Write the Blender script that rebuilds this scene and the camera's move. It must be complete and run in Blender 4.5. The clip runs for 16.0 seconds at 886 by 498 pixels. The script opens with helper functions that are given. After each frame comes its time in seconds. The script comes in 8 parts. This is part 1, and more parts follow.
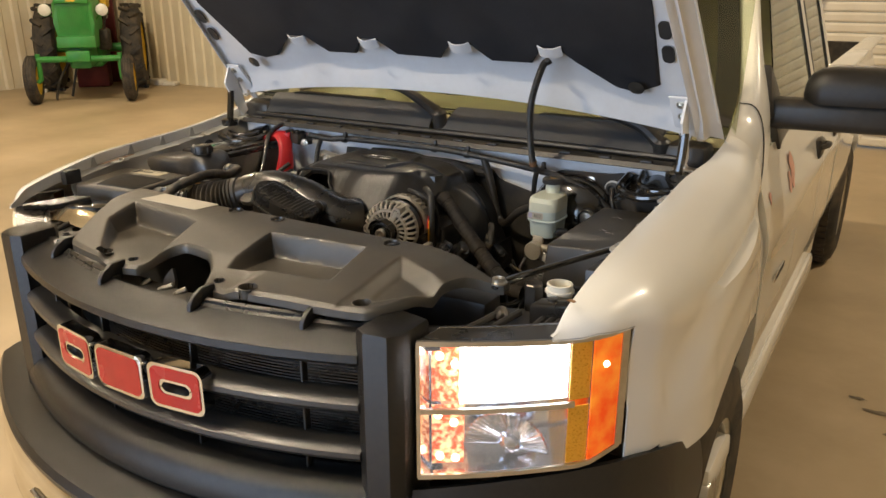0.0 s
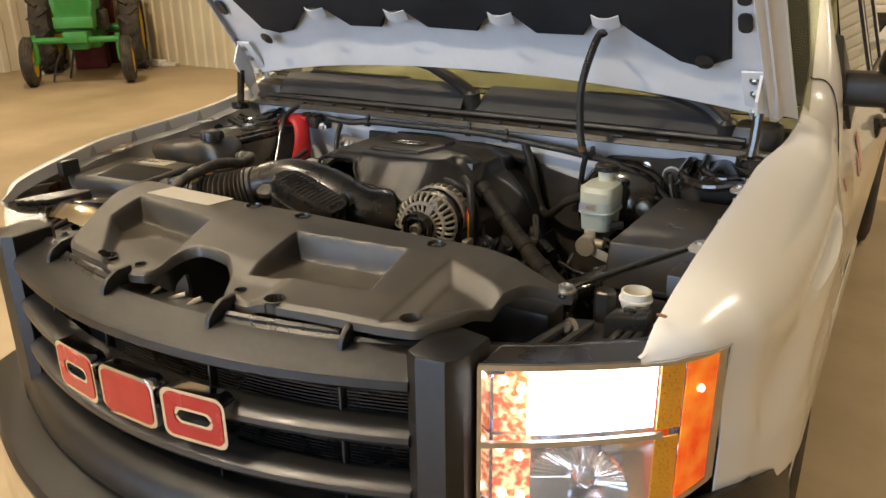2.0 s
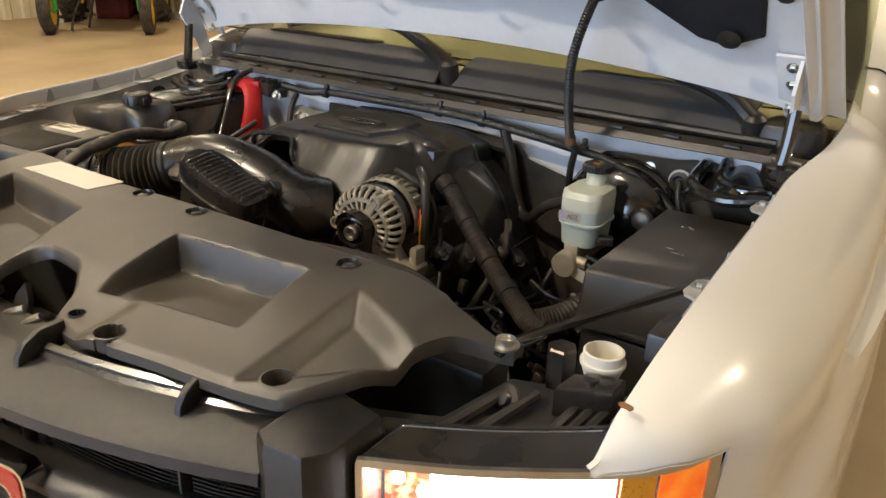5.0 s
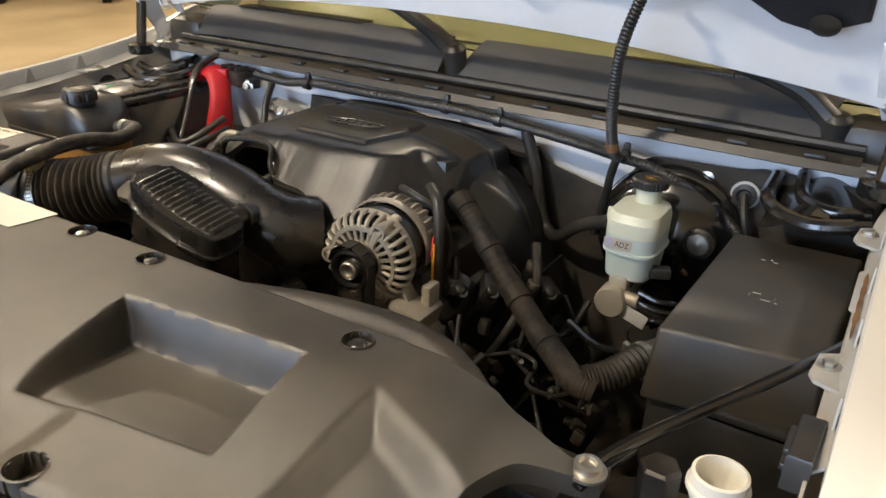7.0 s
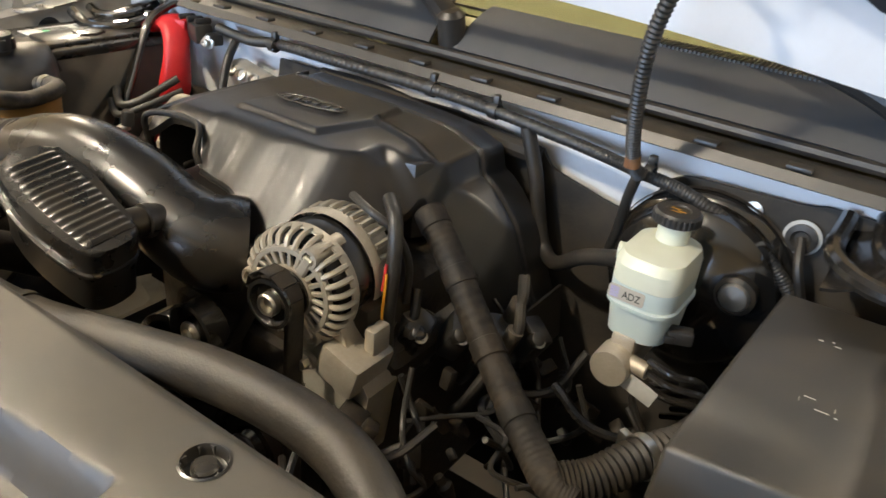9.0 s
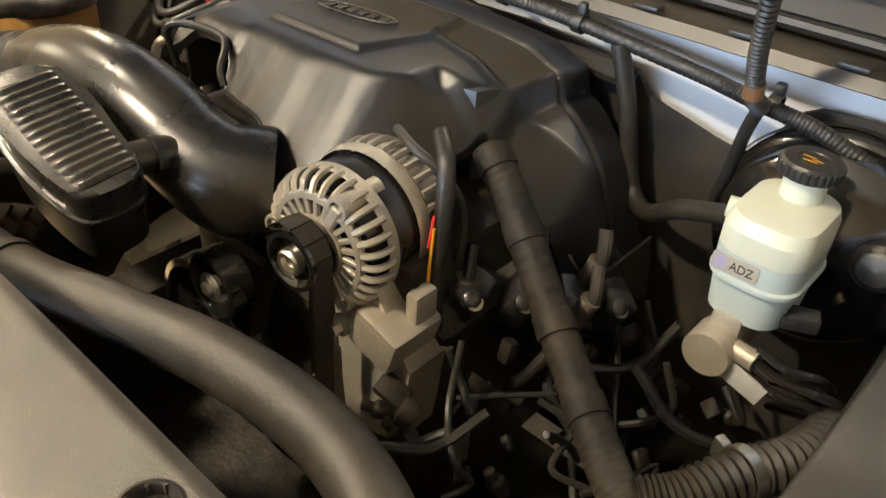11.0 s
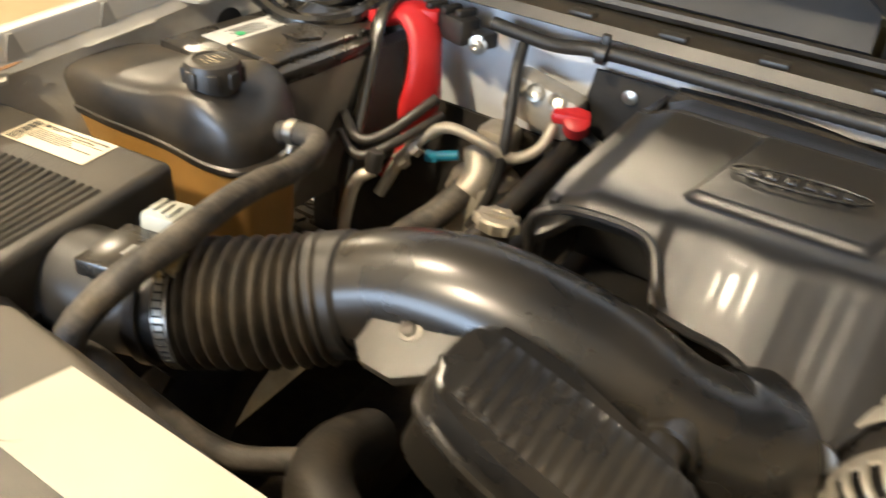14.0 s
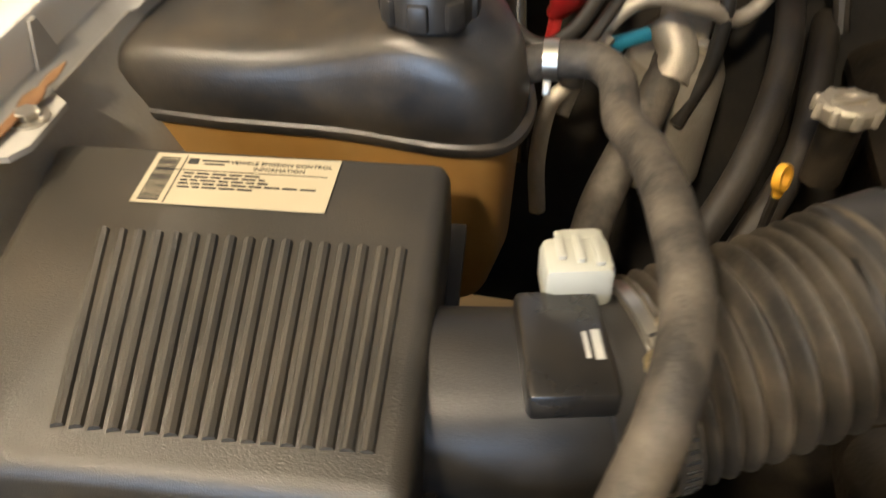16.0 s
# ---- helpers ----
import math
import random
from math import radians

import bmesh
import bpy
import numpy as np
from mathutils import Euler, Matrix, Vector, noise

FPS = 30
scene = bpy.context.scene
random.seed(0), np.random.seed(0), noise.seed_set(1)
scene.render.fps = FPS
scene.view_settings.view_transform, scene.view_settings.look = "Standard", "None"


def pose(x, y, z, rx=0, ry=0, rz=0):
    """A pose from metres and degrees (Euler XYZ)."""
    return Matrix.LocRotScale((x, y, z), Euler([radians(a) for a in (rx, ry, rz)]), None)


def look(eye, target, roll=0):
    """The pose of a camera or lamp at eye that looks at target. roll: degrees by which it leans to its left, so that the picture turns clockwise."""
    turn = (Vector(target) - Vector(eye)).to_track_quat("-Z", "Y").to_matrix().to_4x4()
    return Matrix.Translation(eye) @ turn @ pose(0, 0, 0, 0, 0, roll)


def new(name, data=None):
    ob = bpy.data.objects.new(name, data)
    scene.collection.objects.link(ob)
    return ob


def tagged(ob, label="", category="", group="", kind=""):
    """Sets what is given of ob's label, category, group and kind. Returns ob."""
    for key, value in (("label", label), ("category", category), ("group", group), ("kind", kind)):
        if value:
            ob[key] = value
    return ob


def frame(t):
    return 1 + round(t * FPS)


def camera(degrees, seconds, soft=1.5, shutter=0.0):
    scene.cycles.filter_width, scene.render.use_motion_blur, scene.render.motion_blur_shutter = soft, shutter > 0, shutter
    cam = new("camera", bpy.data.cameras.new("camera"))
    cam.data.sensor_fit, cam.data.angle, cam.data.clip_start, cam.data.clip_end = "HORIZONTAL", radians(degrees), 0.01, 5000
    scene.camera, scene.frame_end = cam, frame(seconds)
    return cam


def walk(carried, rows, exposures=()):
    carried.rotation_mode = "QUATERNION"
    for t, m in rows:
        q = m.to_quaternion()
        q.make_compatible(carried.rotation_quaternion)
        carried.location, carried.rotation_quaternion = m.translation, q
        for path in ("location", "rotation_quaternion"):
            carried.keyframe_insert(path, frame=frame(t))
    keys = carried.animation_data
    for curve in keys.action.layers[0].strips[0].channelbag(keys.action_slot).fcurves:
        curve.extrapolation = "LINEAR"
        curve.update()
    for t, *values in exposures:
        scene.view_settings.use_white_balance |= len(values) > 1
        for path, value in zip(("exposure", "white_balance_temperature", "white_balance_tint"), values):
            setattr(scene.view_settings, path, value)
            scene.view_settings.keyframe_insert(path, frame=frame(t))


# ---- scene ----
cam = camera(59.6, 16.0, shutter=0.4)
METRES, EYE, TILT, LEAN, TURN = 2.6, 1.67, -19.0, 0.0, 31.2
ROWS = [
    (0.0, 0.0, 0.0, 0.0, 0.0, 0.0, -0.0),
    (0.5, 0.0146, -0.0024, -0.0023, 0.74, -0.04, -0.81),
    (1.0, 0.0111, 0.0128, -0.0021, 1.05, -0.24, -1.14),
    (1.5, -0.0105, 0.0502, 0.0071, 0.91, -1.07, -0.56),
    (2.0, -0.0348, 0.0782, 0.0151, 0.11, -1.53, 0.56),
    (2.5, -0.0478, 0.0907, 0.0174, -1.2, -1.66, 1.66),
    (3.0, -0.0437, 0.1037, 0.0202, -1.58, -1.47, 1.52),
    (3.5, -0.032, 0.1232, 0.02, -0.81, -2.34, 0.44),
    (4.0, -0.0041, 0.1524, 0.0242, 1.17, -3.01, -1.61),
    (6.5, 0.0053, 0.2886, 0.0657, 2.17, -5.08, -3.05),
    (7.0, -0.0096, 0.3161, 0.0729, 0.07, -6.22, -1.9),
    (7.5, -0.0128, 0.3392, 0.0757, -1.44, -7.62, -1.72),
    (8.0, -0.0034, 0.3645, 0.0823, -1.22, -8.45, -3.27),
    (8.5, 0.0092, 0.3956, 0.0909, 0.72, -8.3, -5.11),
    (9.0, 0.021, 0.4239, 0.0977, 2.95, -9.64, -5.92),
    (9.5, 0.0239, 0.4459, 0.1015, 7.25, -12.52, -6.56),
    (12.0, -0.0091, 0.5206, 0.1069, 9.76, -17.77, -5.69),
    (12.5, -0.0562, 0.5417, 0.1139, 7.07, -18.28, -5.31),
    (13.0, -0.0999, 0.5492, 0.1217, 2.47, -17.43, -4.03),
    (13.5, -0.1371, 0.5587, 0.1285, -0.32, -16.55, -3.85),
    (14.0, -0.184, 0.5787, 0.1388, 0.82, -16.08, -4.44),
    (14.5, -0.2244, 0.6101, 0.1488, 3.11, -16.22, -4.43),
    (15.0, -0.2533, 0.6319, 0.149, 1.15, -17.28, -3.51),
    (15.5, -0.3001, 0.6576, 0.1528, -8.27, -19.84, 2.6),
    (16.0, -0.3262, 0.7039, 0.1411, -16.97, -26.22, 7.02),
]
walk(cam, [(t, pose(1.215, -0.84, EYE, TILT, LEAN, TURN) @ pose(METRES * x, METRES * y, METRES * z, 90 + pitch, roll, yaw)) for t, x, y, z, yaw, pitch, roll in ROWS],
     [(0.0, -0.12, 6150, 10), (3.5, -0.06, 6120, 10), (7.0, 0.28, 5800, 10), (9.0, 0.75, 5750, 8), (12.0, 0.95, 6300, 8), (13.0, 1.02, 6350, 8), (15.0, 0.5, 6050, 8), (16.0, 0.38, 6150, 10)])

# ---------------- world, lamps ----------------
world = bpy.data.worlds.new("world")
scene.world = world
world.use_nodes = True
wn = world.node_tree.nodes
sky = wn.new("ShaderNodeTexSky")
sky.sky_type, sky.sun_disc = "NISHITA", False
sky.sun_elevation, sky.sun_rotation = radians(35), radians(200)
world.node_tree.links.new(sky.outputs[0], wn["Background"].inputs[0])
wn["Background"].inputs[1].default_value = 0.08


def area(name, m, sx, sy, watts, colour):
    d = bpy.data.lights.new(name, "AREA")
    d.shape, d.size, d.size_y, d.energy, d.color = "RECTANGLE", sx, sy, watts, colour
    ob = new(name, d)
    ob.matrix_world = m
    return ob


WARM, COOL = (1.0, 0.80, 0.54), (0.58, 0.75, 1.0)
LAMPS = [(-7.5, 4.5), (-2.1, 6.2), (-7.0, -2.0), (-2.15, 0.1), (3.4, 3.6), (-1.1, -2.3)]
for (lx, ly), watts in zip(LAMPS, (190, 180, 150, 130, 125, 190)):
    area("ceiling_lamp_light", pose(lx, ly, 4.62), 0.34, 0.34, watts, WARM)
area("doorway_light", look((-1.5, -6.6, 1.9), (0.0, 0.6, 1.2)), 5.6, 2.8, 325, COOL)

# ---------------- materials ----------------


def mat(name, c1, c2=None, rough=0.5, metal=0.0, scale=20.0, bump=0.0, bscale=200.0, coat=0.0, rvar=0.1, lo=0.35, hi=0.7,
        dust=None, damt=0.0, dscale=6.0, trans=0.0, ior=1.45, emit=None, estr=0.0, alpha=1.0, sss=0.0, byobj=0.0, glowtex=False, spec=0.5):
    m = bpy.data.materials.new(name)
    m.use_nodes = True
    nt = m.node_tree
    n, l = nt.nodes, nt.links
    b = n["Principled BSDF"]
    c2 = c2 or tuple(v * 0.75 for v in c1)
    tc = n.new("ShaderNodeTexCoord")
    tex = n.new("ShaderNodeTexNoise")
    tex.inputs["Scale"].default_value, tex.inputs["Detail"].default_value = scale, 6.0
    l.new(tc.outputs["Object"], tex.inputs["Vector"])
    ramp = n.new("ShaderNodeValToRGB")
    ramp.color_ramp.elements[0].position, ramp.color_ramp.elements[1].position = lo, hi
    ramp.color_ramp.elements[0].color, ramp.color_ramp.elements[1].color = (*c1, 1), (*c2, 1)
    l.new(tex.outputs["Fac"], ramp.inputs[0])
    col = ramp.outputs[0]
    if dust:
        t2 = n.new("ShaderNodeTexNoise")
        t2.inputs["Scale"].default_value, t2.inputs["Detail"].default_value, t2.inputs["Roughness"].default_value = dscale, 8.0, 0.65
        l.new(tc.outputs["Object"], t2.inputs["Vector"])
        mr = n.new("ShaderNodeMapRange")
        mr.inputs[1].default_value, mr.inputs[2].default_value, mr.inputs[4].default_value = 0.4, 0.75, damt
        l.new(t2.outputs["Fac"], mr.inputs[0])
        mx = n.new("ShaderNodeMix")
        mx.data_type = "RGBA"
        l.new(mr.outputs[0], mx.inputs[0])
        l.new(col, mx.inputs[6])
        mx.inputs[7].default_value = (*dust, 1)
        col = mx.outputs[2]
    if byobj:
        oi = n.new("ShaderNodeObjectInfo")
        hs = n.new("ShaderNodeHueSaturation")
        mv = n.new("ShaderNodeMapRange")
        mv.inputs[3].default_value, mv.inputs[4].default_value = 1 - byobj, 1 + byobj
        l.new(oi.outputs["Random"], mv.inputs[0])
        l.new(mv.outputs[0], hs.inputs["Value"])
        l.new(col, hs.inputs["Color"])
        col = hs.outputs[0]
    l.new(col, b.inputs["Base Color"])
    rr = n.new("ShaderNodeMapRange")
    rr.inputs[3].default_value, rr.inputs[4].default_value = max(0.02, rough - rvar), min(1, rough + rvar)
    l.new(tex.outputs["Fac"], rr.inputs[0])
    l.new(rr.outputs[0], b.inputs["Roughness"])
    b.inputs["Metallic"].default_value = metal
    b.inputs["Specular IOR Level"].default_value = spec
    b.inputs["Coat Weight"].default_value = coat
    b.inputs["Coat Roughness"].default_value = 0.06
    b.inputs["Transmission Weight"].default_value = trans
    b.inputs["IOR"].default_value = ior
    b.inputs["Alpha"].default_value = alpha
    if sss:
        b.inputs["Subsurface Weight"].default_value = sss
        b.inputs["Subsurface Radius"].default_value = (0.02, 0.02, 0.015)
        b.inputs["Subsurface Scale"].default_value = 0.5
    if emit:
        b.inputs["Emission Color"].default_value = (*emit, 1)
        b.inputs["Emission Strength"].default_value = estr
        if glowtex:
            l.new(ramp.outputs[0], b.inputs["Emission Color"])
    if bump:
        t3 = n.new("ShaderNodeTexNoise")
        t3.inputs["Scale"].default_value, t3.inputs["Detail"].default_value = bscale, 4.0
        l.new(tc.outputs["Object"], t3.inputs["Vector"])
        bp = n.new("ShaderNodeBump")
        bp.inputs["Strength"].default_value, bp.inputs["Distance"].default_value = bump, 0.002
        l.new(t3.outputs["Fac"], bp.inputs["Height"])
        l.new(bp.outputs[0], b.inputs["Normal"])
    return m


DUST = (0.20, 0.15, 0.09)
PAINT = mat("white_paint", (0.79, 0.775, 0.73), (0.83, 0.82, 0.78), 0.22, coat=0.8, scale=3, rvar=0.05, dust=(0.45, 0.38, 0.27), damt=0.09, dscale=3)
INNER = mat("inner_white_paint", (0.72, 0.74, 0.78), (0.80, 0.81, 0.83), 0.38, coat=0.3, scale=5, dust=(0.40, 0.36, 0.30), damt=0.22, dscale=7)
BAYGREY = mat("dusty_bay_paint", (0.36, 0.34, 0.30), (0.48, 0.46, 0.41), 0.5, scale=7, dust=DUST, damt=0.5, dscale=9, bump=0.15)
# dusted white paint, its base colour darkened to hold the flange's shade
FLANGE = mat("dusty_shaded_flange_paint", (0.40, 0.39, 0.36), (0.50, 0.49, 0.46), 0.45, scale=6, dust=(0.30, 0.25, 0.18), damt=0.5, dscale=11, bump=0.1)
PLASTIC = mat("black_plastic", (0.016, 0.016, 0.016), (0.027, 0.026, 0.025), 0.38, scale=30, bump=0.12, bscale=900, dust=DUST, damt=0.09, dscale=12, spec=0.7)
COVERP = mat("textured_cover_plastic", (0.030, 0.028, 0.024), (0.044, 0.040, 0.033), 0.38, scale=14, bump=0.25, bscale=1300, dust=DUST, damt=0.2, dscale=8, spec=0.95)
GLOSSP = mat("gloss_black_plastic", (0.012, 0.0115, 0.011), (0.020, 0.019, 0.017), 0.28, scale=20, rvar=0.06, dust=DUST, damt=0.10, dscale=10, spec=0.9, coat=0.12)
ENGP = mat("engine_cover_plastic", (0.013, 0.013, 0.0135), (0.020, 0.020, 0.020), 0.32, scale=10, rvar=0.05, bump=0.16, bscale=1300, dust=DUST, damt=0.07, dscale=7, spec=0.85, coat=0.08)
TANKP = mat("dusty_tank_plastic", (0.016, 0.016, 0.017), (0.028, 0.027, 0.026), 0.36, scale=16, bump=0.15, bscale=700, dust=DUST, damt=0.32, dscale=13, spec=0.9)
GRIP = mat("grille_plastic", (0.008, 0.008, 0.0085), (0.011, 0.0108, 0.0105), 0.30, scale=60, bump=0.35, bscale=900, dust=DUST, damt=0.05, dscale=90, rvar=0.03, spec=0.6)
RUBBER = mat("rubber_hose", (0.014, 0.013, 0.012), (0.026, 0.023, 0.019), 0.5, scale=16, bump=0.25, bscale=260, dust=DUST, damt=0.17, dscale=18, spec=0.6)
DUSTRUB = mat("dusty_rubber_hose", (0.03, 0.027, 0.023), (0.055, 0.048, 0.04), 0.6, scale=26, bump=0.35, bscale=240, dust=(0.26, 0.22, 0.17), damt=0.65, dscale=22)
LOOM = mat("loom_tape", (0.015, 0.015, 0.0145), (0.027, 0.026, 0.024), 0.42, scale=40, bump=0.3, bscale=250, dust=DUST, damt=0.14, spec=0.7)
GRIME = mat("grimy_metal", (0.010, 0.009, 0.008), (0.035, 0.028, 0.02), 0.5, metal=0.2, scale=30, bump=0.6, bscale=110, dust=DUST, damt=0.18, dscale=22)
FELT = mat("firewall_mat", (0.015, 0.0145, 0.014), (0.027, 0.025, 0.022), 0.7, scale=12, bump=0.35, bscale=150, dust=DUST, damt=0.2, dscale=9)
HARNESS = mat("cloth_harness_tape", (0.014, 0.013, 0.012), (0.027, 0.023, 0.019), 0.62, scale=30, bump=0.5, bscale=160, dust=(0.16, 0.12, 0.08), damt=0.3, dscale=20, spec=0.35)
BELLOWS = mat("dusty_bellows_rubber", (0.022, 0.020, 0.017), (0.045, 0.039, 0.031), 0.5, scale=24, bump=0.2, bscale=300, dust=(0.20, 0.16, 0.11), damt=0.45, dscale=26, spec=0.6)
INSUL = mat("insulation_felt", (0.014, 0.015, 0.019), (0.024, 0.025, 0.03), 0.85, scale=9, bump=0.5, bscale=260, dust=(0.06, 0.055, 0.05), damt=0.25, dscale=5)
ALU = mat("cast_aluminium", (0.46, 0.42, 0.34), (0.58, 0.54, 0.46), 0.46, metal=0.5, scale=35, bump=0.35, bscale=350, dust=(0.24, 0.17, 0.09), damt=0.5, dscale=18)
STEEL = mat("zinc_steel", (0.55, 0.53, 0.48), (0.68, 0.66, 0.6), 0.32, metal=0.95, scale=25, dust=(0.3, 0.22, 0.12), damt=0.3, dscale=20)
ZINC = mat("zinc_plate", (0.50, 0.50, 0.50), (0.62, 0.62, 0.60), 0.36, metal=0.4, scale=25, dust=(0.3, 0.24, 0.15), damt=0.25, dscale=20)
COWLP = mat("cowl_plastic", (0.050, 0.052, 0.056), (0.066, 0.068, 0.071), 0.42, scale=9, bump=0.12, bscale=1200, dust=DUST, damt=0.12, dscale=7)
CHROME = mat("chrome", (0.78, 0.78, 0.78), (0.85, 0.85, 0.85), 0.08, metal=1.0, scale=12, rvar=0.04)
DARKST = mat("dark_steel", (0.06, 0.055, 0.05), (0.11, 0.1, 0.09), 0.36, metal=0.8, scale=25, dust=DUST, damt=0.3)
BLKENAM = mat("black_enamel", (0.006, 0.006, 0.006), (0.012, 0.012, 0.012), 0.15, scale=14, coat=0.6, dust=DUST, damt=0.08, dscale=9, spec=0.8)
REDP = mat("red_plastic", (0.50, 0.012, 0.016), (0.62, 0.03, 0.03), 0.38, scale=20, dust=(0.35, 0.12, 0.1), damt=0.15)
REDE = mat("red_enamel", (0.36, 0.012, 0.015), (0.42, 0.016, 0.018), 0.25, scale=20, coat=0.5)
RESP = mat("milky_plastic", (0.62, 0.64, 0.52), (0.70, 0.72, 0.62), 0.38, scale=9, sss=0.25, dust=(0.45, 0.40, 0.25), damt=0.25)
FLUID = mat("milky_plastic_with_fluid", (0.50, 0.58, 0.56), (0.56, 0.63, 0.60), 0.36, scale=9, sss=0.25)
AMBERT = mat("amber_tank_plastic", (0.38, 0.20, 0.05), (0.50, 0.29, 0.09), 0.4, scale=9, sss=0.15, dust=DUST, damt=0.35)
WHITEP = mat("white_plastic", (0.66, 0.63, 0.55), (0.74, 0.71, 0.62), 0.42, scale=16, dust=(0.4, 0.32, 0.2), damt=0.25)
LABEL = mat("label_paper", (0.44, 0.41, 0.35), (0.52, 0.49, 0.42), 0.4, scale=12, dust=(0.45, 0.38, 0.26), damt=0.25)
TANLAB = mat("yellowed_label", (0.46, 0.41, 0.29), (0.54, 0.48, 0.35), 0.35, scale=12, dust=(0.36, 0.29, 0.17), damt=0.3)
INK = mat("ink", (0.02, 0.02, 0.022), (0.035, 0.035, 0.035), 0.6)
BLUEINK = mat("violet_ink", (0.35, 0.33, 0.6), (0.42, 0.4, 0.66), 0.6)
GREYLAB = mat("grey_label", (0.42, 0.43, 0.42), (0.55, 0.55, 0.53), 0.4, scale=40)
TEAL = mat("blue_connector", (0.02, 0.2, 0.32), (0.03, 0.26, 0.4), 0.4)
GREYC = mat("grey_connector", (0.42, 0.43, 0.38), (0.52, 0.52, 0.46), 0.45, dust=DUST, damt=0.2)
YEL = mat("yellow_plastic", (0.75, 0.36, 0.02), (0.82, 0.44, 0.04), 0.4)
BRASS = mat("tarnished_brass", (0.52, 0.42, 0.22), (0.62, 0.52, 0.30), 0.34, metal=0.7, scale=30, dust=DUST, damt=0.2)
GREENLED = mat("green_sticker", (0.03, 0.4, 0.15), None, 0.5)
TYRE = mat("tyre_rubber", (0.02, 0.019, 0.018), (0.04, 0.036, 0.03), 0.75, scale=18, bump=0.4, bscale=120, dust=DUST, damt=0.5, dscale=8)
GLASS = mat("tinted_glass", (0.60, 0.64, 0.50), (0.61, 0.65, 0.51), 0.02, trans=1.0, rvar=0.01, ior=1.45)
LENSG = mat("lamp_lens", (0.8, 0.8, 0.78), (0.85, 0.85, 0.84), 0.04, rvar=0.02, alpha=0.10)
AMBERL = mat("amber_lens", (0.75, 0.07, 0.004), (0.95, 0.26, 0.02), 0.15, scale=22, rvar=0.05, emit=(1.0, 0.13, 0.01), estr=0.6, glowtex=True)
ORANGEL = mat("orange_reflector", (0.75, 0.33, 0.02), (0.85, 0.42, 0.03), 0.3, scale=300, bump=0.6, bscale=500, trans=0.2)
# the reflector itself emits; noise paints its orange-white glitter into the glow
SIGNAL = mat("lit_signal_chamber", (0.45, 0.07, 0.015), (1.0, 0.55, 0.25), 0.2, scale=75, lo=0.45, hi=0.62, emit=(1.0, 0.24, 0.06), estr=1.6, glowtex=True)
BULB = mat("lit_bulb", (1, 0.9, 0.8), None, 0.3, emit=(1.0, 0.66, 0.40), estr=9)
BEAM = mat("lit_low_beam", (1, 1, 0.95), None, 0.3, emit=(1.0, 0.97, 0.93), estr=12)
FLUTE = mat("fluted_reflector", (0.62, 0.64, 0.68), (0.75, 0.76, 0.8), 0.13, metal=1.0, scale=18)
RUSTY = mat("surface_rust", (0.14, 0.06, 0.025), (0.25, 0.14, 0.06), 0.85, scale=30, bump=0.4)
PINK = mat("red_scuff", (0.62, 0.30, 0.24), (0.70, 0.42, 0.34), 0.4, scale=20)
GREENP = mat("green_tractor_paint", (0.03, 0.22, 0.035), (0.05, 0.28, 0.05), 0.4, scale=7, dust=DUST, damt=0.25)
YELP = mat("yellow_tractor_paint", (0.7, 0.45, 0.03), (0.78, 0.52, 0.05), 0.42, scale=7, dust=DUST, damt=0.3)
DKRED = mat("dark_red_paint", (0.12, 0.015, 0.015), (0.17, 0.03, 0.025), 0.6, scale=6)
WALLP = mat("cream_wall_sheet", (0.68, 0.60, 0.42), (0.74, 0.66, 0.47), 0.45, scale=2.0, bump=0.05, bscale=30, dust=(0.45, 0.37, 0.22), damt=0.25, dscale=1.5, byobj=0.03)
DOORP = mat("door_slat_paint", (0.70, 0.66, 0.57), (0.76, 0.72, 0.63), 0.42, scale=3, dust=(0.5, 0.43, 0.3), damt=0.25, dscale=2, byobj=0.03)
CEILP = mat("ceiling_sheet", (0.6, 0.56, 0.46), (0.66, 0.62, 0.52), 0.6, scale=2)
CONC = mat("concrete", (0.39, 0.30, 0.175), (0.50, 0.39, 0.245), 0.42, scale=1.3, bump=0.15, bscale=60, dust=(0.22, 0.16, 0.09), damt=0.55, dscale=0.9, rvar=0.15)
STAIN = mat("oil_stain", (0.10, 0.075, 0.045), (0.2, 0.155, 0.1), 0.35, scale=6)
TUBEL = mat("lamp_diffuser", (0.9, 0.85, 0.7), None, 0.4, emit=(1.0, 0.8, 0.5), estr=7)
DASH = mat("dashboard_plastic", (0.22, 0.20, 0.12), (0.30, 0.27, 0.16), 0.7, scale=8)

# ---------------- mesh helpers ----------------


def thing(name, x, y, z, label, category, group="", kind=""):
    ob = new(name)
    ob.location = (x, y, z)
    ob.empty_display_size = 0.02
    return tagged(ob, label, category, group, kind)


def root_of(ob):
    while ob.parent:
        ob = ob.parent
    return ob


def part(name, bm, material, parent=None, label="", smooth=True, angle=35):
    """Links a mesh written in world places, as a part of its parent or as a thing of its own."""
    if parent is not None:
        o = root_of(parent).location
        bmesh.ops.translate(bm, verts=bm.verts, vec=(-o[0], -o[1], -o[2]))
    me = bpy.data.meshes.new(name)
    bmesh.ops.recalc_face_normals(bm, faces=bm.faces)
    bm.to_mesh(me)
    bm.free()
    for m in (material if isinstance(material, (list, tuple)) else [material]):
        me.materials.append(m)
    if smooth:
        me.shade_smooth()
        me.set_sharp_from_angle(angle=radians(angle))
    ob = new(name, me)
    if parent is not None:
        ob.parent = parent
    if label:
        ob["label"] = label
    return ob


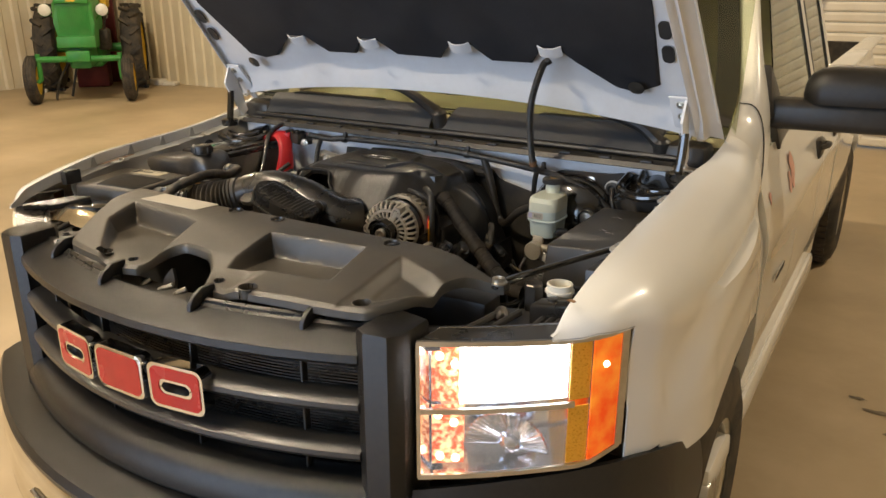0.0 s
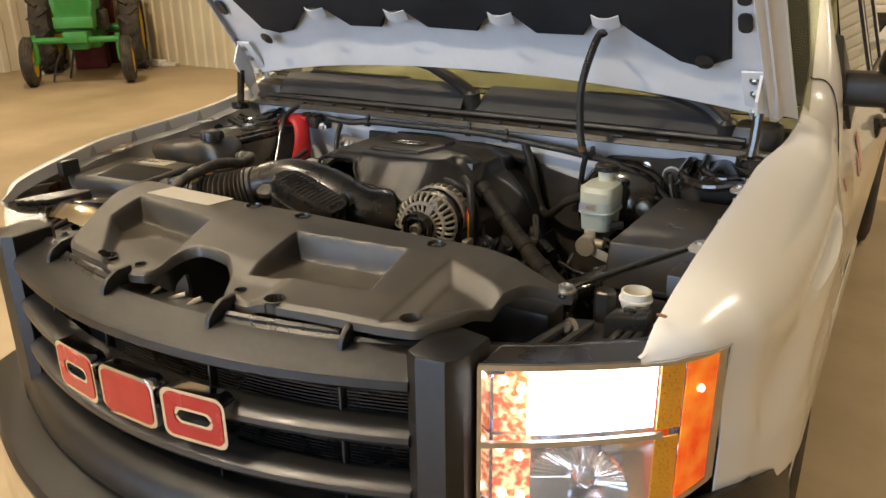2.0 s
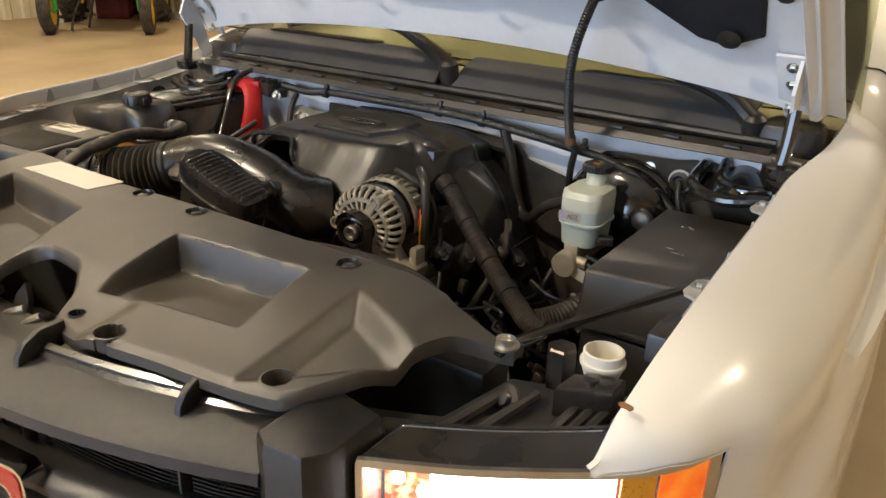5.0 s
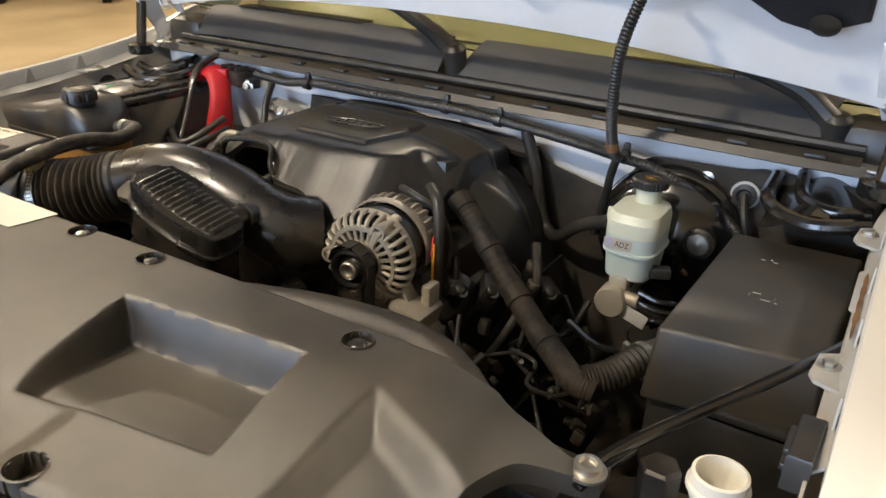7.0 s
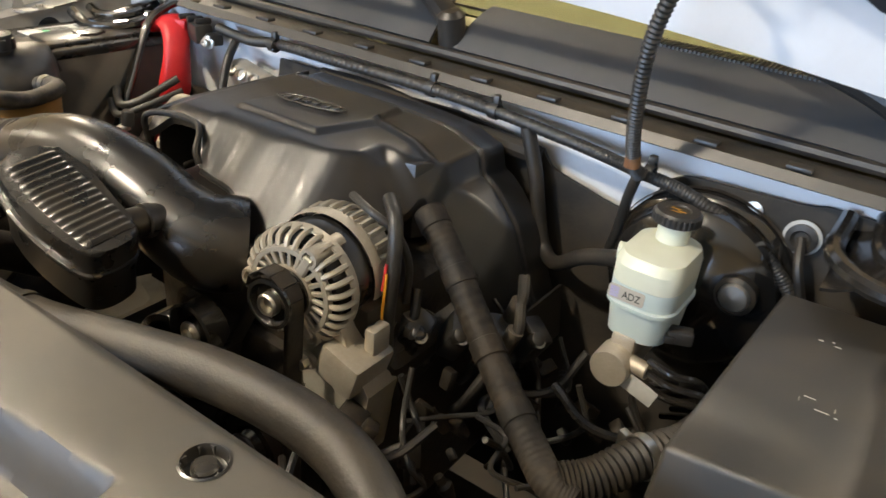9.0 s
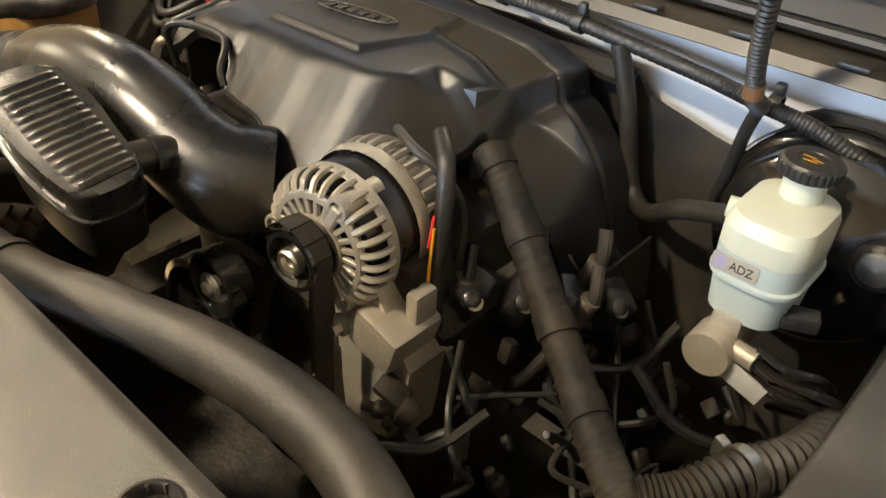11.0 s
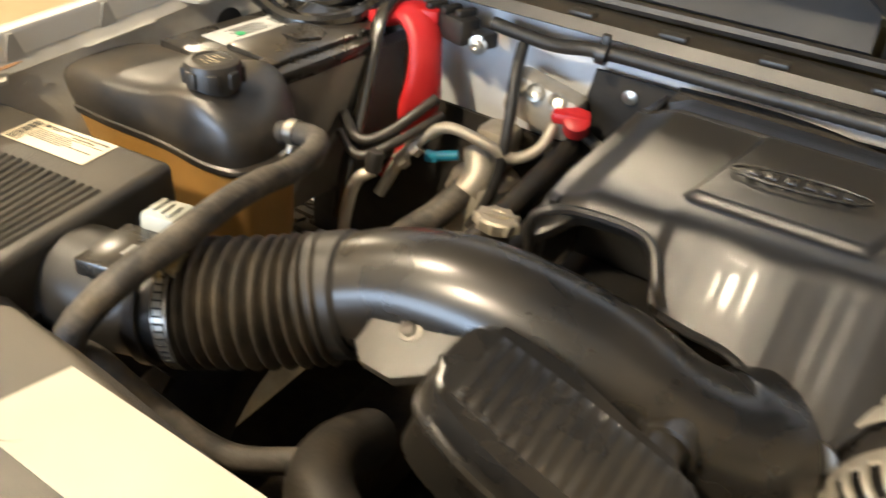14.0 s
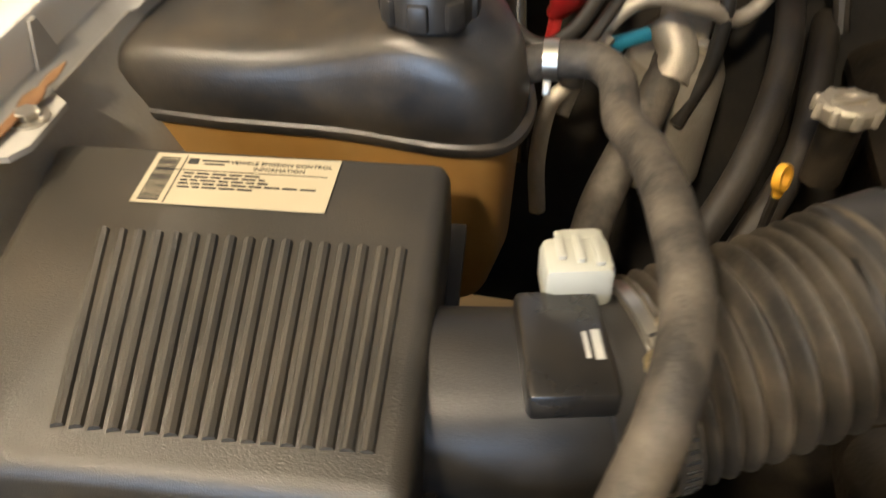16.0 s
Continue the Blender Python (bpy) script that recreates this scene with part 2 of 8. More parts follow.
def pieces(name, bm, material, parent, label=""):
    """Links each loose piece of a mesh as a part of its own."""
    bm.verts.index_update()
    left = set(bm.verts)
    while left:
        heap, isle = [left.pop()], []
        while heap:
            v = heap.pop()
            isle.append(v)
            for e in v.link_edges:
                w = e.other_vert(v)
                if w in left:
                    left.remove(w)
                    heap.append(w)
        one = bmesh.new()
        to = {v: one.verts.new(v.co) for v in isle}
        for f in {f for v in isle for f in v.link_faces}:
            one.faces.new([to[v] for v in f.verts])
        part(name, one, material, parent, label)
    bm.free()


def B():
    return bmesh.new()


def box(bm, c, s, m=None, bevel=0.0, seg=2, mi=0):
    r = bmesh.ops.create_cube(bm, size=1.0)
    vs = r["verts"]
    bmesh.ops.scale(bm, vec=s, verts=vs)
    if bevel:
        es = list({e for v in vs for e in v.link_edges})
        rb = bmesh.ops.bevel(bm, geom=es, offset=bevel, segments=seg, profile=0.5, affect="EDGES")
        vs = list({v for f in rb["faces"] for v in f.verts} | {v for v in vs if v.is_valid})
    mm = Matrix.Translation(c) @ (m if m is not None else Matrix())
    bmesh.ops.transform(bm, matrix=mm, verts=vs)
    if mi:
        for f in {f for v in vs for f in v.link_faces}:
            f.material_index = mi
    return vs


def spline(pts, n=8):
    """Points along a smooth line through pts."""
    P = [Vector(p) for p in pts]
    if len(P) == 2:
        return [P[0].lerp(P[1], i / n) for i in range(n + 1)]
    Q = [2 * P[0] - P[1]] + P + [2 * P[-1] - P[-2]]
    out = []
    for i in range(1, len(Q) - 2):
        a, b, c, d = Q[i - 1:i + 3]
        for k in range(n):
            t = k / n
            out.append(0.5 * ((2 * b) + (c - a) * t + (2 * a - 5 * b + 4 * c - d) * t * t + (3 * b - a - 3 * c + d) * t ** 3))
    out.append(P[-1])
    return out


def tube(bm, pts, r, seg=12, n=8, caps=True, flat=1.0, raw=False):
    """A tube along a smooth line; r is a radius or a function of the place along it, from 0 to 1."""
    L = [Vector(p) for p in pts] if raw else spline(pts, n)
    rf = r if callable(r) else (lambda t: r)
    rings, up = [], Vector((0, 0, 1))
    d = (L[1] - L[0]).normalized()
    side = d.cross(up)
    side = side.normalized() if side.length > 0.05 else Vector((1, 0, 0))
    for i, p in enumerate(L):
        d = (L[min(i + 1, len(L) - 1)] - L[max(i - 1, 0)]).normalized()
        side = (side - d * side.dot(d)).normalized()
        u = side.cross(d)
        rad = rf(i / (len(L) - 1))
        rings.append([bm.verts.new(p + side * (rad * math.cos(2 * math.pi * k / seg)) + u * (rad * flat * math.sin(2 * math.pi * k / seg))) for k in range(seg)])
    for a, b in zip(rings, rings[1:]):
        for k in range(seg):
            bm.faces.new((a[k], a[(k + 1) % seg], b[(k + 1) % seg], b[k]))
    if caps:
        bm.faces.new(rings[0][::-1])
        bm.faces.new(rings[-1])
    return rings


def lathe(bm, prof, m, seg=24, arc=1.0, caps=False):
    """Turns a profile of (radius, height) round the z axis of the pose m."""
    cols = []
    nn = seg if arc == 1.0 else seg + 1
    for k in range(nn):
        a = 2 * math.pi * arc * k / seg
        cols.append([bm.verts.new(m @ Vector((r * math.cos(a), r * math.sin(a), h))) for r, h in prof])
    for k in range(seg):
        a, b = cols[k], cols[(k + 1) % nn]
        for i in range(len(prof) - 1):
            bm.faces.new((a[i], b[i], b[i + 1], a[i + 1]))
    if caps and arc == 1.0:
        for i in (0, len(prof) - 1):
            if prof[i][0] > 1e-6:
                bm.faces.new([c[i] for c in cols])
    return cols


def along(p, d):
    """A pose at p whose z axis points along d."""
    return Matrix.Translation(p) @ Vector(d).to_track_quat("Z", "Y").to_matrix().to_4x4()


def prism(bm, outline, z0, z1, m=None, bevel=0.0, seg=2, mi=0):
    m = m if m is not None else Matrix()
    lo = [bm.verts.new(m @ Vector((x, y, z0))) for x, y in outline]
    hi = [bm.verts.new(m @ Vector((x, y, z1))) for x, y in outline]
    n = len(outline)
    fs = [bm.faces.new(lo[::-1]), bm.faces.new(hi)]
    for i in range(n):
        fs.append(bm.faces.new((lo[i], lo[(i + 1) % n], hi[(i + 1) % n], hi[i])))
    for f in fs:
        f.material_index = mi
    if bevel:
        es = [e for e in fs[1].edges]
        bmesh.ops.bevel(bm, geom=es, offset=bevel, segments=seg, profile=0.5, affect="EDGES")
    return fs


def sheet(bm, nu, nv, f, thick=0.0, keep=None, mi=0):
    """A grid surface f(u, v) -> place, u and v from 0 to 1; thick gives it depth along its normals' reverse."""
    V = [[bm.verts.new(f(i / nu, j / nv)) for j in range(nv + 1)] for i in range(nu + 1)]
    fs = []
    for i in range(nu):
        for j in range(nv):
            if keep is None or keep((i + 0.5) / nu, (j + 0.5) / nv):
                q = bm.faces.new((V[i][j], V[i + 1][j], V[i + 1][j + 1], V[i][j + 1]))
                q.material_index = mi
                fs.append(q)
    loose = [v for row in V for v in row if not v.link_faces]
    bmesh.ops.delete(bm, geom=loose, context="VERTS")
    if thick:
        bmesh.ops.recalc_face_normals(bm, faces=fs)
        bmesh.ops.solidify(bm, geom=fs, thickness=thick)
    return fs


def rounded(w, h, r, n=5):
    """The outline of a rounded rectangle round the origin."""
    out = []
    for cx, cy, a0 in ((w / 2 - r, h / 2 - r, 0), (-w / 2 + r, h / 2 - r, 90), (-w / 2 + r, -h / 2 + r, 180), (w / 2 - r, -h / 2 + r, 270)):
        for k in range(n + 1):
            a = radians(a0 + 90 * k / n)
            out.append((cx + r * math.cos(a), cy + r * math.sin(a)))
    return out


def blob_outline(pts, n=6):
    """A smooth closed outline through pts."""
    P = [Vector((*p, 0)) for p in pts]
    N = len(P)
    out = []
    for i in range(N):
        a, b, c, d = P[i - 1], P[i], P[(i + 1) % N], P[(i + 2) % N]
        for k in range(n):
            t = k / n
            q = 0.5 * ((2 * b) + (c - a) * t + (2 * a - 5 * b + 4 * c - d) * t * t + (3 * b - a - 3 * c + d) * t ** 3)
            out.append((q.x, q.y))
    return out


def ss(a, b, x):
    t = min(1, max(0, (x - a) / (b - a)))
    return t * t * (3 - 2 * t)


def lerp_table(tab, x):
    """A smooth curve through a table of (x, y) that never swings past its points."""
    n = len(tab)
    if x <= tab[0][0]:
        return tab[0][1]
    if x >= tab[-1][0]:
        return tab[-1][1]
    i = max(k for k in range(n - 1) if tab[k][0] <= x)
    sl = [(tab[k + 1][1] - tab[k][1]) / (tab[k + 1][0] - tab[k][0]) for k in range(n - 1)]

    def tangent(k):
        if k == 0 or k == n - 1:
            return sl[min(k, n - 2)]
        a, b = sl[k - 1], sl[k]
        return 0.0 if a * b <= 0 else 2 * a * b / (a + b)
    h = tab[i + 1][0] - tab[i][0]
    t = (x - tab[i][0]) / h
    return (tab[i][1] * (1 + 2 * t) * (1 - t) ** 2 + h * tangent(i) * t * (1 - t) ** 2
            + tab[i + 1][1] * t * t * (3 - 2 * t) + h * tangent(i + 1) * t * t * (t - 1))


def inside(quad, x, y):
    """The distance by which a place lies inside a convex outline (anticlockwise); minus outside."""
    d = 9.0
    for (ax, ay), (bx, by) in zip(quad, quad[1:] + quad[:1]):
        L = math.hypot(bx - ax, by - ay)
        d = min(d, ((bx - ax) * (y - ay) - (by - ay) * (x - ax)) / L)
    return d


def hexbolt(bm, p, d, r=0.008, h=0.006, washer=1.5):
    m = along(p, d)
    lathe(bm, [(r * washer, 0), (r * washer, h * 0.3), (r, h * 0.31)], m, 16)
    lathe(bm, [(r, h * 0.3), (r, h * 0.9), (r * 0.85, h), (0, h)], m, 6)


def text_on(name, s, size, m, material, parent, width=None):
    """Letters, laid flat on the plane of the pose m."""
    cu = bpy.data.curves.new(name, "FONT")
    cu.body, cu.size, cu.align_x, cu.align_y, cu.extrude = s, size, "CENTER", "CENTER", 0.0002
    tmp = new(name, cu)
    me = bpy.data.meshes.new_from_object(tmp.evaluated_get(bpy.context.evaluated_depsgraph_get()))
    bpy.data.objects.remove(tmp)
    bm = B()
    bm.from_mesh(me)
    if width:
        xs = [v.co.x for v in bm.verts]
        k = width / (max(xs) - min(xs))
        bmesh.ops.scale(bm, vec=(k, 1, 1), verts=bm.verts)
    bmesh.ops.transform(bm, matrix=m, verts=bm.verts)
    return part(name, bm, material, parent, smooth=False)


def bars(bm, rows, m, h=0.0003):
    """Printed bars: (x, y, width, height) on the plane of the pose m."""
    for x, y, w, hh in rows:
        box(bm, (0, 0, 0), (w, hh, h), m @ Matrix.Translation((x, y, h / 2)))

# ---------------- the shed ----------------
XW, XE, YS, YN, ZC = -11.6, 7.5, -7.0, 8.5, 4.8


def slab(name, lo, hi, material, label, category):
    bm = B()
    c = [(a + b) / 2 for a, b in zip(lo, hi)]
    box(bm, c, [b - a for a, b in zip(lo, hi)])
    return tagged(part(name, bm, material, smooth=False), label, category, kind="structure")


floor = slab("floor", (XW - 3, YS - 3, -0.2), (XE + 3, YN + 3, 0), CONC, "worn tan concrete shop floor with stains", "floor")
slab("ceiling", (XW - 0.3, YS - 0.3, ZC), (XE + 0.3, YN + 0.3, ZC + 0.15), CEILP, "pale metal shop ceiling", "ceiling")


def ribbed_wall(name, a, b, z0, z1, pitch, depth, label, thick=0.12):
    """A wall of ribbed sheet from a to b, its ribs towards the left of that way."""
    a, b = Vector((*a, 0)), Vector((*b, 0))
    d = (b - a).normalized()
    nrm = Vector((-d.y, d.x, 0))
    L = (b - a).length
    prof, s = [], 0.0
    while s < L:
        for ds, dz in ((0, 0), (0.30, 0), (0.40, 1), (0.72, 1), (0.82, 0)):
            if s + ds * pitch <= L:
                prof.append((s + ds * pitch, dz * depth))
        s += pitch
    prof.append((L, 0))
    bm = B()
    front = [[bm.verts.new(a + d * s + nrm * h + Vector((0, 0, z))) for z in (z0, z1)] for s, h in prof]
    back = [[bm.verts.new(a + d * s - nrm * thick + Vector((0, 0, z))) for z in (z0, z1)] for s in (0, L)]
    for p, q in zip(front, front[1:]):
        bm.faces.new((p[0], q[0], q[1], p[1]))
    bm.faces.new((back[0][0], back[0][1], back[1][1], back[1][0]))
    bm.faces.new((front[0][0], front[0][1], back[0][1], back[0][0]))
    bm.faces.new((front[-1][0], back[1][0], back[1][1], front[-1][1]))
    return tagged(part(name, bm, WALLP, smooth=False), label, "wall", kind="structure")


ribbed_wall("wall_west", (XW, YN), (XW, YS), 0, ZC, 0.30, 0.03, "cream ribbed sheet metal shop wall")
DX0, DX1, DZ = 0.15, 4.4, 3.6
ribbed_wall("wall_north", (DX0, YN), (XW, YN), 0, ZC, 0.23, 0.03, "cream ribbed sheet metal shop wall beside the roll-up door")
ribbed_wall("wall_north_end", (XE, YN), (DX1, YN), 0, ZC, 0.23, 0.03, "cream ribbed sheet metal shop wall")
ribbed_wall("wall_north_head", (DX1, YN), (DX0, YN), DZ, ZC, 0.23, 0.03, "cream ribbed sheet metal above the roll-up door")
ribbed_wall("wall_east", (XE, YS), (XE, YN), 0, ZC, 0.30, 0.03, "cream ribbed sheet metal shop wall")
OX0, OX1, OZ = -4.4, 1.4, 3.3
ribbed_wall("wall_south", (XW, YS), (OX0, YS), 0, ZC, 0.30, 0.03, "cream ribbed sheet metal shop wall")
ribbed_wall("wall_south_end", (OX1, YS), (XE, YS), 0, ZC, 0.30, 0.03, "cream ribbed sheet metal shop wall")
ribbed_wall("wall_south_head", (OX0, YS), (OX1, YS), OZ, ZC, 0.30, 0.03, "cream ribbed sheet metal above the open doorway")

door = thing("roll_up_door", (DX0 + DX1) / 2, YN, 0, "off-white steel roll-up door with horizontal slats, closed", "door", kind="structure")
SL = 0.105
bm = B()
prism(bm, [(-0.012, 0.004), (-0.02, 0.02), (-0.02, 0.075), (-0.004, 0.1), (0.02, 0.1), (0.02, 0.0), (-0.004, 0.0)], -(DX1 - DX0) / 2, (DX1 - DX0) / 2,
      Matrix(((0, 0, 1, 0), (1, 0, 0, 0), (0, 1, 0, 0), (0, 0, 0, 1))))
slat = part("slat", bm, DOORP, smooth=False)
slat.parent = door
slat.location = (0, 0, 0.02)
for i in range(1, int(DZ / SL)):
    o = slat.copy()
    scene.collection.objects.link(o)
    o.location = (0, 0, 0.02 + i * SL)
bm = B()
for x in (DX0 + 0.03, DX1 - 0.03):
    box(bm, (x, YN - 0.03, DZ / 2), (0.06, 0.06, DZ), bevel=0.004)
part("side_track", bm, STEEL, door)

for lx, ly in LAMPS:
    f = thing("ceiling_light", lx, ly, ZC, "round warm high-bay ceiling light fixture", "ceiling light", "shop ceiling lights")
    bm = B()
    lathe(bm, [(0.09, 0.0), (0.10, -0.05), (0.22, -0.11), (0.23, -0.15), (0.21, -0.15), (0.19, -0.11), (0.0, -0.10)], Matrix.Translation((lx, ly, ZC)), 28)
    part("body", bm, STEEL, f)
    bm = B()
    lathe(bm, [(0.19, -0.145), (0.0, -0.15)], Matrix.Translation((lx, ly, ZC)), 28)
    part("diffuser", bm, TUBEL, f)


def floor_stain(x, y, rx, ry, seed):
    rnd = random.Random(seed)
    pts = [(x + rx * math.cos(a) * rnd.uniform(0.5, 1.1), y + ry * math.sin(a) * rnd.uniform(0.5, 1.1)) for a in [2 * math.pi * k / 14 for k in range(14)]]
    bm = B()
    bm.faces.new([bm.verts.new((px, py, 0.004)) for px, py in blob_outline(pts, 4)])
    tagged(part("floor_stain", bm, STAIN, smooth=False), "dark oily stain on the concrete floor", "stain", kind="stuff")


for k, (fx, fy, ra, rb) in enumerate(((1.42, 2.30, 0.10, 0.03), (1.30, 2.46, 0.07, 0.02), (1.58, 2.20, 0.05, 0.02), (1.22, 2.55, 0.04, 0.015))):
    floor_stain(fx, fy, ra, rb, k)

# ---------------- the tractor in the corner ----------------


def tractor():
    fc, rc = Vector((-9.30, 6.30, 0)), Vector((-10.53, 7.42, 0))
    fwd = (fc - rc).normalized()
    M = Matrix.Translation(rc) @ Matrix(((fwd.x, -fwd.y, 0, 0), (fwd.y, fwd.x, 0, 0), (0, 0, 1, 0), (0, 0, 0, 1)))
    L = (fc - rc).length
    t = thing("tractor", rc.x, rc.y, 0, "old green farm tractor with yellow wheels, parked in the corner", "tractor")

    def P(name, bm, m, label="", parent=None, smooth=True):
        bmesh.ops.transform(bm, matrix=M, verts=bm.verts)
        return part(name, bm, m, parent or t, label, smooth)

    def wheel(x, y, r, w, lugs):
        bm = B()
        m = along((x, y - w / 2, r), (0, 1, 0))
        lathe(bm, [(r * 0.62, 0), (r * 0.8, -0.01), (r * 0.95, w * 0.1), (r, w * 0.3), (r, w * 0.7), (r * 0.95, w * 0.9), (r * 0.8, w + 0.01), (r * 0.62, w)], m, 40)
        for i in range(lugs):
            a = 2 * math.pi * i / lugs
            for s in (-1, 1):
                q = Matrix.Translation((x, y, r)) @ Matrix.Rotation(a + (0.5 if s > 0 else 0) * 2 * math.pi / lugs, 4, "Y") @ Matrix.Translation((0, s * w * 0.24, r + 0.01)) @ Matrix.Rotation(radians(40 * s), 4, "Z")
                box(bm, (0, 0, 0), (0.05, w * 0.62, 0.05), q)
        if not lugs:
            for k in range(3):
                lathe(bm, [(r * 0.99, w * (0.22 + 0.24 * k)), (r + 0.012, w * (0.25 + 0.24 * k)), (r + 0.012, w * (0.31 + 0.24 * k)), (r * 0.99, w * (0.34 + 0.24 * k))], m, 40)
        ty = P("tyre", bm, TYRE)
        bm = B()
        lathe(bm, [(0, 0.02), (r * 0.2, 0.0), (r * 0.25, w * 0.4), (r * 0.55, w * 0.4), (r * 0.64, w * 0.05), (r * 0.66, w * 0.95), (r * 0.5, w * 0.6), (0, w * 0.6)], m, 32)
        P("wheel_disc", bm, YELP, "yellow steel wheel disc", ty)

    for s in (-1, 1):
        wheel(0, s * 0.64, 0.66, 0.30, 14)
        wheel(L, s * 0.65, 0.335, 0.15, 0)
    bm = B()
    box(bm, (0.2, 0, 0.62), (1.2, 0.42, 0.4), bevel=0.04)
    box(bm, (0.98, 0, 0.68), (1.2, 0.3, 0.42), bevel=0.04)
    tube(bm, [(0, -0.6, 0.66), (0, 0.6, 0.66)], 0.07)
    P("chassis", bm, GREENP)
    bm = B()
    prism(bm, [(-0.24, 0), (0.24, 0), (0.27, 0.36), (0.27, 0.62), (0.2, 0.74), (-0.2, 0.74), (-0.27, 0.62), (-0.27, 0.36)], 0.68, L + 0.02,
          Matrix(((0, 0, 1, 0), (1, 0, 0, 0), (0, 1, 0, 0.76), (0, 0, 0, 1))), bevel=0.05)
    P("bonnet", bm, GREENP)
    bm = B()
    for i in range(17):
        y = -0.2 + 0.025 * i
        tube(bm, [(L + 0.03, y, 0.98 + 0.0 * i), (L + 0.03, y, 1.36)], 0.006, 6, 2)
    box(bm, (L + 0.03, 0, 0.86), (0.1, 0.52, 0.16), bevel=0.02)
    box(bm, (L + 0.02, 0, 1.43), (0.1, 0.46, 0.09), bevel=0.03)
    P("front_grille", bm, GREENP)
    bm = B()
    box(bm, (L + 0.075, 0, 1.44), (0.012, 0.12, 0.05), bevel=0.003)
    P("badge", bm, YELP, "small plain yellow badge")
    bm = B()
    box(bm, (L, 0, 0.66), (0.2, 0.32, 0.16), bevel=0.02)
    tube(bm, [(L, -0.56, 0.62), (L, 0.56, 0.62)], 0.045, 10, 2)
    for s in (-1, 1):
        tube(bm, [(L, s * 0.55, 0.7), (L, s * 0.55, 0.33), (L, s * 0.6, 0.33)], 0.035, 10, 2)
    P("front_axle", bm, GREENP)
    for s in (-1, 1):
        bm = B()
        lathe(bm, [(0, 0), (0.05, 0.02), (0.085, 0.09), (0.09, 0.1)], along((L - 0.2, s * 0.38, 1.30), (1, 0, 0)), 20)
        tube(bm, [(L - 0.18, s * 0.38, 1.29), (L - 0.25, s * 0.26, 1.15)], 0.012, 8, 3)
        lampb = P("headlight", bm, GREENP)
        bm = B()
        lathe(bm, [(0.085, 0.1), (0.06, 0.118), (0, 0.125)], along((L - 0.2, s * 0.38, 1.30), (1, 0, 0)), 20)
        P("glass", bm, WHITEP, "pale lamp glass", lampb)
    bm = B()
    lathe(bm, [(0.17, -0.012), (0.185, 0), (0.17, 0.012)], along((0.5, 0.0, 1.62), (-0.5, 0, 1)), 24)
    tube(bm, [(0.5, 0, 1.62), (0.75, 0, 1.4)], 0.02, 8, 2)
    P("steering_wheel", bm, BLKENAM)
    bm = B()
    box(bm, (0.35, 0.3, 1.45), (0.4, 0.1, 0.32), bevel=0.03)
    P("fuel_tank", bm, YELP, "yellow tank end")
    bm = B()
    box(bm, (-0.3, 0, 1.15), (0.45, 0.5, 0.1), bevel=0.03)
    box(bm, (-0.5, 0, 1.4), (0.1, 0.5, 0.5), bevel=0.03)
    P("seat", bm, BLKENAM)
    bm = B()
    tube(bm, [(L - 0.45, -0.16, 0.62), (L - 0.3, -0.35, 0.3), (L - 0.2, -0.42, 0.02)], 0.018, 8, 4)
    tube(bm, [(L - 0.6, -0.1, 0.6), (L - 0.55, -0.25, 0.02)], 0.018, 8, 4)
    tube(bm, [(L - 0.6, 0.3, 0.9), (L - 0.5, 0.36, 1.2), (L - 0.45, 0.33, 1.35)], 0.016, 8, 4)
    box(bm, (L - 0.7, 0.3, 0.85), (0.4, 0.16, 0.3), bevel=0.03)
    P("linkage", bm, GRIME)
    bm = B()
    tube(bm, [(1.1, 0.12, 1.4), (1.1, 0.12, 1.75)], 0.035, 10, 2)
    P("exhaust_stack", bm, GREENP)


tractor()
bm = B()
box(bm, (XW + 0.75, YN - 0.9, 0.45), (0.5, 0.4, 0.9), Matrix.Rotation(radians(45), 4, "Z"), bevel=0.02)
box(bm, (XW + 0.75, YN - 0.9, 0.93), (0.54, 0.44, 0.06), Matrix.Rotation(radians(45), 4, "Z"), bevel=0.02)
tagged(part("tool_cabinet", bm, DKRED), "dark red steel cabinet behind the tractor", "cabinet")
bm = B()
box(bm, (XW + 0.45, YN - 0.45, 1.35), (0.5, 0.12, 2.7), Matrix.Rotation(radians(45), 4, "Z"), bevel=0.01)
tagged(part("leaning_board", bm, DKRED), "dark red board leaning in the corner", "board")
for k, (x, y) in enumerate(((-10.05, 8.25), (-9.8, 8.3), (-10.9, 6.6))):
    bm = B()
    box(bm, (x, y, 0.03 + 0.02 * (k == 0)), (0.25, 0.18, 0.06 + 0.04 * (k == 0)), Matrix.Rotation(0.4 * k, 4, "Z"), bevel=0.012)
    tagged(part("floor_scrap", bm, WHITEP), "pale scrap lying on the floor by the wall", "scrap", "scraps by the wall")

# ---------------- the pickup truck: outside ----------------
truck = thing("pickup_truck", 0, 2.6, 0, "white extended-cab pickup truck with its bonnet raised and headlamps lit", "pickup truck")


def front_y(x):
    """The plan curve of the truck's nose."""
    return 0.43 * x * x


def nose_bar(bm, x0, x1, prof, n=28, dy=0.0):
    """A bar that follows the nose from x0 to x1; prof: (y outwards to the rear, z)."""
    cols = []
    for i in range(n + 1):
        x = x0 + (x1 - x0) * i / n
        cols.append([bm.verts.new((x, front_y(x) + dy + py, pz)) for py, pz in prof])
    for a, b in zip(cols, cols[1:]):
        for k in range(len(prof)):
            bm.faces.new((a[k], a[(k + 1) % len(prof)], b[(k + 1) % len(prof)], b[k]))
    bm.faces.new(cols[0])
    bm.faces.new(cols[-1][::-1])


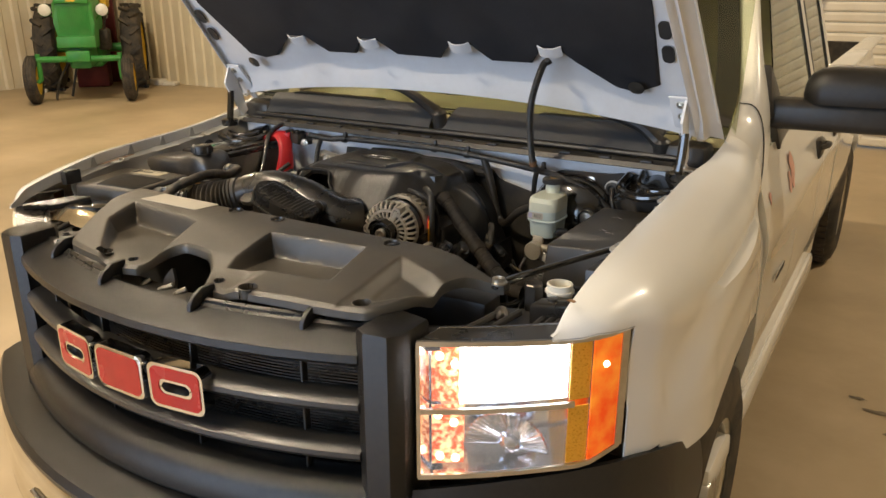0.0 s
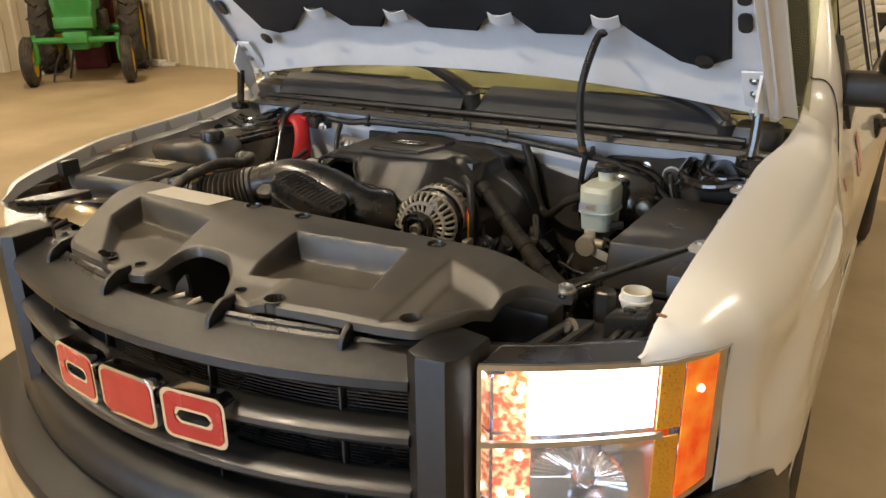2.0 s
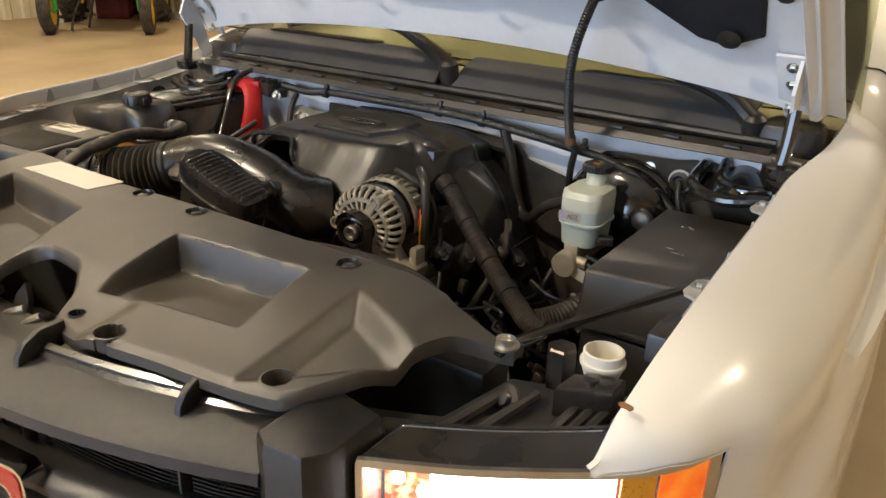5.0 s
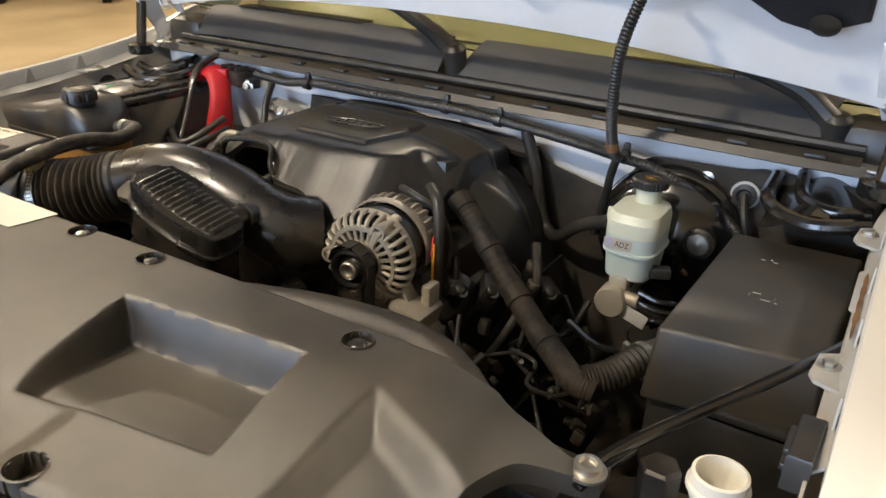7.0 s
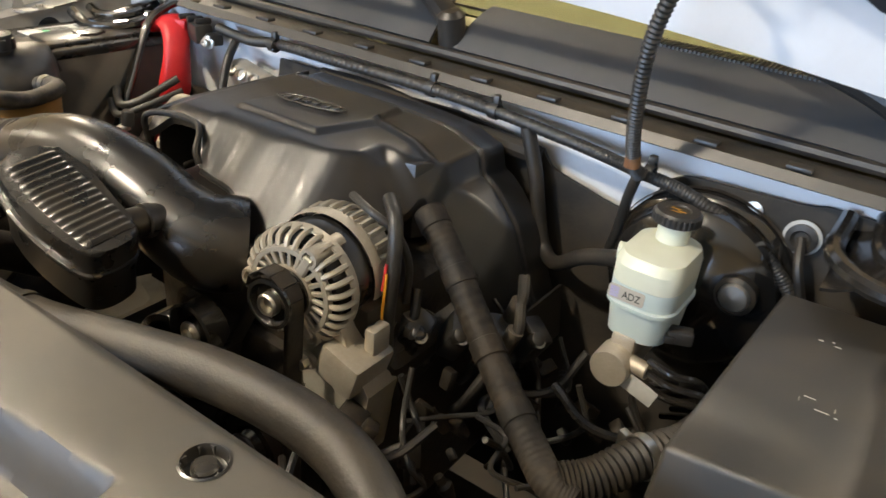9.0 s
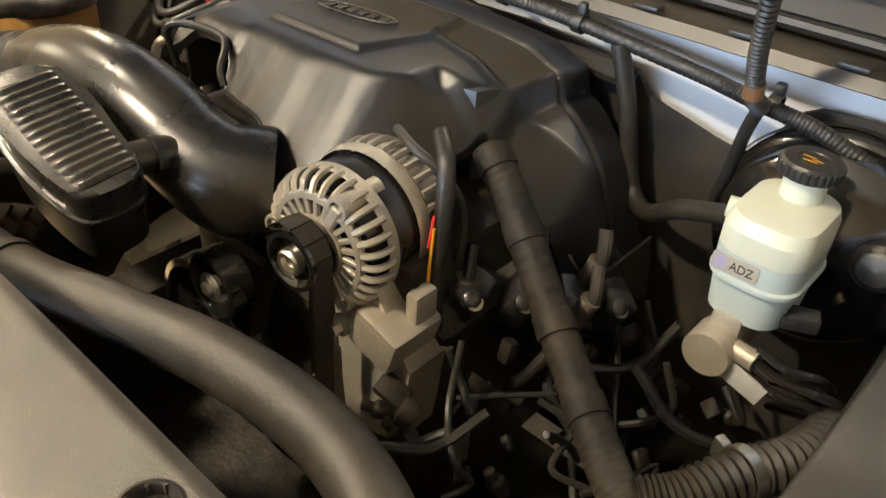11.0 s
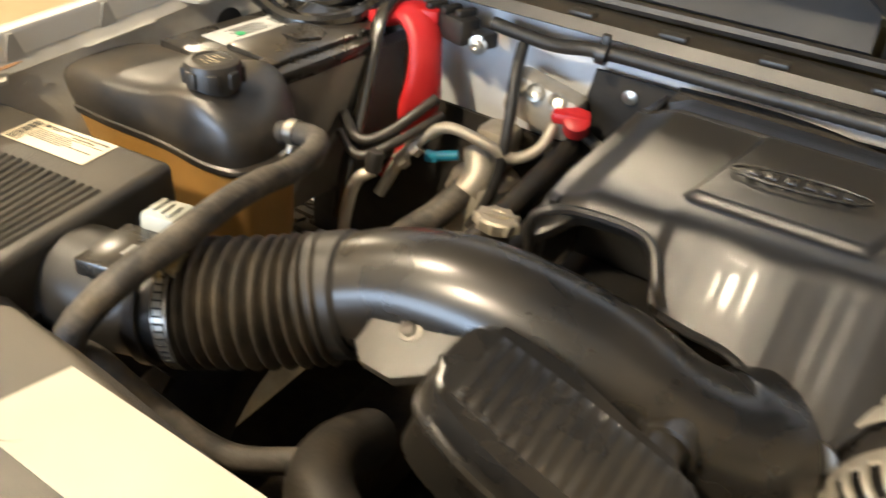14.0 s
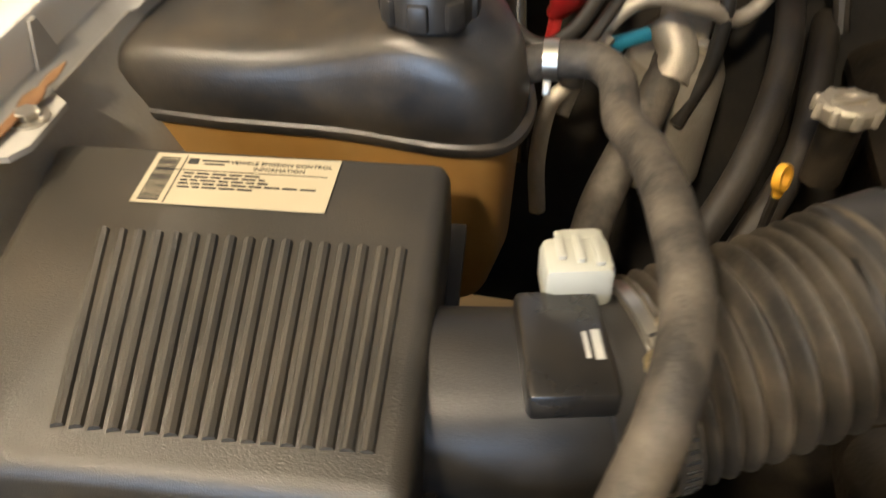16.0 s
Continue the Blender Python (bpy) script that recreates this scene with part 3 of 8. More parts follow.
# grille: two end posts, four bars, backing mesh, uprights, tabs
bm = B()
for s in (-1, 1):
    prism(bm, [(s * a, b) for a, b in ((0.478, 0.095), (0.50, 0.082), (0.545, 0.088), (0.562, 0.112), (0.562, 0.19), (0.50, 0.2), (0.478, 0.18))], 0.72, 1.125, bevel=0.008)
nose_bar(bm, -0.555, 0.555, [(0.06, 0.728), (-0.022, 0.728), (-0.036, 0.745), (-0.036, 0.765), (-0.028, 0.790), (-0.014, 0.808), (0.010, 0.818), (0.06, 0.812)], n=40)
grille = part("grille", bm, GRIP, truck, "dark grey textured grille surround")
bm = B()
nose_bar(bm, -0.482, 0.482, [(0.0, 1.050), (-0.012, 1.060), (-0.010, 1.074), (0.004, 1.086), (0.066, 1.100), (0.07, 1.085), (0.03, 1.055)])
part("grille_bar", bm, GRIP, grille)
for z in (0.974, 0.876):
    bm = B()
    nose_bar(bm, -0.482, 0.482, [(0.004, z - 0.017), (-0.008, z - 0.012), (-0.014, z - 0.003), (-0.013, z + 0.006), (-0.005, z + 0.014), (0.010, z + 0.019), (0.034, z + 0.020), (0.034, z - 0.012)], n=40)
    part("grille_bar", bm, ENGP, grille)
for x0, x1 in ((-0.46, -0.17), (-0.15, 0.12), (0.14, 0.46)):
    bm = B()
    nose_bar(bm, x0, x1, [(0.055, 0.826), (0.050, 0.829), (0.052, 0.836), (0.09, 0.838), (0.09, 0.828)], n=14)
    part("thin_slat", bm, PLASTIC, grille)
for x in (-0.36, -0.13, 0.13, 0.36):
    bm = B()
    box(bm, (x, front_y(x) + 0.035, 0.93), (0.005, 0.016, 0.30), bevel=0.0015)
    part("upright", bm, PLASTIC, grille)
    bm = B()
    prism(bm, [(0.034, 1.088), (0.10, 1.098), (0.10, 1.130), (0.068, 1.130), (0.046, 1.118), (0.036, 1.104)], -0.0045, 0.0045,
          Matrix(((0, 0, 1, x), (1, 0, 0, front_y(x) + 0.0), (0, 1, 0, 0), (0, 0, 0, 1))), bevel=0.003)
    part("clip_tab", bm, GRIP, grille)
bm = B()
nose_bar(bm, -0.48, 0.48, [(0.12, 0.72), (0.125, 0.72), (0.125, 1.05), (0.12, 1.05)])
for i in range(46):
    z = 0.74 + 0.0065 * i
    nose_bar(bm, -0.48, 0.48, [(0.114, z), (0.12, z), (0.12, z + 0.002), (0.114, z + 0.002)], n=12)
part("backing_mesh", bm, GLOSSP, grille)
bm = B()
for s in (-1, 1):
    nose_bar(bm, s * 0.12, s * 0.50, [(0.062, 1.085), (0.055, 1.095), (0.065, 1.103), (0.080, 1.103), (0.082, 1.088)], n=14)
    nose_bar(bm, s * 0.14, s * 0.34, [(0.066, 1.103), (0.064, 1.109), (0.072, 1.112), (0.077, 1.103)], n=10)
pieces("seal_strip", bm, GLOSSP, grille)

# emblem: three plain red blocks with chrome rims
EM = Matrix(((1, 0, 0, 0), (0, 0, 1, 0), (0, 1, 0, 0.967), (0, 0, 0, 1)))


def emblem_block(bm, outer, inner, x):
    m = Matrix.Translation((0, front_y(x) - 0.022, 0)) @ EM @ Matrix.Translation((x, 0, 0)) @ Matrix.Rotation(-0.86 * x, 4, "Y")
    fl = Matrix.Diagonal((1, 1, -1, 1))

    def ring(ol, il, z0, z1, mi):
        n = len(ol)
        V = [[bm.verts.new(m @ fl @ Vector((p[0], p[1], z))) for p in L] for L, z in ((ol, z0), (ol, z1), (il, z1), (il, z0))]
        for k in range(4):
            a, b = V[k], V[(k + 1) % 4]
            for i in range(n):
                f = bm.faces.new((a[i], a[(i + 1) % n], b[(i + 1) % n], b[i]))
                f.material_index = mi
    big = rounded(*outer, 0.018)
    if inner:
        ring(big, rounded(*inner, 0.012), -0.02, 0.008, 0)
        k1, k2 = (outer[0] - 0.014, outer[1] - 0.014), (inner[0] + 0.012, inner[1] + 0.012)
        ring(rounded(*k1, 0.014), rounded(*k2, 0.014), 0.004, 0.0095, 1)
    else:
        prism(bm, big, -0.02, 0.008, m @ fl, bevel=0.002)
        prism(bm, rounded(outer[0] - 0.014, outer[1] - 0.014, 0.014), 0.004, 0.0095, m @ fl, mi=1)


bm = B()
emblem_block(bm, (0.128, 0.092), (0.066, 0.020), -0.148)
emblem_block(bm, (0.136, 0.092), None, 0.0)
emblem_block(bm, (0.128, 0.092), (0.066, 0.020), 0.146)
part("emblem", bm, [CHROME, REDE], grille, "red and chrome emblem blocks")

# bumper: dark pad on a chrome bar
bm = B()
nose_bar(bm, -0.80, 0.80, [(-0.100, 0.682), (-0.112, 0.690), (-0.114, 0.704), (-0.104, 0.718), (-0.070, 0.727), (-0.020, 0.734), (0.06, 0.732), (0.06, 0.682)], n=40)
bumper = part("front_bumper", bm, GRIP, truck, "dark grey textured bumper pad over a chrome bar")
bm = B()
nose_bar(bm, -0.86, 0.86, [(-0.06, 0.42), (-0.105, 0.46), (-0.122, 0.53), (-0.122, 0.60), (-0.116, 0.655), (-0.102, 0.680), (0.05, 0.680), (0.05, 0.42)], n=40)
part("chrome_bar", bm, CHROME, bumper, "chrome lower bumper bar")
bm = B()
nose_bar(bm, -0.27, 0.27, [(-0.1265, 0.555), (-0.1265, 0.625), (-0.11, 0.625), (-0.11, 0.555)], n=20)
slot_in = part("intake_slot", bm, PLASTIC, bumper, "black air slot in the chrome bar")
bm = B()
for z in (0.551, 0.629):
    nose_bar(bm, -0.28, 0.28, [(-0.131, z - 0.004), (-0.131, z + 0.004), (-0.115, z + 0.005), (-0.115, z - 0.005)], n=20)
part("slot_rim", bm, CHROME, slot_in)
for s in (-1, 1):
    bm = B()

    def bw(u, v, s=s):
        y = 0.12 + u * 0.52
        xo = lerp_table([(0.1, 0.50), (0.2, 0.68), (0.28, 0.80), (0.36, 0.875), (0.5, 0.93), (0.7, 0.955)], y)
        zt = lerp_table([(0.1, 0.80), (0.34, 0.852), (0.5, 0.825), (0.64, 0.77)], y)
        z = zt + (0.52 - zt) * v
        return Vector((s * (xo + 0.014 * math.sin(math.pi * min(1, v * 1.3))), y - 0.05 * (1 - u) * v, z))
    sheet(bm, 24, 8, bw, 0.012)
    part("bumper_end", bm, GRIP, bumper, "dark grey plastic bumper end under the headlamp")


# headlamps
def headlamp(s):
    def pt(u, z, d=0.0):
        x = 0.570 + u * 0.29
        y = lerp_table([(0.56, 0.137), (0.66, 0.187), (0.76, 0.250), (0.82, 0.296), (0.84, 0.320), (0.862, 0.366)], x)
        return Vector((s * (x - d * 0.35 * u), y + d, z))

    def zt(u):
        return 1.099 + 0.008 * u + 0.004 * ss(0.7, 1, u)

    def zb(u):
        return 0.835 + 0.03 * u + 0.015 * ss(0.85, 1, u)

    def zm(u):
        return zb(u) + (zt(u) - zb(u)) * 0.50

    def panel(bm, u0, u1, za, zc, d, n=10, thick=0.003):
        sheet(bm, n, 4, lambda a, b: pt(u0 + (u1 - u0) * a, za(u0 + (u1 - u0) * a) * (1 - b) + zc(u0 + (u1 - u0) * a) * b, d), thick)
    bm = B()
    panel(bm, 0.0, 1.0, zb, zt, 0.075, 16)
    for za, zc in ((zb, lambda u: zb(u) + 0.001), (lambda u: zt(u) - 0.001, zt)):
        sheet(bm, 16, 2, lambda a, b, za=za: pt(a, za(a), 0.075 * b), 0.003)
    for u in (0.0, 1.0):
        sheet(bm, 3, 2, lambda a, b, u=u: pt(u, zb(u) + (zt(u) - zb(u)) * a, 0.075 * b), 0.003)
    h = part("headlamp", bm, FLUTE, truck, "rectangular headlamp, low beam and signals lit")
    bm = B()
    panel(bm, 0.012, 0.765, lambda u: zb(u) + 0.006, lambda u: zt(u) - 0.005, 0.002, 16, 0.002)
    lens = part("lens", bm, LENSG, h, "clear lamp lens")
    lens.visible_shadow = False
    bm = B()
    sheet(bm, 18, 4, lambda a, b: pt(0.72 * a, zt(0.72 * a) + 0.004 - 0.006 * b, 0.002 + 0.085 * b), 0.003)
    part("lamp_top", bm, GLOSSP, h, "black plastic lamp housing top")
    bm = B()
    panel(bm, 0.015, 0.20, lambda u: zm(u) + 0.004, lambda u: zt(u) - 0.008, 0.035, 5)
    panel(bm, 0.015, 0.20, lambda u: zb(u) + 0.008, lambda u: zm(u) - 0.004, 0.035, 5)
    part("signal_chamber", bm, SIGNAL, h, "orange lit signal chamber, its glitter painted into the glow")
    bm = B()
    for u, k in ((0.07, 0.86), (0.155, 0.80), (0.06, 0.42), (0.15, 0.36), (0.07, 0.1), (0.16, 0.08)):
        bmesh.ops.create_icosphere(bm, subdivisions=2, radius=0.0075, matrix=Matrix.Translation(pt(u, zb(u) + (zt(u) - zb(u)) * k, 0.03)))
    pieces("bulb", bm, BULB, h)
    bm = B()
    panel(bm, 0.205, 0.755, lambda u: zm(u) + 0.010, lambda u: zt(u) - 0.006, 0.012)
    part("low_beam", bm, BEAM, h, "glowing white low beam")
    bm = B()
    # fluted bowl of the unlit high beam
    c = pt(0.45, zb(0.45) + 0.055, 0.06)
    for k in range(26):
        a = math.pi * (0.06 + 0.88 * k / 25)
        tube(bm, [c + Vector((0.016 * math.cos(a) * s, -0.006, 0.016 * math.sin(a) - 0.03)), c + Vector((0.074 * math.cos(a) * s, -0.030 + 0.022 * math.cos(a), 0.084 * math.sin(a) - 0.035))], 0.0042, 6, 2)
    lathe(bm, [(0.0, 0.02), (0.016, 0.01), (0.02, 0.0)], along(c + Vector((0, -0.012, -0.02)), (0, -1, 0)), 16)
    part("high_beam_bowl", bm, FLUTE, h, "fluted reflector of the unlit high beam")
    bm = B()
    sheet(bm, 18, 2, lambda a, b: pt(0.0 + 0.80 * a, zm(0.8 * a) - 0.005 + 0.010 * b, -0.001), 0.006)
    part("divider", bm, STEEL, h, "grey bar across the lamp")
    bm = B()
    sheet(bm, 18, 1, lambda a, b: pt(a, zt(a) - 0.005 + 0.009 * b, -0.003), 0.006)
    sheet(bm, 18, 1, lambda a, b: pt(a, zb(a) - 0.004 + 0.009 * b, -0.003), 0.006)
    sheet(bm, 1, 8, lambda a, b: pt(-0.005 + 0.02 * a, zb(0) + (zt(0) - zb(0)) * b, -0.003), 0.006)
    sheet(bm, 1, 8, lambda a, b: pt(0.985 + 0.025 * a, zb(1) + (zt(1) - zb(1)) * b, -0.003), 0.006)
    part("rim", bm, STEEL, h, "pale lamp rim")
    bm = B()
    panel(bm, 0.77, 0.865, lambda u: zm(u) + 0.008, lambda u: zt(u) - 0.006, 0.004, 6)
    panel(bm, 0.77, 0.865, lambda u: zb(u) + 0.006, lambda u: zm(u) - 0.006, 0.004, 6)
    part("amber_reflector", bm, ORANGEL, h, "amber reflector strip")
    bm = B()
    panel(bm, 0.875, 0.985, lambda u: zb(u) + 0.006, lambda u: zt(u) - 0.006, 0.0, 6)
    part("side_marker", bm, AMBERL, h, "glowing orange side marker")
    bm = B()
    bmesh.ops.create_icosphere(bm, subdivisions=2, radius=0.006, matrix=Matrix.Translation(pt(0.93, zt(0.93) - 0.055, -0.001)))
    part("marker_bulb", bm, BULB, h)


headlamp(1)
headlamp(-1)

CREST = [(0.17, 1.112), (0.245, 1.124), (0.30, 1.158), (0.5, 1.198), (0.9, 1.228), (1.10, 1.256), (1.205, 1.289), (1.27, 1.305)]
XOUT = [(0.25, 0.776), (0.296, 0.824), (0.32, 0.844), (0.37, 0.868), (0.45, 0.905), (0.6, 0.928), (0.85, 0.935), (1.05, 0.930), (1.25, 0.912)]
AY, AZ, AR = 0.98, 0.38, 0.51


def rail_x(y, s):
    """The inner edge of the fender's crest."""
    return 0.768 + 0.042 * ss(0.95, 1.22, y) * (s > 0) + 0.034 * ss(0.40, 0.60, y) * (s < 0)


def fender(s):
    bm = B()

    def f(u, v, Y0=0.372, Y1=1.25):
        y = Y0 + (Y1 - Y0) * u
        zc, xo = lerp_table(CREST, max(y, 0.2)), lerp_table(XOUT, y)
        xi = min(rail_x(y, s), xo - 0.012)
        w = xo - xi
        zl = 0.79 if Y0 > 0.36 else 1.112
        da = abs(y - AY)
        if da < AR:
            zl = max(zl, AZ + math.sqrt(AR * AR - da * da))
        elif y > AY:
            zl = 0.55
        else:
            zl = max(zl, 0.84)
        if v < 0.1:
            lo = max(zc - 0.035, min(1.107, zc - 0.012))
            return Vector((s * (xi + 0.006), y, lo + (zc - 0.005 - lo) * v * 10))
        if v < 0.5:
            a = (v - 0.1) / 0.4
            ang = a * math.pi / 2
            sag = 0.11 * ss(0.2, 0.6, y) + 0.02
            return Vector((s * (xi + w * math.sin(ang)), y, max(zl, zc - 0.005 - sag * (1 - math.cos(ang)))))
        a = (v - 0.5) / 0.5
        sag = 0.11 * ss(0.2, 0.6, y) + 0.02
        zs = zc - 0.005 - sag
        if Y0 < 0.36:
            zs = max(zs, zl)
        z = zs - 0.004 * a if Y0 < 0.36 else zs + (min(zl, zs) - zs) * a
        flare = 0.032 * ss(0.80, 0.68, math.hypot(y - AY, z - AZ)) * ss(0.42, 0.66, y)
        crease = -0.006 * math.sin(math.pi * min(1, a * 1.6)) if a < 0.62 else 0
        return Vector((s * (xo + flare + crease), y, z))
    sheet(bm, 80, 44, f, 0.004)
    sheet(bm, 14, 44, lambda u, v: f(u, v, 0.245, 0.372))
    fe = part("fender", bm, PAINT, truck, "white front fender")
    # inner flange with its tabs and nuts
    bm = B()

    def g(u, v):
        y = 0.46 + 0.82 * u
        zc = lerp_table(CREST, y)
        x = rail_x(y, s) - 0.011 + 0.018 * v + 0.006 * (1 if (int(y * 9.5) % 2 == 0) else 0) * (1 - v)
        return Vector((s * x, y, zc - 0.045 + 0.012 * v))
    sheet(bm, 120, 3, g, 0.003)
    for y in (0.61, 0.93, 1.12):
        zc = lerp_table(CREST, y)
        prism(bm, [(s * (rail_x(y, s) + a), y + b) for a, b in ((-0.028, -0.022), (-0.024, 0.02), (0.007, 0.04), (0.007, -0.045), (-0.022, -0.034))], zc - 0.044, zc - 0.04)
    for y in (0.52, 0.66, 0.78, 0.9):
        zc = lerp_table(CREST, y)
        prism(bm, [(-0.012, 0), (0.012, 0), (0.003, 0.028), (-0.003, 0.028)], -0.001, 0.001, Matrix(((0, 0, 1, s * (rail_x(y, s) + 0.004)), (1, 0, 0, y), (0, 1, 0, zc - 0.036), (0, 0, 0, 1))))
    part("fender_flange", bm, FLANGE, fe, "dusty pale inner flange with bolt tabs, shade painted into its colour")
    for y in (0.61, 0.93, 1.12):
        bm = B()
        hexbolt(bm, (s * (rail_x(y, s) - 0.013), y, lerp_table(CREST, y) - 0.04), (0, 0, 1), 0.007, 0.007, 1.7)
        part("flange_nut", bm, STEEL, fe, "tarnished flange nut")
    # inner apron wall
    bm = B()
    sheet(bm, 30, 16, lambda u, v: Vector((s * (rail_x(0.42 + 0.78 * u, s) - 0.004 + ((0.03 * math.sin(math.pi * v) ** 2 + 0.02 * v) if s > 0 else (-0.030 * ss(0.05, 0.30, v) - 0.01 * ss(0.05, 0.09, v)))), 0.42 + 0.78 * u, lerp_table(CREST, 0.42 + 0.78 * u) - 0.045 - 0.36 * v)), 0.003)
    part("apron", bm, BAYGREY, fe, "dusty grey inner wheel apron")
    bm = B()
    lathe(bm, [(0.022, 0), (0.024, 0.002), (0, 0.003)], along((s * (0.764 if s > 0 else 0.766), 0.93, 1.155), (-s, 0, 0)), 20)
    part("apron_hole", bm, INK, fe)
    return fe


fl = fender(1)
fr = fender(-1)
bm = B()
rnd = random.Random(4)
prism(bm, blob_outline([(0.782 + 0.009 * math.cos(a) * rnd.uniform(0.5, 1.2), 0.292 + 0.006 * math.sin(a) * rnd.uniform(0.5, 1.2)) for a in [k * 0.785 for k in range(8)]], 3), 1.1665, 1.168)
part("paint_chip", bm, RUSTY, fl, "rusty paint chip")
bm = B()
sheet(bm, 24, 2, lambda u, v: Vector((-0.793 + 0.011 * (v - 0.5) * (0.5 + abs(noise.noise(Vector((5 * u, 3, 2)))) * 1.5) * math.sin(math.pi * u) ** 0.5, 0.53 + 0.13 * u, lerp_table(CREST, 0.53 + 0.13 * u) - 0.0342)), 0.001)
part("rust_patch", bm, RUSTY, fr, "brown rust along the flange")
bm = B()
sheet(bm, 24, 2, lambda u, v: Vector((0.766 + 0.007 * (v - 0.5) * (0.5 + abs(noise.noise(Vector((5 * u, 5, 2)))) * 1.5) * math.sin(math.pi * u) ** 0.5, 0.66 + 0.16 * u, lerp_table(CREST, 0.66 + 0.16 * u) - 0.0352)), 0.001)
part("rust_patch", bm, RUSTY, fl, "brown rust along the flange")


# cab, doors, bed, wheels
def wheel(x, y, s):
    r, w = 0.385, 0.245
    bm = B()
    m = along((x - s * w, y, r), (s, 0, 0))
    lathe(bm, [(0.22, 0.01), (0.30, 0.0), (0.355, 0.02), (0.38, 0.05), (0.385, 0.09), (0.385, 0.165), (0.38, 0.2), (0.355, 0.232), (0.30, 0.25), (0.22, 0.235)], m, 48)
    tyre, bm = bm, B()
    for k in range(60):
        for j in (0.062, 0.12, 0.178):
            q = m @ Matrix.Rotation(2 * math.pi * (k + 0.5 * (j == 0.12)) / 60, 4, "Z") @ Matrix.Translation((0.386, 0, j))
            box(bm, (0, 0, 0), (0.012, 0.026, 0.046), q)
    ty = part("wheel", tyre, TYRE, truck, "black all-terrain tyre on a steel rim")
    tagged(part("tread", bm, TYRE, ty), "black rubber tread round the tyre", "", kind="stuff")
    bm = B()
    lathe(bm, [(0.225, 0.02), (0.225, 0.235), (0.205, 0.225), (0.20, 0.16), (0.12, 0.19), (0.075, 0.20), (0.06, 0.235), (0, 0.24)], m, 36)
    part("rim", bm, STEEL, ty, "silver steel rim")
    for k in range(6):
        bm = B()
        hexbolt(bm, m @ Vector((0.09 * math.cos(k * 1.047), 0.09 * math.sin(k * 1.047), 0.196)), (s, 0, 0), 0.012, 0.02)
        part("lug_nut", bm, STEEL, ty)


for s in (-1, 1):
    wheel(s * 0.94, AY, s)
    wheel(s * 0.94, 4.40, s)

BELT, ROOF = 1.235, 1.84


def side_panel(name, s, y0, y1, z0, z1, material, label, keep=None, n=24):
    bm = B()

    def f(u, v):
        y, z = y0 + (y1 - y0) * u, z0 + (z1 - z0) * v
        x = 0.945 - 0.078 * ss(1.0, 1.36, z) - 0.03 * ss(0.75, 0.5, z) + 0.006 * math.exp(-((z - 1.0) / 0.05) ** 2)
        return Vector((s * x, y, z))
    sheet(bm, n, 26, f, 0.03, keep)
    return part(name, bm, material, truck, label)


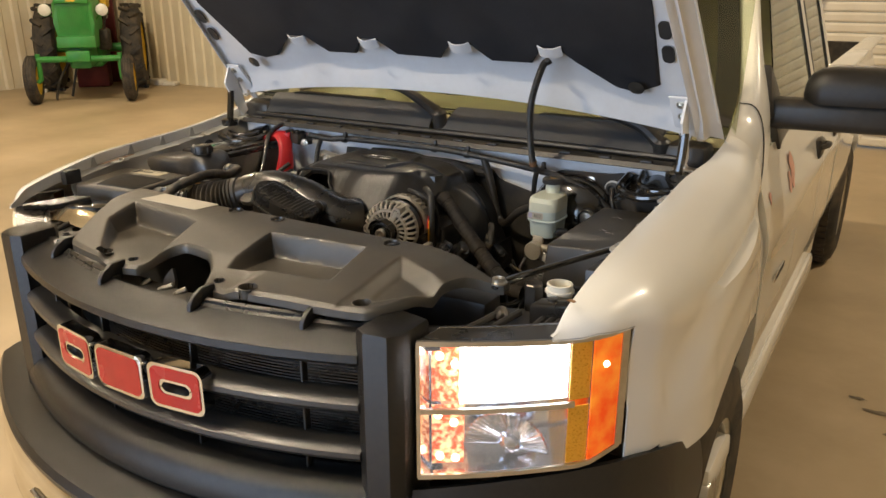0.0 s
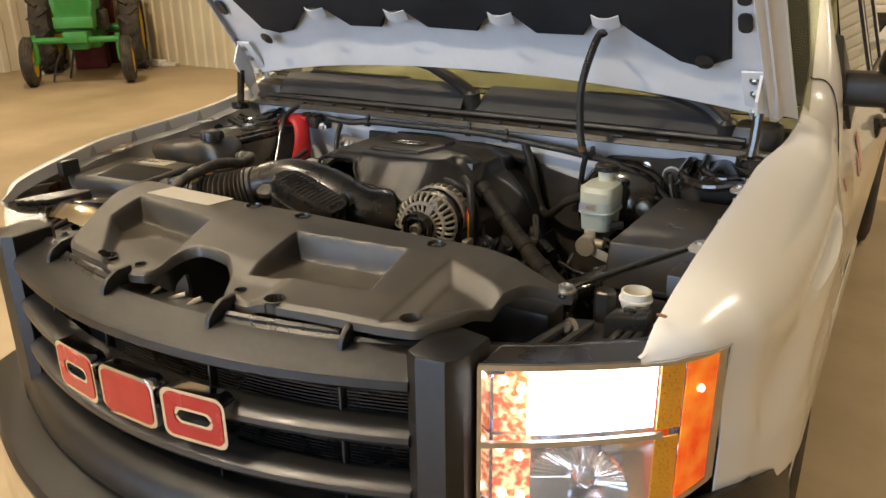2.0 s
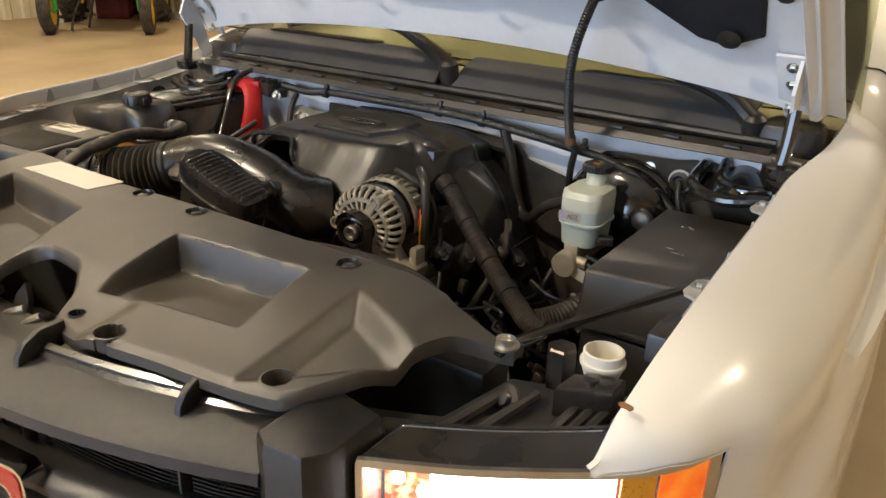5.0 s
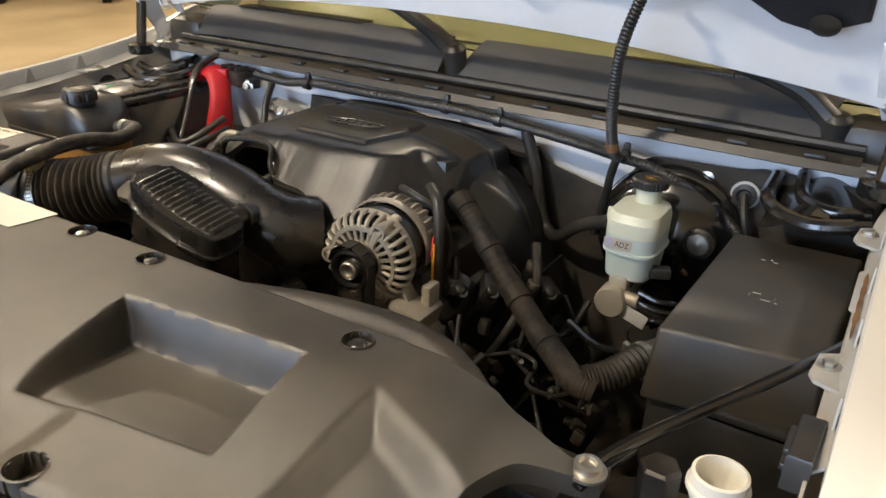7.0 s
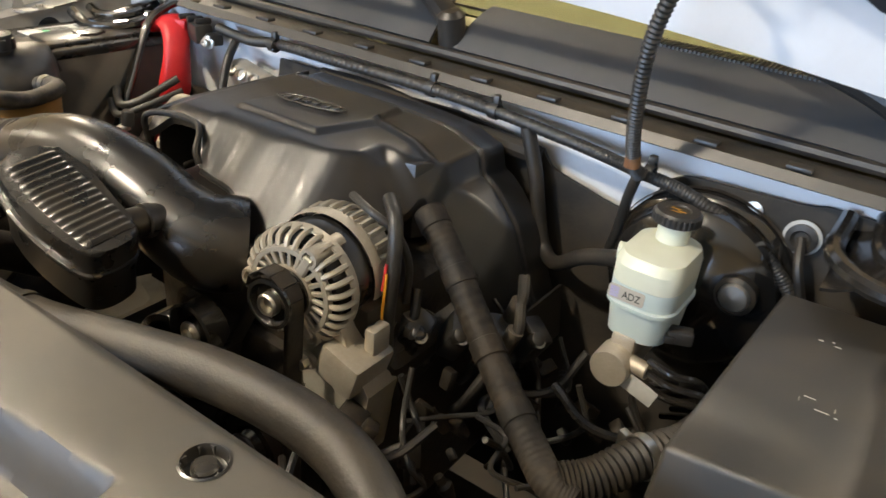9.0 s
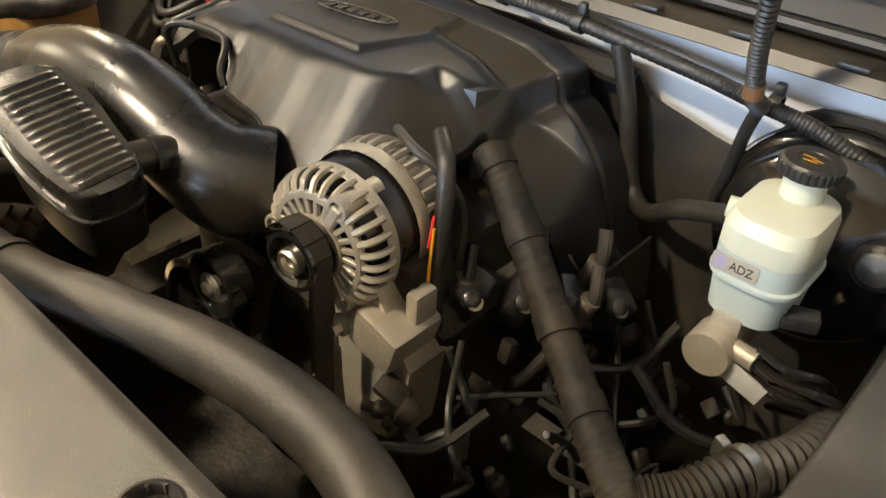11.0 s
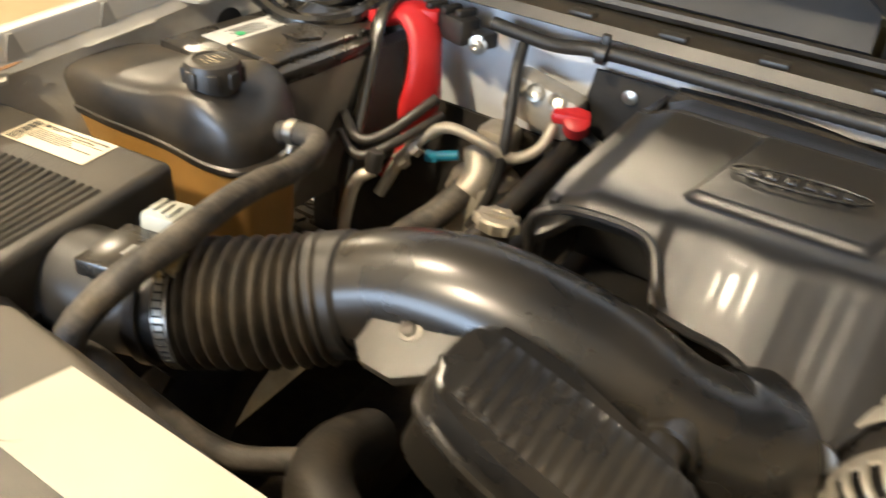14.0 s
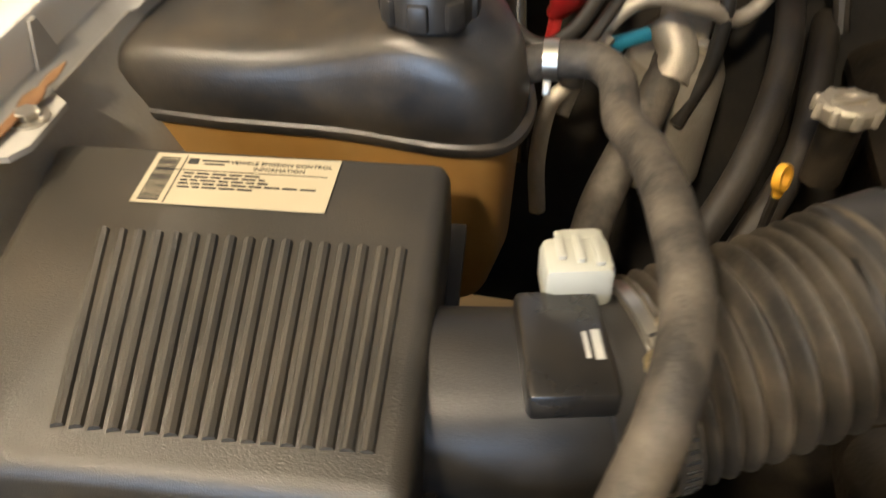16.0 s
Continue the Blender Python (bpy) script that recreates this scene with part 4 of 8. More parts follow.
for s in (-1, 1):
    d1 = side_panel("front_door", s, 1.256, 2.46, 0.48, BELT, PAINT, "white front door with a red scuff")
    d2 = side_panel("rear_door", s, 2.468, 3.02, 0.48, BELT, PAINT, "white rear-hinged half door")
    bed = side_panel("bed_side", s, 3.08, 5.55, 0.62, 1.30, PAINT, "white cargo bed side", keep=lambda u, v: math.hypot(3.08 + 2.47 * u - 4.40, 0.62 + 0.68 * v - 0.38) > 0.50)
    bm = B()
    box(bm, (s * 0.90, 4.3, 1.305), (0.1, 2.46, 0.02), bevel=0.006)
    part("bed_rail", bm, PAINT, bed)
    for y in (2.34, 2.86):
        bm = B()
        box(bm, (s * 0.938, y, 1.085), (0.03, 0.10, 0.075), bevel=0.014)
        tube(bm, [(s * 0.945, y - 0.045, 1.095), (s * 0.966, y - 0.02, 1.10), (s * 0.966, y + 0.02, 1.10), (s * 0.945, y + 0.045, 1.095)], 0.011, 8, 4)
        part("door_handle", bm, PLASTIC, d1 if y < 2.5 else d2, "black door handle")
    bm = B()
    box(bm, (s * 0.90, 1.95, 0.44), (0.06, 2.0, 0.1), bevel=0.02)
    part("rocker_panel", bm, PAINT, truck)

    # pillars, glass
    def at(y, k):
        """A place on the side glass plane; k from 0 at the belt to 1 at the roof."""
        return Vector((s * (0.888 - 0.17 * k), y, BELT + (ROOF - BELT) * k))
    bm = B()
    INNER_E = [(0.0, 0.818, 1.205, 1.288), (0.12, 0.812, 1.28, 1.304), (0.22, 0.806, 1.355, 1.328), (0.32, 0.802, 1.402, 1.357), (0.5, 0.772, 1.525, 1.463), (0.72, 0.717, 1.70, 1.614), (1.0, 0.650, 1.93, 1.81)]
    OUTER_E = [(0.0, 0.912, 1.262, 1.150), (0.12, 0.902, 1.37, 1.20), (0.22, 0.888, 1.455, 1.262), (0.32, 0.868, 1.495, 1.352), (0.5, 0.826, 1.565, 1.466), (0.72, 0.772, 1.715, 1.614), (1.0, 0.705, 1.945, 1.81)]

    def edge(tab, v):
        return Vector((s * lerp_table([(r[0], r[1]) for r in tab], v), lerp_table([(r[0], r[2]) for r in tab], v), lerp_table([(r[0], r[3]) for r in tab], v)))

    def horn(u, v):
        a, b = edge(INNER_E, v), edge(OUTER_E, v)
        bulge = math.sin(math.pi * u) * (0.022 - 0.010 * v)
        return a.lerp(b, u) + Vector((s * bulge * 0.75, -bulge * 0.5, bulge * 0.5))
    sheet(bm, 14, 60, horn, 0.006)
    pil = part("windscreen_pillar", bm, PAINT, truck)
    bm = B()
    tube(bm, [horn(u, v) + Vector((s * 0.002, -0.001, 0.001)) for u, v in ((0.02, 0.32), (0.3, 0.30), (0.52, 0.26), (0.68, 0.19), (0.80, 0.10), (0.9, 0.0))], 0.0018, 6, 6)
    part("door_seam", bm, FELT, pil, "thin dark gap beside the pillar")
    # added black strip: paints the dark cab interior along the pillar's inner edge
    bm = B()
    sheet(bm, 4, 40, lambda u, v: edge(INNER_E, 0.12 + 0.88 * v) + Vector((-s * (0.002 + 0.060 * u), -0.010 - 0.010 * u, 0.010 + 0.010 * u)), 0.004)
    part("dark_cab_strip", bm, PLASTIC, pil, "black strip added for the dark cab beside the pillar")
    bm = B()
    for y in (2.46, 3.02):
        sheet(bm, 2, 10, lambda u, v, y=y: at(y - 0.05 + 0.10 * u, v) + Vector((s * 0.004, 0, 0)), 0.03)
    sheet(bm, 14, 2, lambda u, v: at(1.86 + 1.2 * u, 0.90 + 0.1 * v) + Vector((s * 0.004, 0, 0)), 0.03)
    part("window_pillar", bm, PAINT, truck)
    bm = B()
    for y0 in (2.415, 2.515, 2.965):
        sheet(bm, 1, 10, lambda u, v, y0=y0: at(y0 - 0.006 + 0.012 * u, v * 0.9) + Vector((s * 0.006, 0, 0)), 0.006)
    sheet(bm, 16, 1, lambda u, v: at(1.58 + 1.42 * u, 0.0 + 0.03 * v) + Vector((s * 0.006, 0, 0)), 0.006)
    part("window_seal", bm, PLASTIC, truck)
    for nm, y0, y1 in (("front_window", 1.58, 2.41), ("rear_window", 2.52, 2.96)):
        bm = B()
        sheet(bm, 6, 6, lambda u, v, y0=y0, y1=y1: at((y0 + (0.36 * v if y0 < 2 else 0)) + (y1 - (y0 + (0.36 * v if y0 < 2 else 0))) * u, v * 0.9), 0.004)
        g = part(nm, bm, GLASS, truck, "tinted side glass")
        g.visible_shadow = False
    # mirror
    bm = B()
    SAIL = [(1.495, 1.36), (1.53, 1.285), (1.565, 1.212), (1.60, 1.235), (1.70, 1.24), (1.70, 1.30), (1.60, 1.40), (1.55, 1.45)]
    prism(bm, SAIL, 0, 0.022, Matrix(((0, -0.22 * s, s, s * 1.150), (1, 0, 0, 0), (0, 1, 0, 0), (0, 0, 0, 1))), bevel=0.004)
    mr = part("door_mirror", bm, PLASTIC, truck, "black fold-out door mirror")
    bm = B()
    ux = Matrix.Translation((s * 1.035, 1.585, 1.318)) @ Matrix.Rotation(s * 0.12, 4, "Z")
    box(bm, (0, 0, 0), (0.36, 0.10, 0.086), ux, bevel=0.026, seg=4)
    part("mirror_arm", bm, PLASTIC, mr)
    bm = B()
    MS = Matrix.Translation((s * 1.085, 1.60, 1.352)) @ Matrix.Rotation(s * 0.12, 4, "Z")
    rbs = [(0.0, 0.31, 0.135), (0.022, 0.32, 0.145), (0.055, 0.31, 0.14), (0.078, 0.285, 0.12), (0.092, 0.24, 0.09), (0.098, 0.18, 0.05)]
    rings = [[bm.verts.new(MS @ Vector((s * 0.015 + x, y, z))) for x, y in rounded(w, d, min(w, d) * 0.44, 6)] for z, w, d in rbs]
    for a, b in zip(rings, rings[1:]):
        for k in range(len(a)):
            bm.faces.new((a[k], a[(k + 1) % len(a)], b[(k + 1) % len(a)], b[k]))
    bm.faces.new(rings[0][::-1])
    bm.faces.new(rings[-1])
    part("mirror_shell", bm, GRIP, mr, "dark grey textured mirror shell")
    bm = B()
    box(bm, (s * 1.095, 1.668, 1.40), (0.22, 0.006, 0.10), bevel=0.002)
    part("mirror_glass", bm, CHROME, mr)

bm = B()
for c, dy, k in (((0, 1.34, 1.12), 0.016, 0), ((0, 1.72, 1.125), 0.05, 1), ((0, 1.66, 1.10), 0.03, 2)):
    pts = [(c[1] + dy * math.cos(a) * (0.7 + 0.3 * math.sin(3 * a + k)), c[2] + dy * 1.1 * math.sin(a)) for a in [j * 0.628 for j in range(10)]]
    prism(bm, blob_outline(pts, 3), 0.0, 0.0012, Matrix(((0, -0.26, 1, 0.9465 - 0.078 * ss(1.0, 1.36, c[2]) + 0.26 * c[2]), (1, 0, 0, 0), (0, 1, 0, 0), (0, 0, 0, 1))))
pieces("red_scuff", bm, PINK, truck, "faded red scuff on the door")
bm = B()
box(bm, (0.950, 1.56, 0.845), (0.004, 0.17, 0.022), bevel=0.001)
badge = part("door_badge", bm, CHROME, truck, "narrow chrome badge on the door")
bm = B()
for k in range(7):
    box(bm, (0.9525, 1.494 + 0.022 * k, 0.845), (0.002, 0.013, 0.013), bevel=0.0005)
pieces("badge_bar", bm, INK, badge)
bm = B()
sheet(bm, 12, 14, lambda u, v: Vector(((u - 0.5) * 1.50, 1.86 + 1.25 * v, ROOF + 0.03 - 0.05 * (2 * u - 1) ** 2 - 0.02 * (2 * v - 1) ** 2)), 0.03)
sheet(bm, 10, 6, lambda u, v: Vector(((u - 0.5) * (1.8 - 0.3 * v), 3.08, 0.6 + (ROOF - 0.6) * v)), 0.03)
part("cab_roof", bm, PAINT, truck)
bm = B()
sheet(bm, 20, 10, lambda u, v: Vector(((u - 0.5) * (1.66 - 0.20 * v), 1.235 + 0.63 * v + 0.10 * (2 * u - 1) ** 2 * 0.3, 1.285 + 0.545 * v)), 0.005)
ws = part("windscreen", bm, GLASS, truck, "green tinted windscreen")
ws.visible_shadow = False
bm = B()
sheet(bm, 20, 6, lambda u, v: Vector(((u - 0.5) * 1.6, 1.30 + 0.55 * v, 1.25 + 0.035 * math.sin(math.pi * v))), 0.01)
box(bm, (0, 1.88, 0.9), (1.7, 0.06, 0.75), bevel=0.02)
part("dashboard", bm, DASH, truck, "tan dashboard behind the windscreen")
bm = B()
for x in (-0.45, 0.45):
    box(bm, (x, 2.5, 0.95), (0.55, 0.5, 0.3), bevel=0.06)
    box(bm, (x, 2.78, 1.3), (0.55, 0.16, 0.7), bevel=0.06)
part("cab_seat", bm, DASH, truck, "tan cab seats")
bm = B()
box(bm, (0, 3.4, 0.55), (1.5, 4.2, 0.12), bevel=0.02)
box(bm, (0, 2.2, 0.58), (1.78, 1.7, 0.06))
box(bm, (0, 5.5, 0.95), (1.75, 0.06, 0.65), bevel=0.01)
box(bm, (0, 4.3, 0.78), (1.75, 2.4, 0.05))
part("underbody", bm, GRIME, truck)

# bonnet, raised
HB, HU = Vector((0, 1.065, 1.375)), Vector((0, -0.63, 0.777))
HN = Vector((0, 0.777, 0.63))


def hood_pt(x, k, d=0.0):
    """x across, k metres up the open bonnet, d metres off its inner face towards the back."""
    return Vector((x, 0, 0)) + HB + HU * k + HN * d


bm = B()


def low_edge(x):
    return -0.085 + 0.09 * (1 - (abs(x) / 0.82) ** 2.2)


sheet(bm, 60, 40, lambda u, v: hood_pt((u - 0.5) * 2 * (0.785 - 0.075 * v), low_edge((u - 0.5) * 1.64) + (1.20 - 0.26 * (2 * u - 1) ** 2 - low_edge((u - 0.5) * 1.64)) * v,
                                       0.012 + 0.022 * ss(0.0, 0.10, v) * math.cos(math.pi * (u - 0.5) * 0.96) - 0.016 * ss(0.06, 0.0, v)), 0.004)
hood = part("bonnet", bm, INNER, truck, "raised bonnet, white painted underside with dark insulation")
bm = B()
sheet(bm, 60, 20, lambda u, v: hood_pt((u - 0.5) * 2 * (0.810 - 0.085 * v), low_edge((u - 0.5) * 1.64) - 0.006 + (1.21 - 0.26 * (2 * u - 1) ** 2 - low_edge((u - 0.5) * 1.64)) * v, 0.055 + 0.03 * math.cos(math.pi * (u - 0.5))), 0.003)
part("outer_skin", bm, PAINT, hood)
for s in (-1, 1):
    bm = B()
    sheet(bm, 10, 20, lambda u, v, s=s: hood_pt(s * (0.756 + 0.045 * u - 0.075 * (-0.155 + 1.1 * v)), -0.09 - 0.065 * u + 1.03 * v, -0.008 + 0.022 * ss(0.2, 0.45, u) + 0.046 * u), 0.003)
    part("side_flange", bm, INNER, hood)
    for k in (0.18, 0.25, 0.40, 0.47):
        bm = B()
        prism(bm, rounded(0.028, 0.05, 0.013), -0.0015, 0.0015, Matrix(((1, 0, 0, 0), (0, HU.y, HN.y, 0), (0, HU.z, HN.z, 0), (0, 0, 0, 1))))
        bmesh.ops.translate(bm, verts=bm.verts, vec=hood_pt(s * 0.722, k, 0.003))
        part("slot", bm, INK, hood, "oblong hole in the bonnet frame")
# insulation blanket with a toothed lower edge
INS = [(-0.70, 0.30), (-0.62, 0.10), (-0.56, 0.085), (-0.50, 0.10), (-0.40, 0.195), (-0.34, 0.195), (-0.285, 0.125), (-0.185, 0.125), (-0.14, 0.195), (-0.085, 0.195), (-0.04, 0.13), (0.10, 0.125),
       (0.15, 0.19), (0.215, 0.19), (0.255, 0.125), (0.37, 0.125), (0.415, 0.19), (0.455, 0.19), (0.49, 0.135), (0.58, 0.06), (0.63, 0.045), (0.69, 0.075), (0.70, 0.30)]
bm = B()
prism(bm, [p for p in INS] + [(0.70, 0.86), (0.35, 0.97), (-0.35, 0.97), (-0.70, 0.86)], 0, 0.018, Matrix(((1, 0, 0, HB.x), (0, HU.y, -HN.y, HB.y), (0, HU.z, -HN.z, HB.z), (0, 0, 0, 1))) @ Matrix.Translation((0, 0, -0.022)), bevel=0.008, seg=3)
part("insulation", bm, INSUL, hood, "black felt insulation with a toothed edge")
for x in (-0.37, -0.112, 0.182, 0.435):
    bm = B()
    sheet(bm, 6, 4, lambda u, v, x=x: hood_pt(x - 0.03 + 0.06 * u, 0.165 + 0.03 * v, 0.0 - 0.012 * math.sin(math.pi * u)), 0.003)
    part("pressed_tab", bm, INNER, hood)
for x in (-0.60, 0.64):
    bm = B()
    lathe(bm, [(0.0, 0.0), (0.016, 0.0), (0.02, 0.003), (0.012, 0.006), (0, 0.008)], along(hood_pt(x, 0.085, -0.012), -HN), 20)
    part("insulation_pin", bm, PLASTIC, hood)
for s in (-1, 1):
    bm = B()
    prism(bm, [(-0.025, 0.05), (0.03, 0.05), (0.032, -0.03), (0.014, -0.10), (-0.006, -0.102), (-0.02, -0.05)], 0, 0.006, Matrix(((1, 0, 0, s * 0.735), (0, HU.y, -HN.y, HB.y), (0, HU.z, -HN.z, HB.z), (0, 0, 0, 1))) @ Matrix.Translation((0, 0.0, -0.002)), bevel=0.002)
    prism(bm, [(0.0, 0.055), (0.035, 0.0), (0.07, -0.10), (0.045, -0.115), (0.01, -0.06), (-0.025, 0.0)], -0.003, 0.003, Matrix(((0, 0, 1, s * 0.752), (1, 0, 0, HB.y - 0.03), (0, 1, 0, HB.z - 0.02), (0, 0, 0, 1))))
    h = part("bonnet_hinge", bm, INNER, truck, "white painted bonnet hinge")
    for p in ((s * 0.738, 0.028), (s * 0.738, -0.012), (s * 0.735, -0.07)):
        bm = B()
        hexbolt(bm, hood_pt(p[0], p[1], -0.004), -HN, 0.007, 0.008)
        part("hinge_bolt", bm, STEEL, h)
    bm = B()
    tube(bm, [hood_pt(s * 0.755, -0.02, -0.05), Vector((s * 0.755, 1.03, 1.27)), Vector((s * 0.752, 1.02, 1.225))], 0.011, 10, 4)
    lathe(bm, [(0.026, 0), (0.028, 0.004), (0.028, 0.02), (0.012, 0.024), (0, 0.024)], along((s * 0.752, 1.02, 1.215), (0, 0, 1)), 20)
    part("hinge_link", bm, BLKENAM, h, "black hinge link")
    bm = B()
    sheet(bm, 10, 6, lambda u, v, s=s: Vector((s * (0.62 + 0.13 * u), 0.985 + 0.13 * v - 0.03 * (1 - u), 1.195 - 0.012 * math.cos(6 * u) - 0.02 * (1 - v))), 0.004)
    tube(bm, [(s * 0.615, 1.08, 1.198), (s * 0.62, 1.0, 1.182), (s * 0.68, 0.96, 1.176), (s * 0.755, 0.975, 1.186)], 0.011, 10, 6)
    tube(bm, [(s * 0.65, 1.09, 1.206), (s * 0.66, 1.03, 1.19), (s * 0.70, 1.0, 1.186), (s * 0.75, 1.01, 1.19)], 0.010, 10, 6)
    part("hinge_bracket", bm, BLKENAM, h, "glossy black pressed hinge bracket")
    bm = B()
    box(bm, (s * 0.70, 1.10, 1.228), (0.16, 0.035, 0.008), Matrix.Rotation(-s * 0.1, 4, "Z"), bevel=0.003)
    for dx in (-0.05, 0.0, 0.05):
        hexbolt(bm, (s * (0.70 + dx), 1.10, 1.232), (0, 0, 1), 0.006, 0.007)
    part("hinge_plate", bm, STEEL, h)

# cowl, wipers, firewall
bm = B()
sheet(bm, 60, 6, lambda u, v: Vector(((u - 0.5) * 1.44, 1.125 - 0.055 * v + 0.012 * math.sin(18 * u) * v * 0.1, 1.236 + 0.006 * math.sin(math.pi * v) - 0.004 * v)), 0.008)
tube(bm, [(-0.72, 1.115, 1.244), (0, 1.13, 1.246), (0.72, 1.135, 1.244)], 0.008, 8, 20)
for i in range(13):
    box(bm, (-0.66 + 0.11 * i, 1.072, 1.242), (0.03, 0.018, 0.006), bevel=0.002)
cowl = part("cowl", bm, PLASTIC, truck, "black plastic windscreen cowl with two panels")
bm = B()
sheet(bm, 60, 4, lambda u, v: Vector(((u - 0.5) * 1.46, 1.066 - 0.008 * v, 1.236 - 0.012 * v)), 0.004)
part("cowl_flange", bm, PLASTIC, cowl, "dusty black cowl flange")
for x0, x1 in ((-0.70, -0.032), (0.012, 0.655)):
    bm = B()
    sheet(bm, 30, 8, lambda u, v, x0=x0, x1=x1: Vector((x0 + (x1 - x0) * u + 0.02 * v * (1 if x0 > 0 else -0.4), 1.135 + 0.075 * v, 1.255 + 0.058 * v + 0.008 * math.sin(math.pi * v) - 0.02 * max(0, (abs(x0 + (x1 - x0) * u) - 0.5) / 0.2) ** 2 * 0.3)), 0.006)
    part("cowl_panel", bm, COWLP, cowl, "smooth dark grey cowl panel")
bm = B()
sheet(bm, 60, 3, lambda u, v: Vector(((u - 0.5) * 1.6, 1.205 + 0.045 * v, 1.306 - 0.01 * v)), 0.004)
for i in range(60):
    box(bm, (0.30 + 0.006 * i, 1.222, 1.312), (0.003, 0.04, 0.004))
    box(bm, (-0.62 + 0.006 * i, 1.222, 1.312), (0.003, 0.04, 0.004))
part("cowl_vent", bm, PLASTIC, cowl)
for x in (-0.765, 0.715):
    bm = B()
    box(bm, (x + 0.02, 1.185, 1.235), (0.11, 0.10, 0.09), bevel=0.02)
    part("cowl_corner", bm, PLASTIC, cowl)


def wiper(pts, blade):
    bm = B()
    tube(bm, pts, lambda t: 0.021 - 0.009 * t, 10, 8, flat=0.9)
    lathe(bm, [(0.022, -0.05), (0.022, 0.01), (0.014, 0.018), (0, 0.02)], along(pts[0], (0, -0.25, 1)), 18)
    w = tagged(part("wiper_arm", bm, PLASTIC), "black windscreen wiper arm lying on the cowl", "wiper", "windscreen wipers")
    bm = B()
    tube(bm, blade, 0.006, 6, 6)
    tube(bm, [Vector(p) + Vector((0, 0.004, -0.012)) for p in blade], 0.004, 6, 6)
    part("wiper_blade", bm, RUBBER, w)
    bm = B()
    c = Vector(blade[1])
    box(bm, c + Vector((0, 0, 0.003)), (0.06, 0.014, 0.016), bevel=0.004)
    part("blade_clip", bm, PLASTIC, w)


wiper([(0.0, 1.145, 1.292), (-0.05, 1.16, 1.318), (-0.13, 1.185, 1.345), (-0.20, 1.205, 1.360), (-0.36, 1.235, 1.368)], [(-0.62, 1.24, 1.345), (-0.34, 1.25, 1.372), (-0.05, 1.26, 1.355)])
wiper([(0.672, 1.15, 1.272), (0.61, 1.165, 1.312), (0.51, 1.18, 1.338), (0.42, 1.20, 1.350), (0.30, 1.22, 1.356)], [(-0.03, 1.235, 1.357), (0.17, 1.23, 1.362), (0.45, 1.225, 1.345)])

bm = B()
sheet(bm, 40, 10, lambda u, v: Vector(((u - 0.5) * 1.5, 1.10 + 0.02 * v, 1.225 - 0.24 * v)), 0.004)
fw = part("firewall", bm, INNER, truck, "white painted firewall under the cowl")
bm = B()
TOPM = [(-0.76, 1.07), (-0.315, 1.07), (-0.312, 1.178), (-0.22, 1.178), (0.05, 1.18), (0.16, 1.172), (0.222, 1.165), (0.225, 1.15), (0.28, 1.13), (0.36, 1.115), (0.372, 1.12), (0.40, 1.175), (0.43, 1.19), (0.57, 1.195), (0.585, 1.2), (0.76, 1.2)]
sheet(bm, 90, 12, lambda u, v: Vector((-0.76 + 1.52 * u, 1.086 + 0.012 * noise.noise(Vector((6 * u, 3 * v, 1.0))), lerp_table(TOPM, -0.76 + 1.52 * u) * (1 - v) + 0.55 * v)), 0.006)
part("firewall_mat", bm, FELT, fw, "dusty black sound mat on the firewall")
bm = B()
lathe(bm, [(0.0, 0.0), (0.011, 0.0), (0.012, 0.004), (0.004, 0.006), (0, 0.006)], along((0.513, 1.082, 1.172), (0, -1, 0)), 16)
lathe(bm, [(0.0, 0.0), (0.008, 0.0), (0.009, 0.004), (0, 0.006)], along((-0.255, 1.079, 1.157), (0, -1, 0)), 16)
pieces("mat_pin", bm, STEEL, fw)
bm = B()
tube(bm, [(-0.20, 1.075, 1.176), (-0.05, 1.068, 1.176), (0.05, 1.062, 1.172), (0.15, 1.066, 1.164), (0.22, 1.075, 1.155)], lambda t: 0.011 + 0.004 * math.sin(9 * t), 10, 8)
part("mat_edge", bm, FELT, fw, "rolled edge of the sound mat")
bm = B()
lathe(bm, [(0.022, 0.0), (0.0225, 0.002), (0.018, 0.003)], along((0.575, 1.080, 1.158), (0, -1, 0)), 24)
part("grommet_plate", bm, FLANGE, fw)
bm = B()
lathe(bm, [(0.018, 0.003), (0.0185, 0.008), (0.012, 0.01), (0.008, 0.005), (0, 0.005)], along((0.575, 1.080, 1.158), (0, -1, 0)), 24)
tube(bm, [(0.575, 1.075, 1.158), (0.585, 1.05, 1.13), (0.60, 1.05, 1.09)], 0.006, 8, 5)
part("grommet", bm, RUBBER, fw)

# radiator support and radiator
bm = B()
nose_bar(bm, -0.74, 0.74, [(0.09, 1.04), (0.09, 1.07), (0.14, 1.075), (0.14, 1.04)], n=24)
box(bm, (0, 0.40, 0.78), (1.16, 0.07, 0.62), bevel=0.01)
for s in (-1, 1):
    prism(bm, [(s * 0.565, 0.225), (s * 0.60, 0.40), (s * 0.76, 0.46), (s * 0.76, 0.345), (s * 0.66, 0.275)], 1.062, 1.075)
    for x0, y0, x1, y1 in ((0.585, 0.235, 0.62, 0.36), (0.62, 0.255, 0.65, 0.37), (0.69, 0.31, 0.70, 0.39), (0.705, 0.32, 0.717, 0.40), (0.72, 0.33, 0.733, 0.41)):
        tube(bm, [(s * x0, y0, 1.076), (s * x1, y1, 1.088)], 0.007, 8, 4)
rs = part("radiator_support", bm, PLASTIC, truck, "black plastic radiator support with ribs")
bm = B()
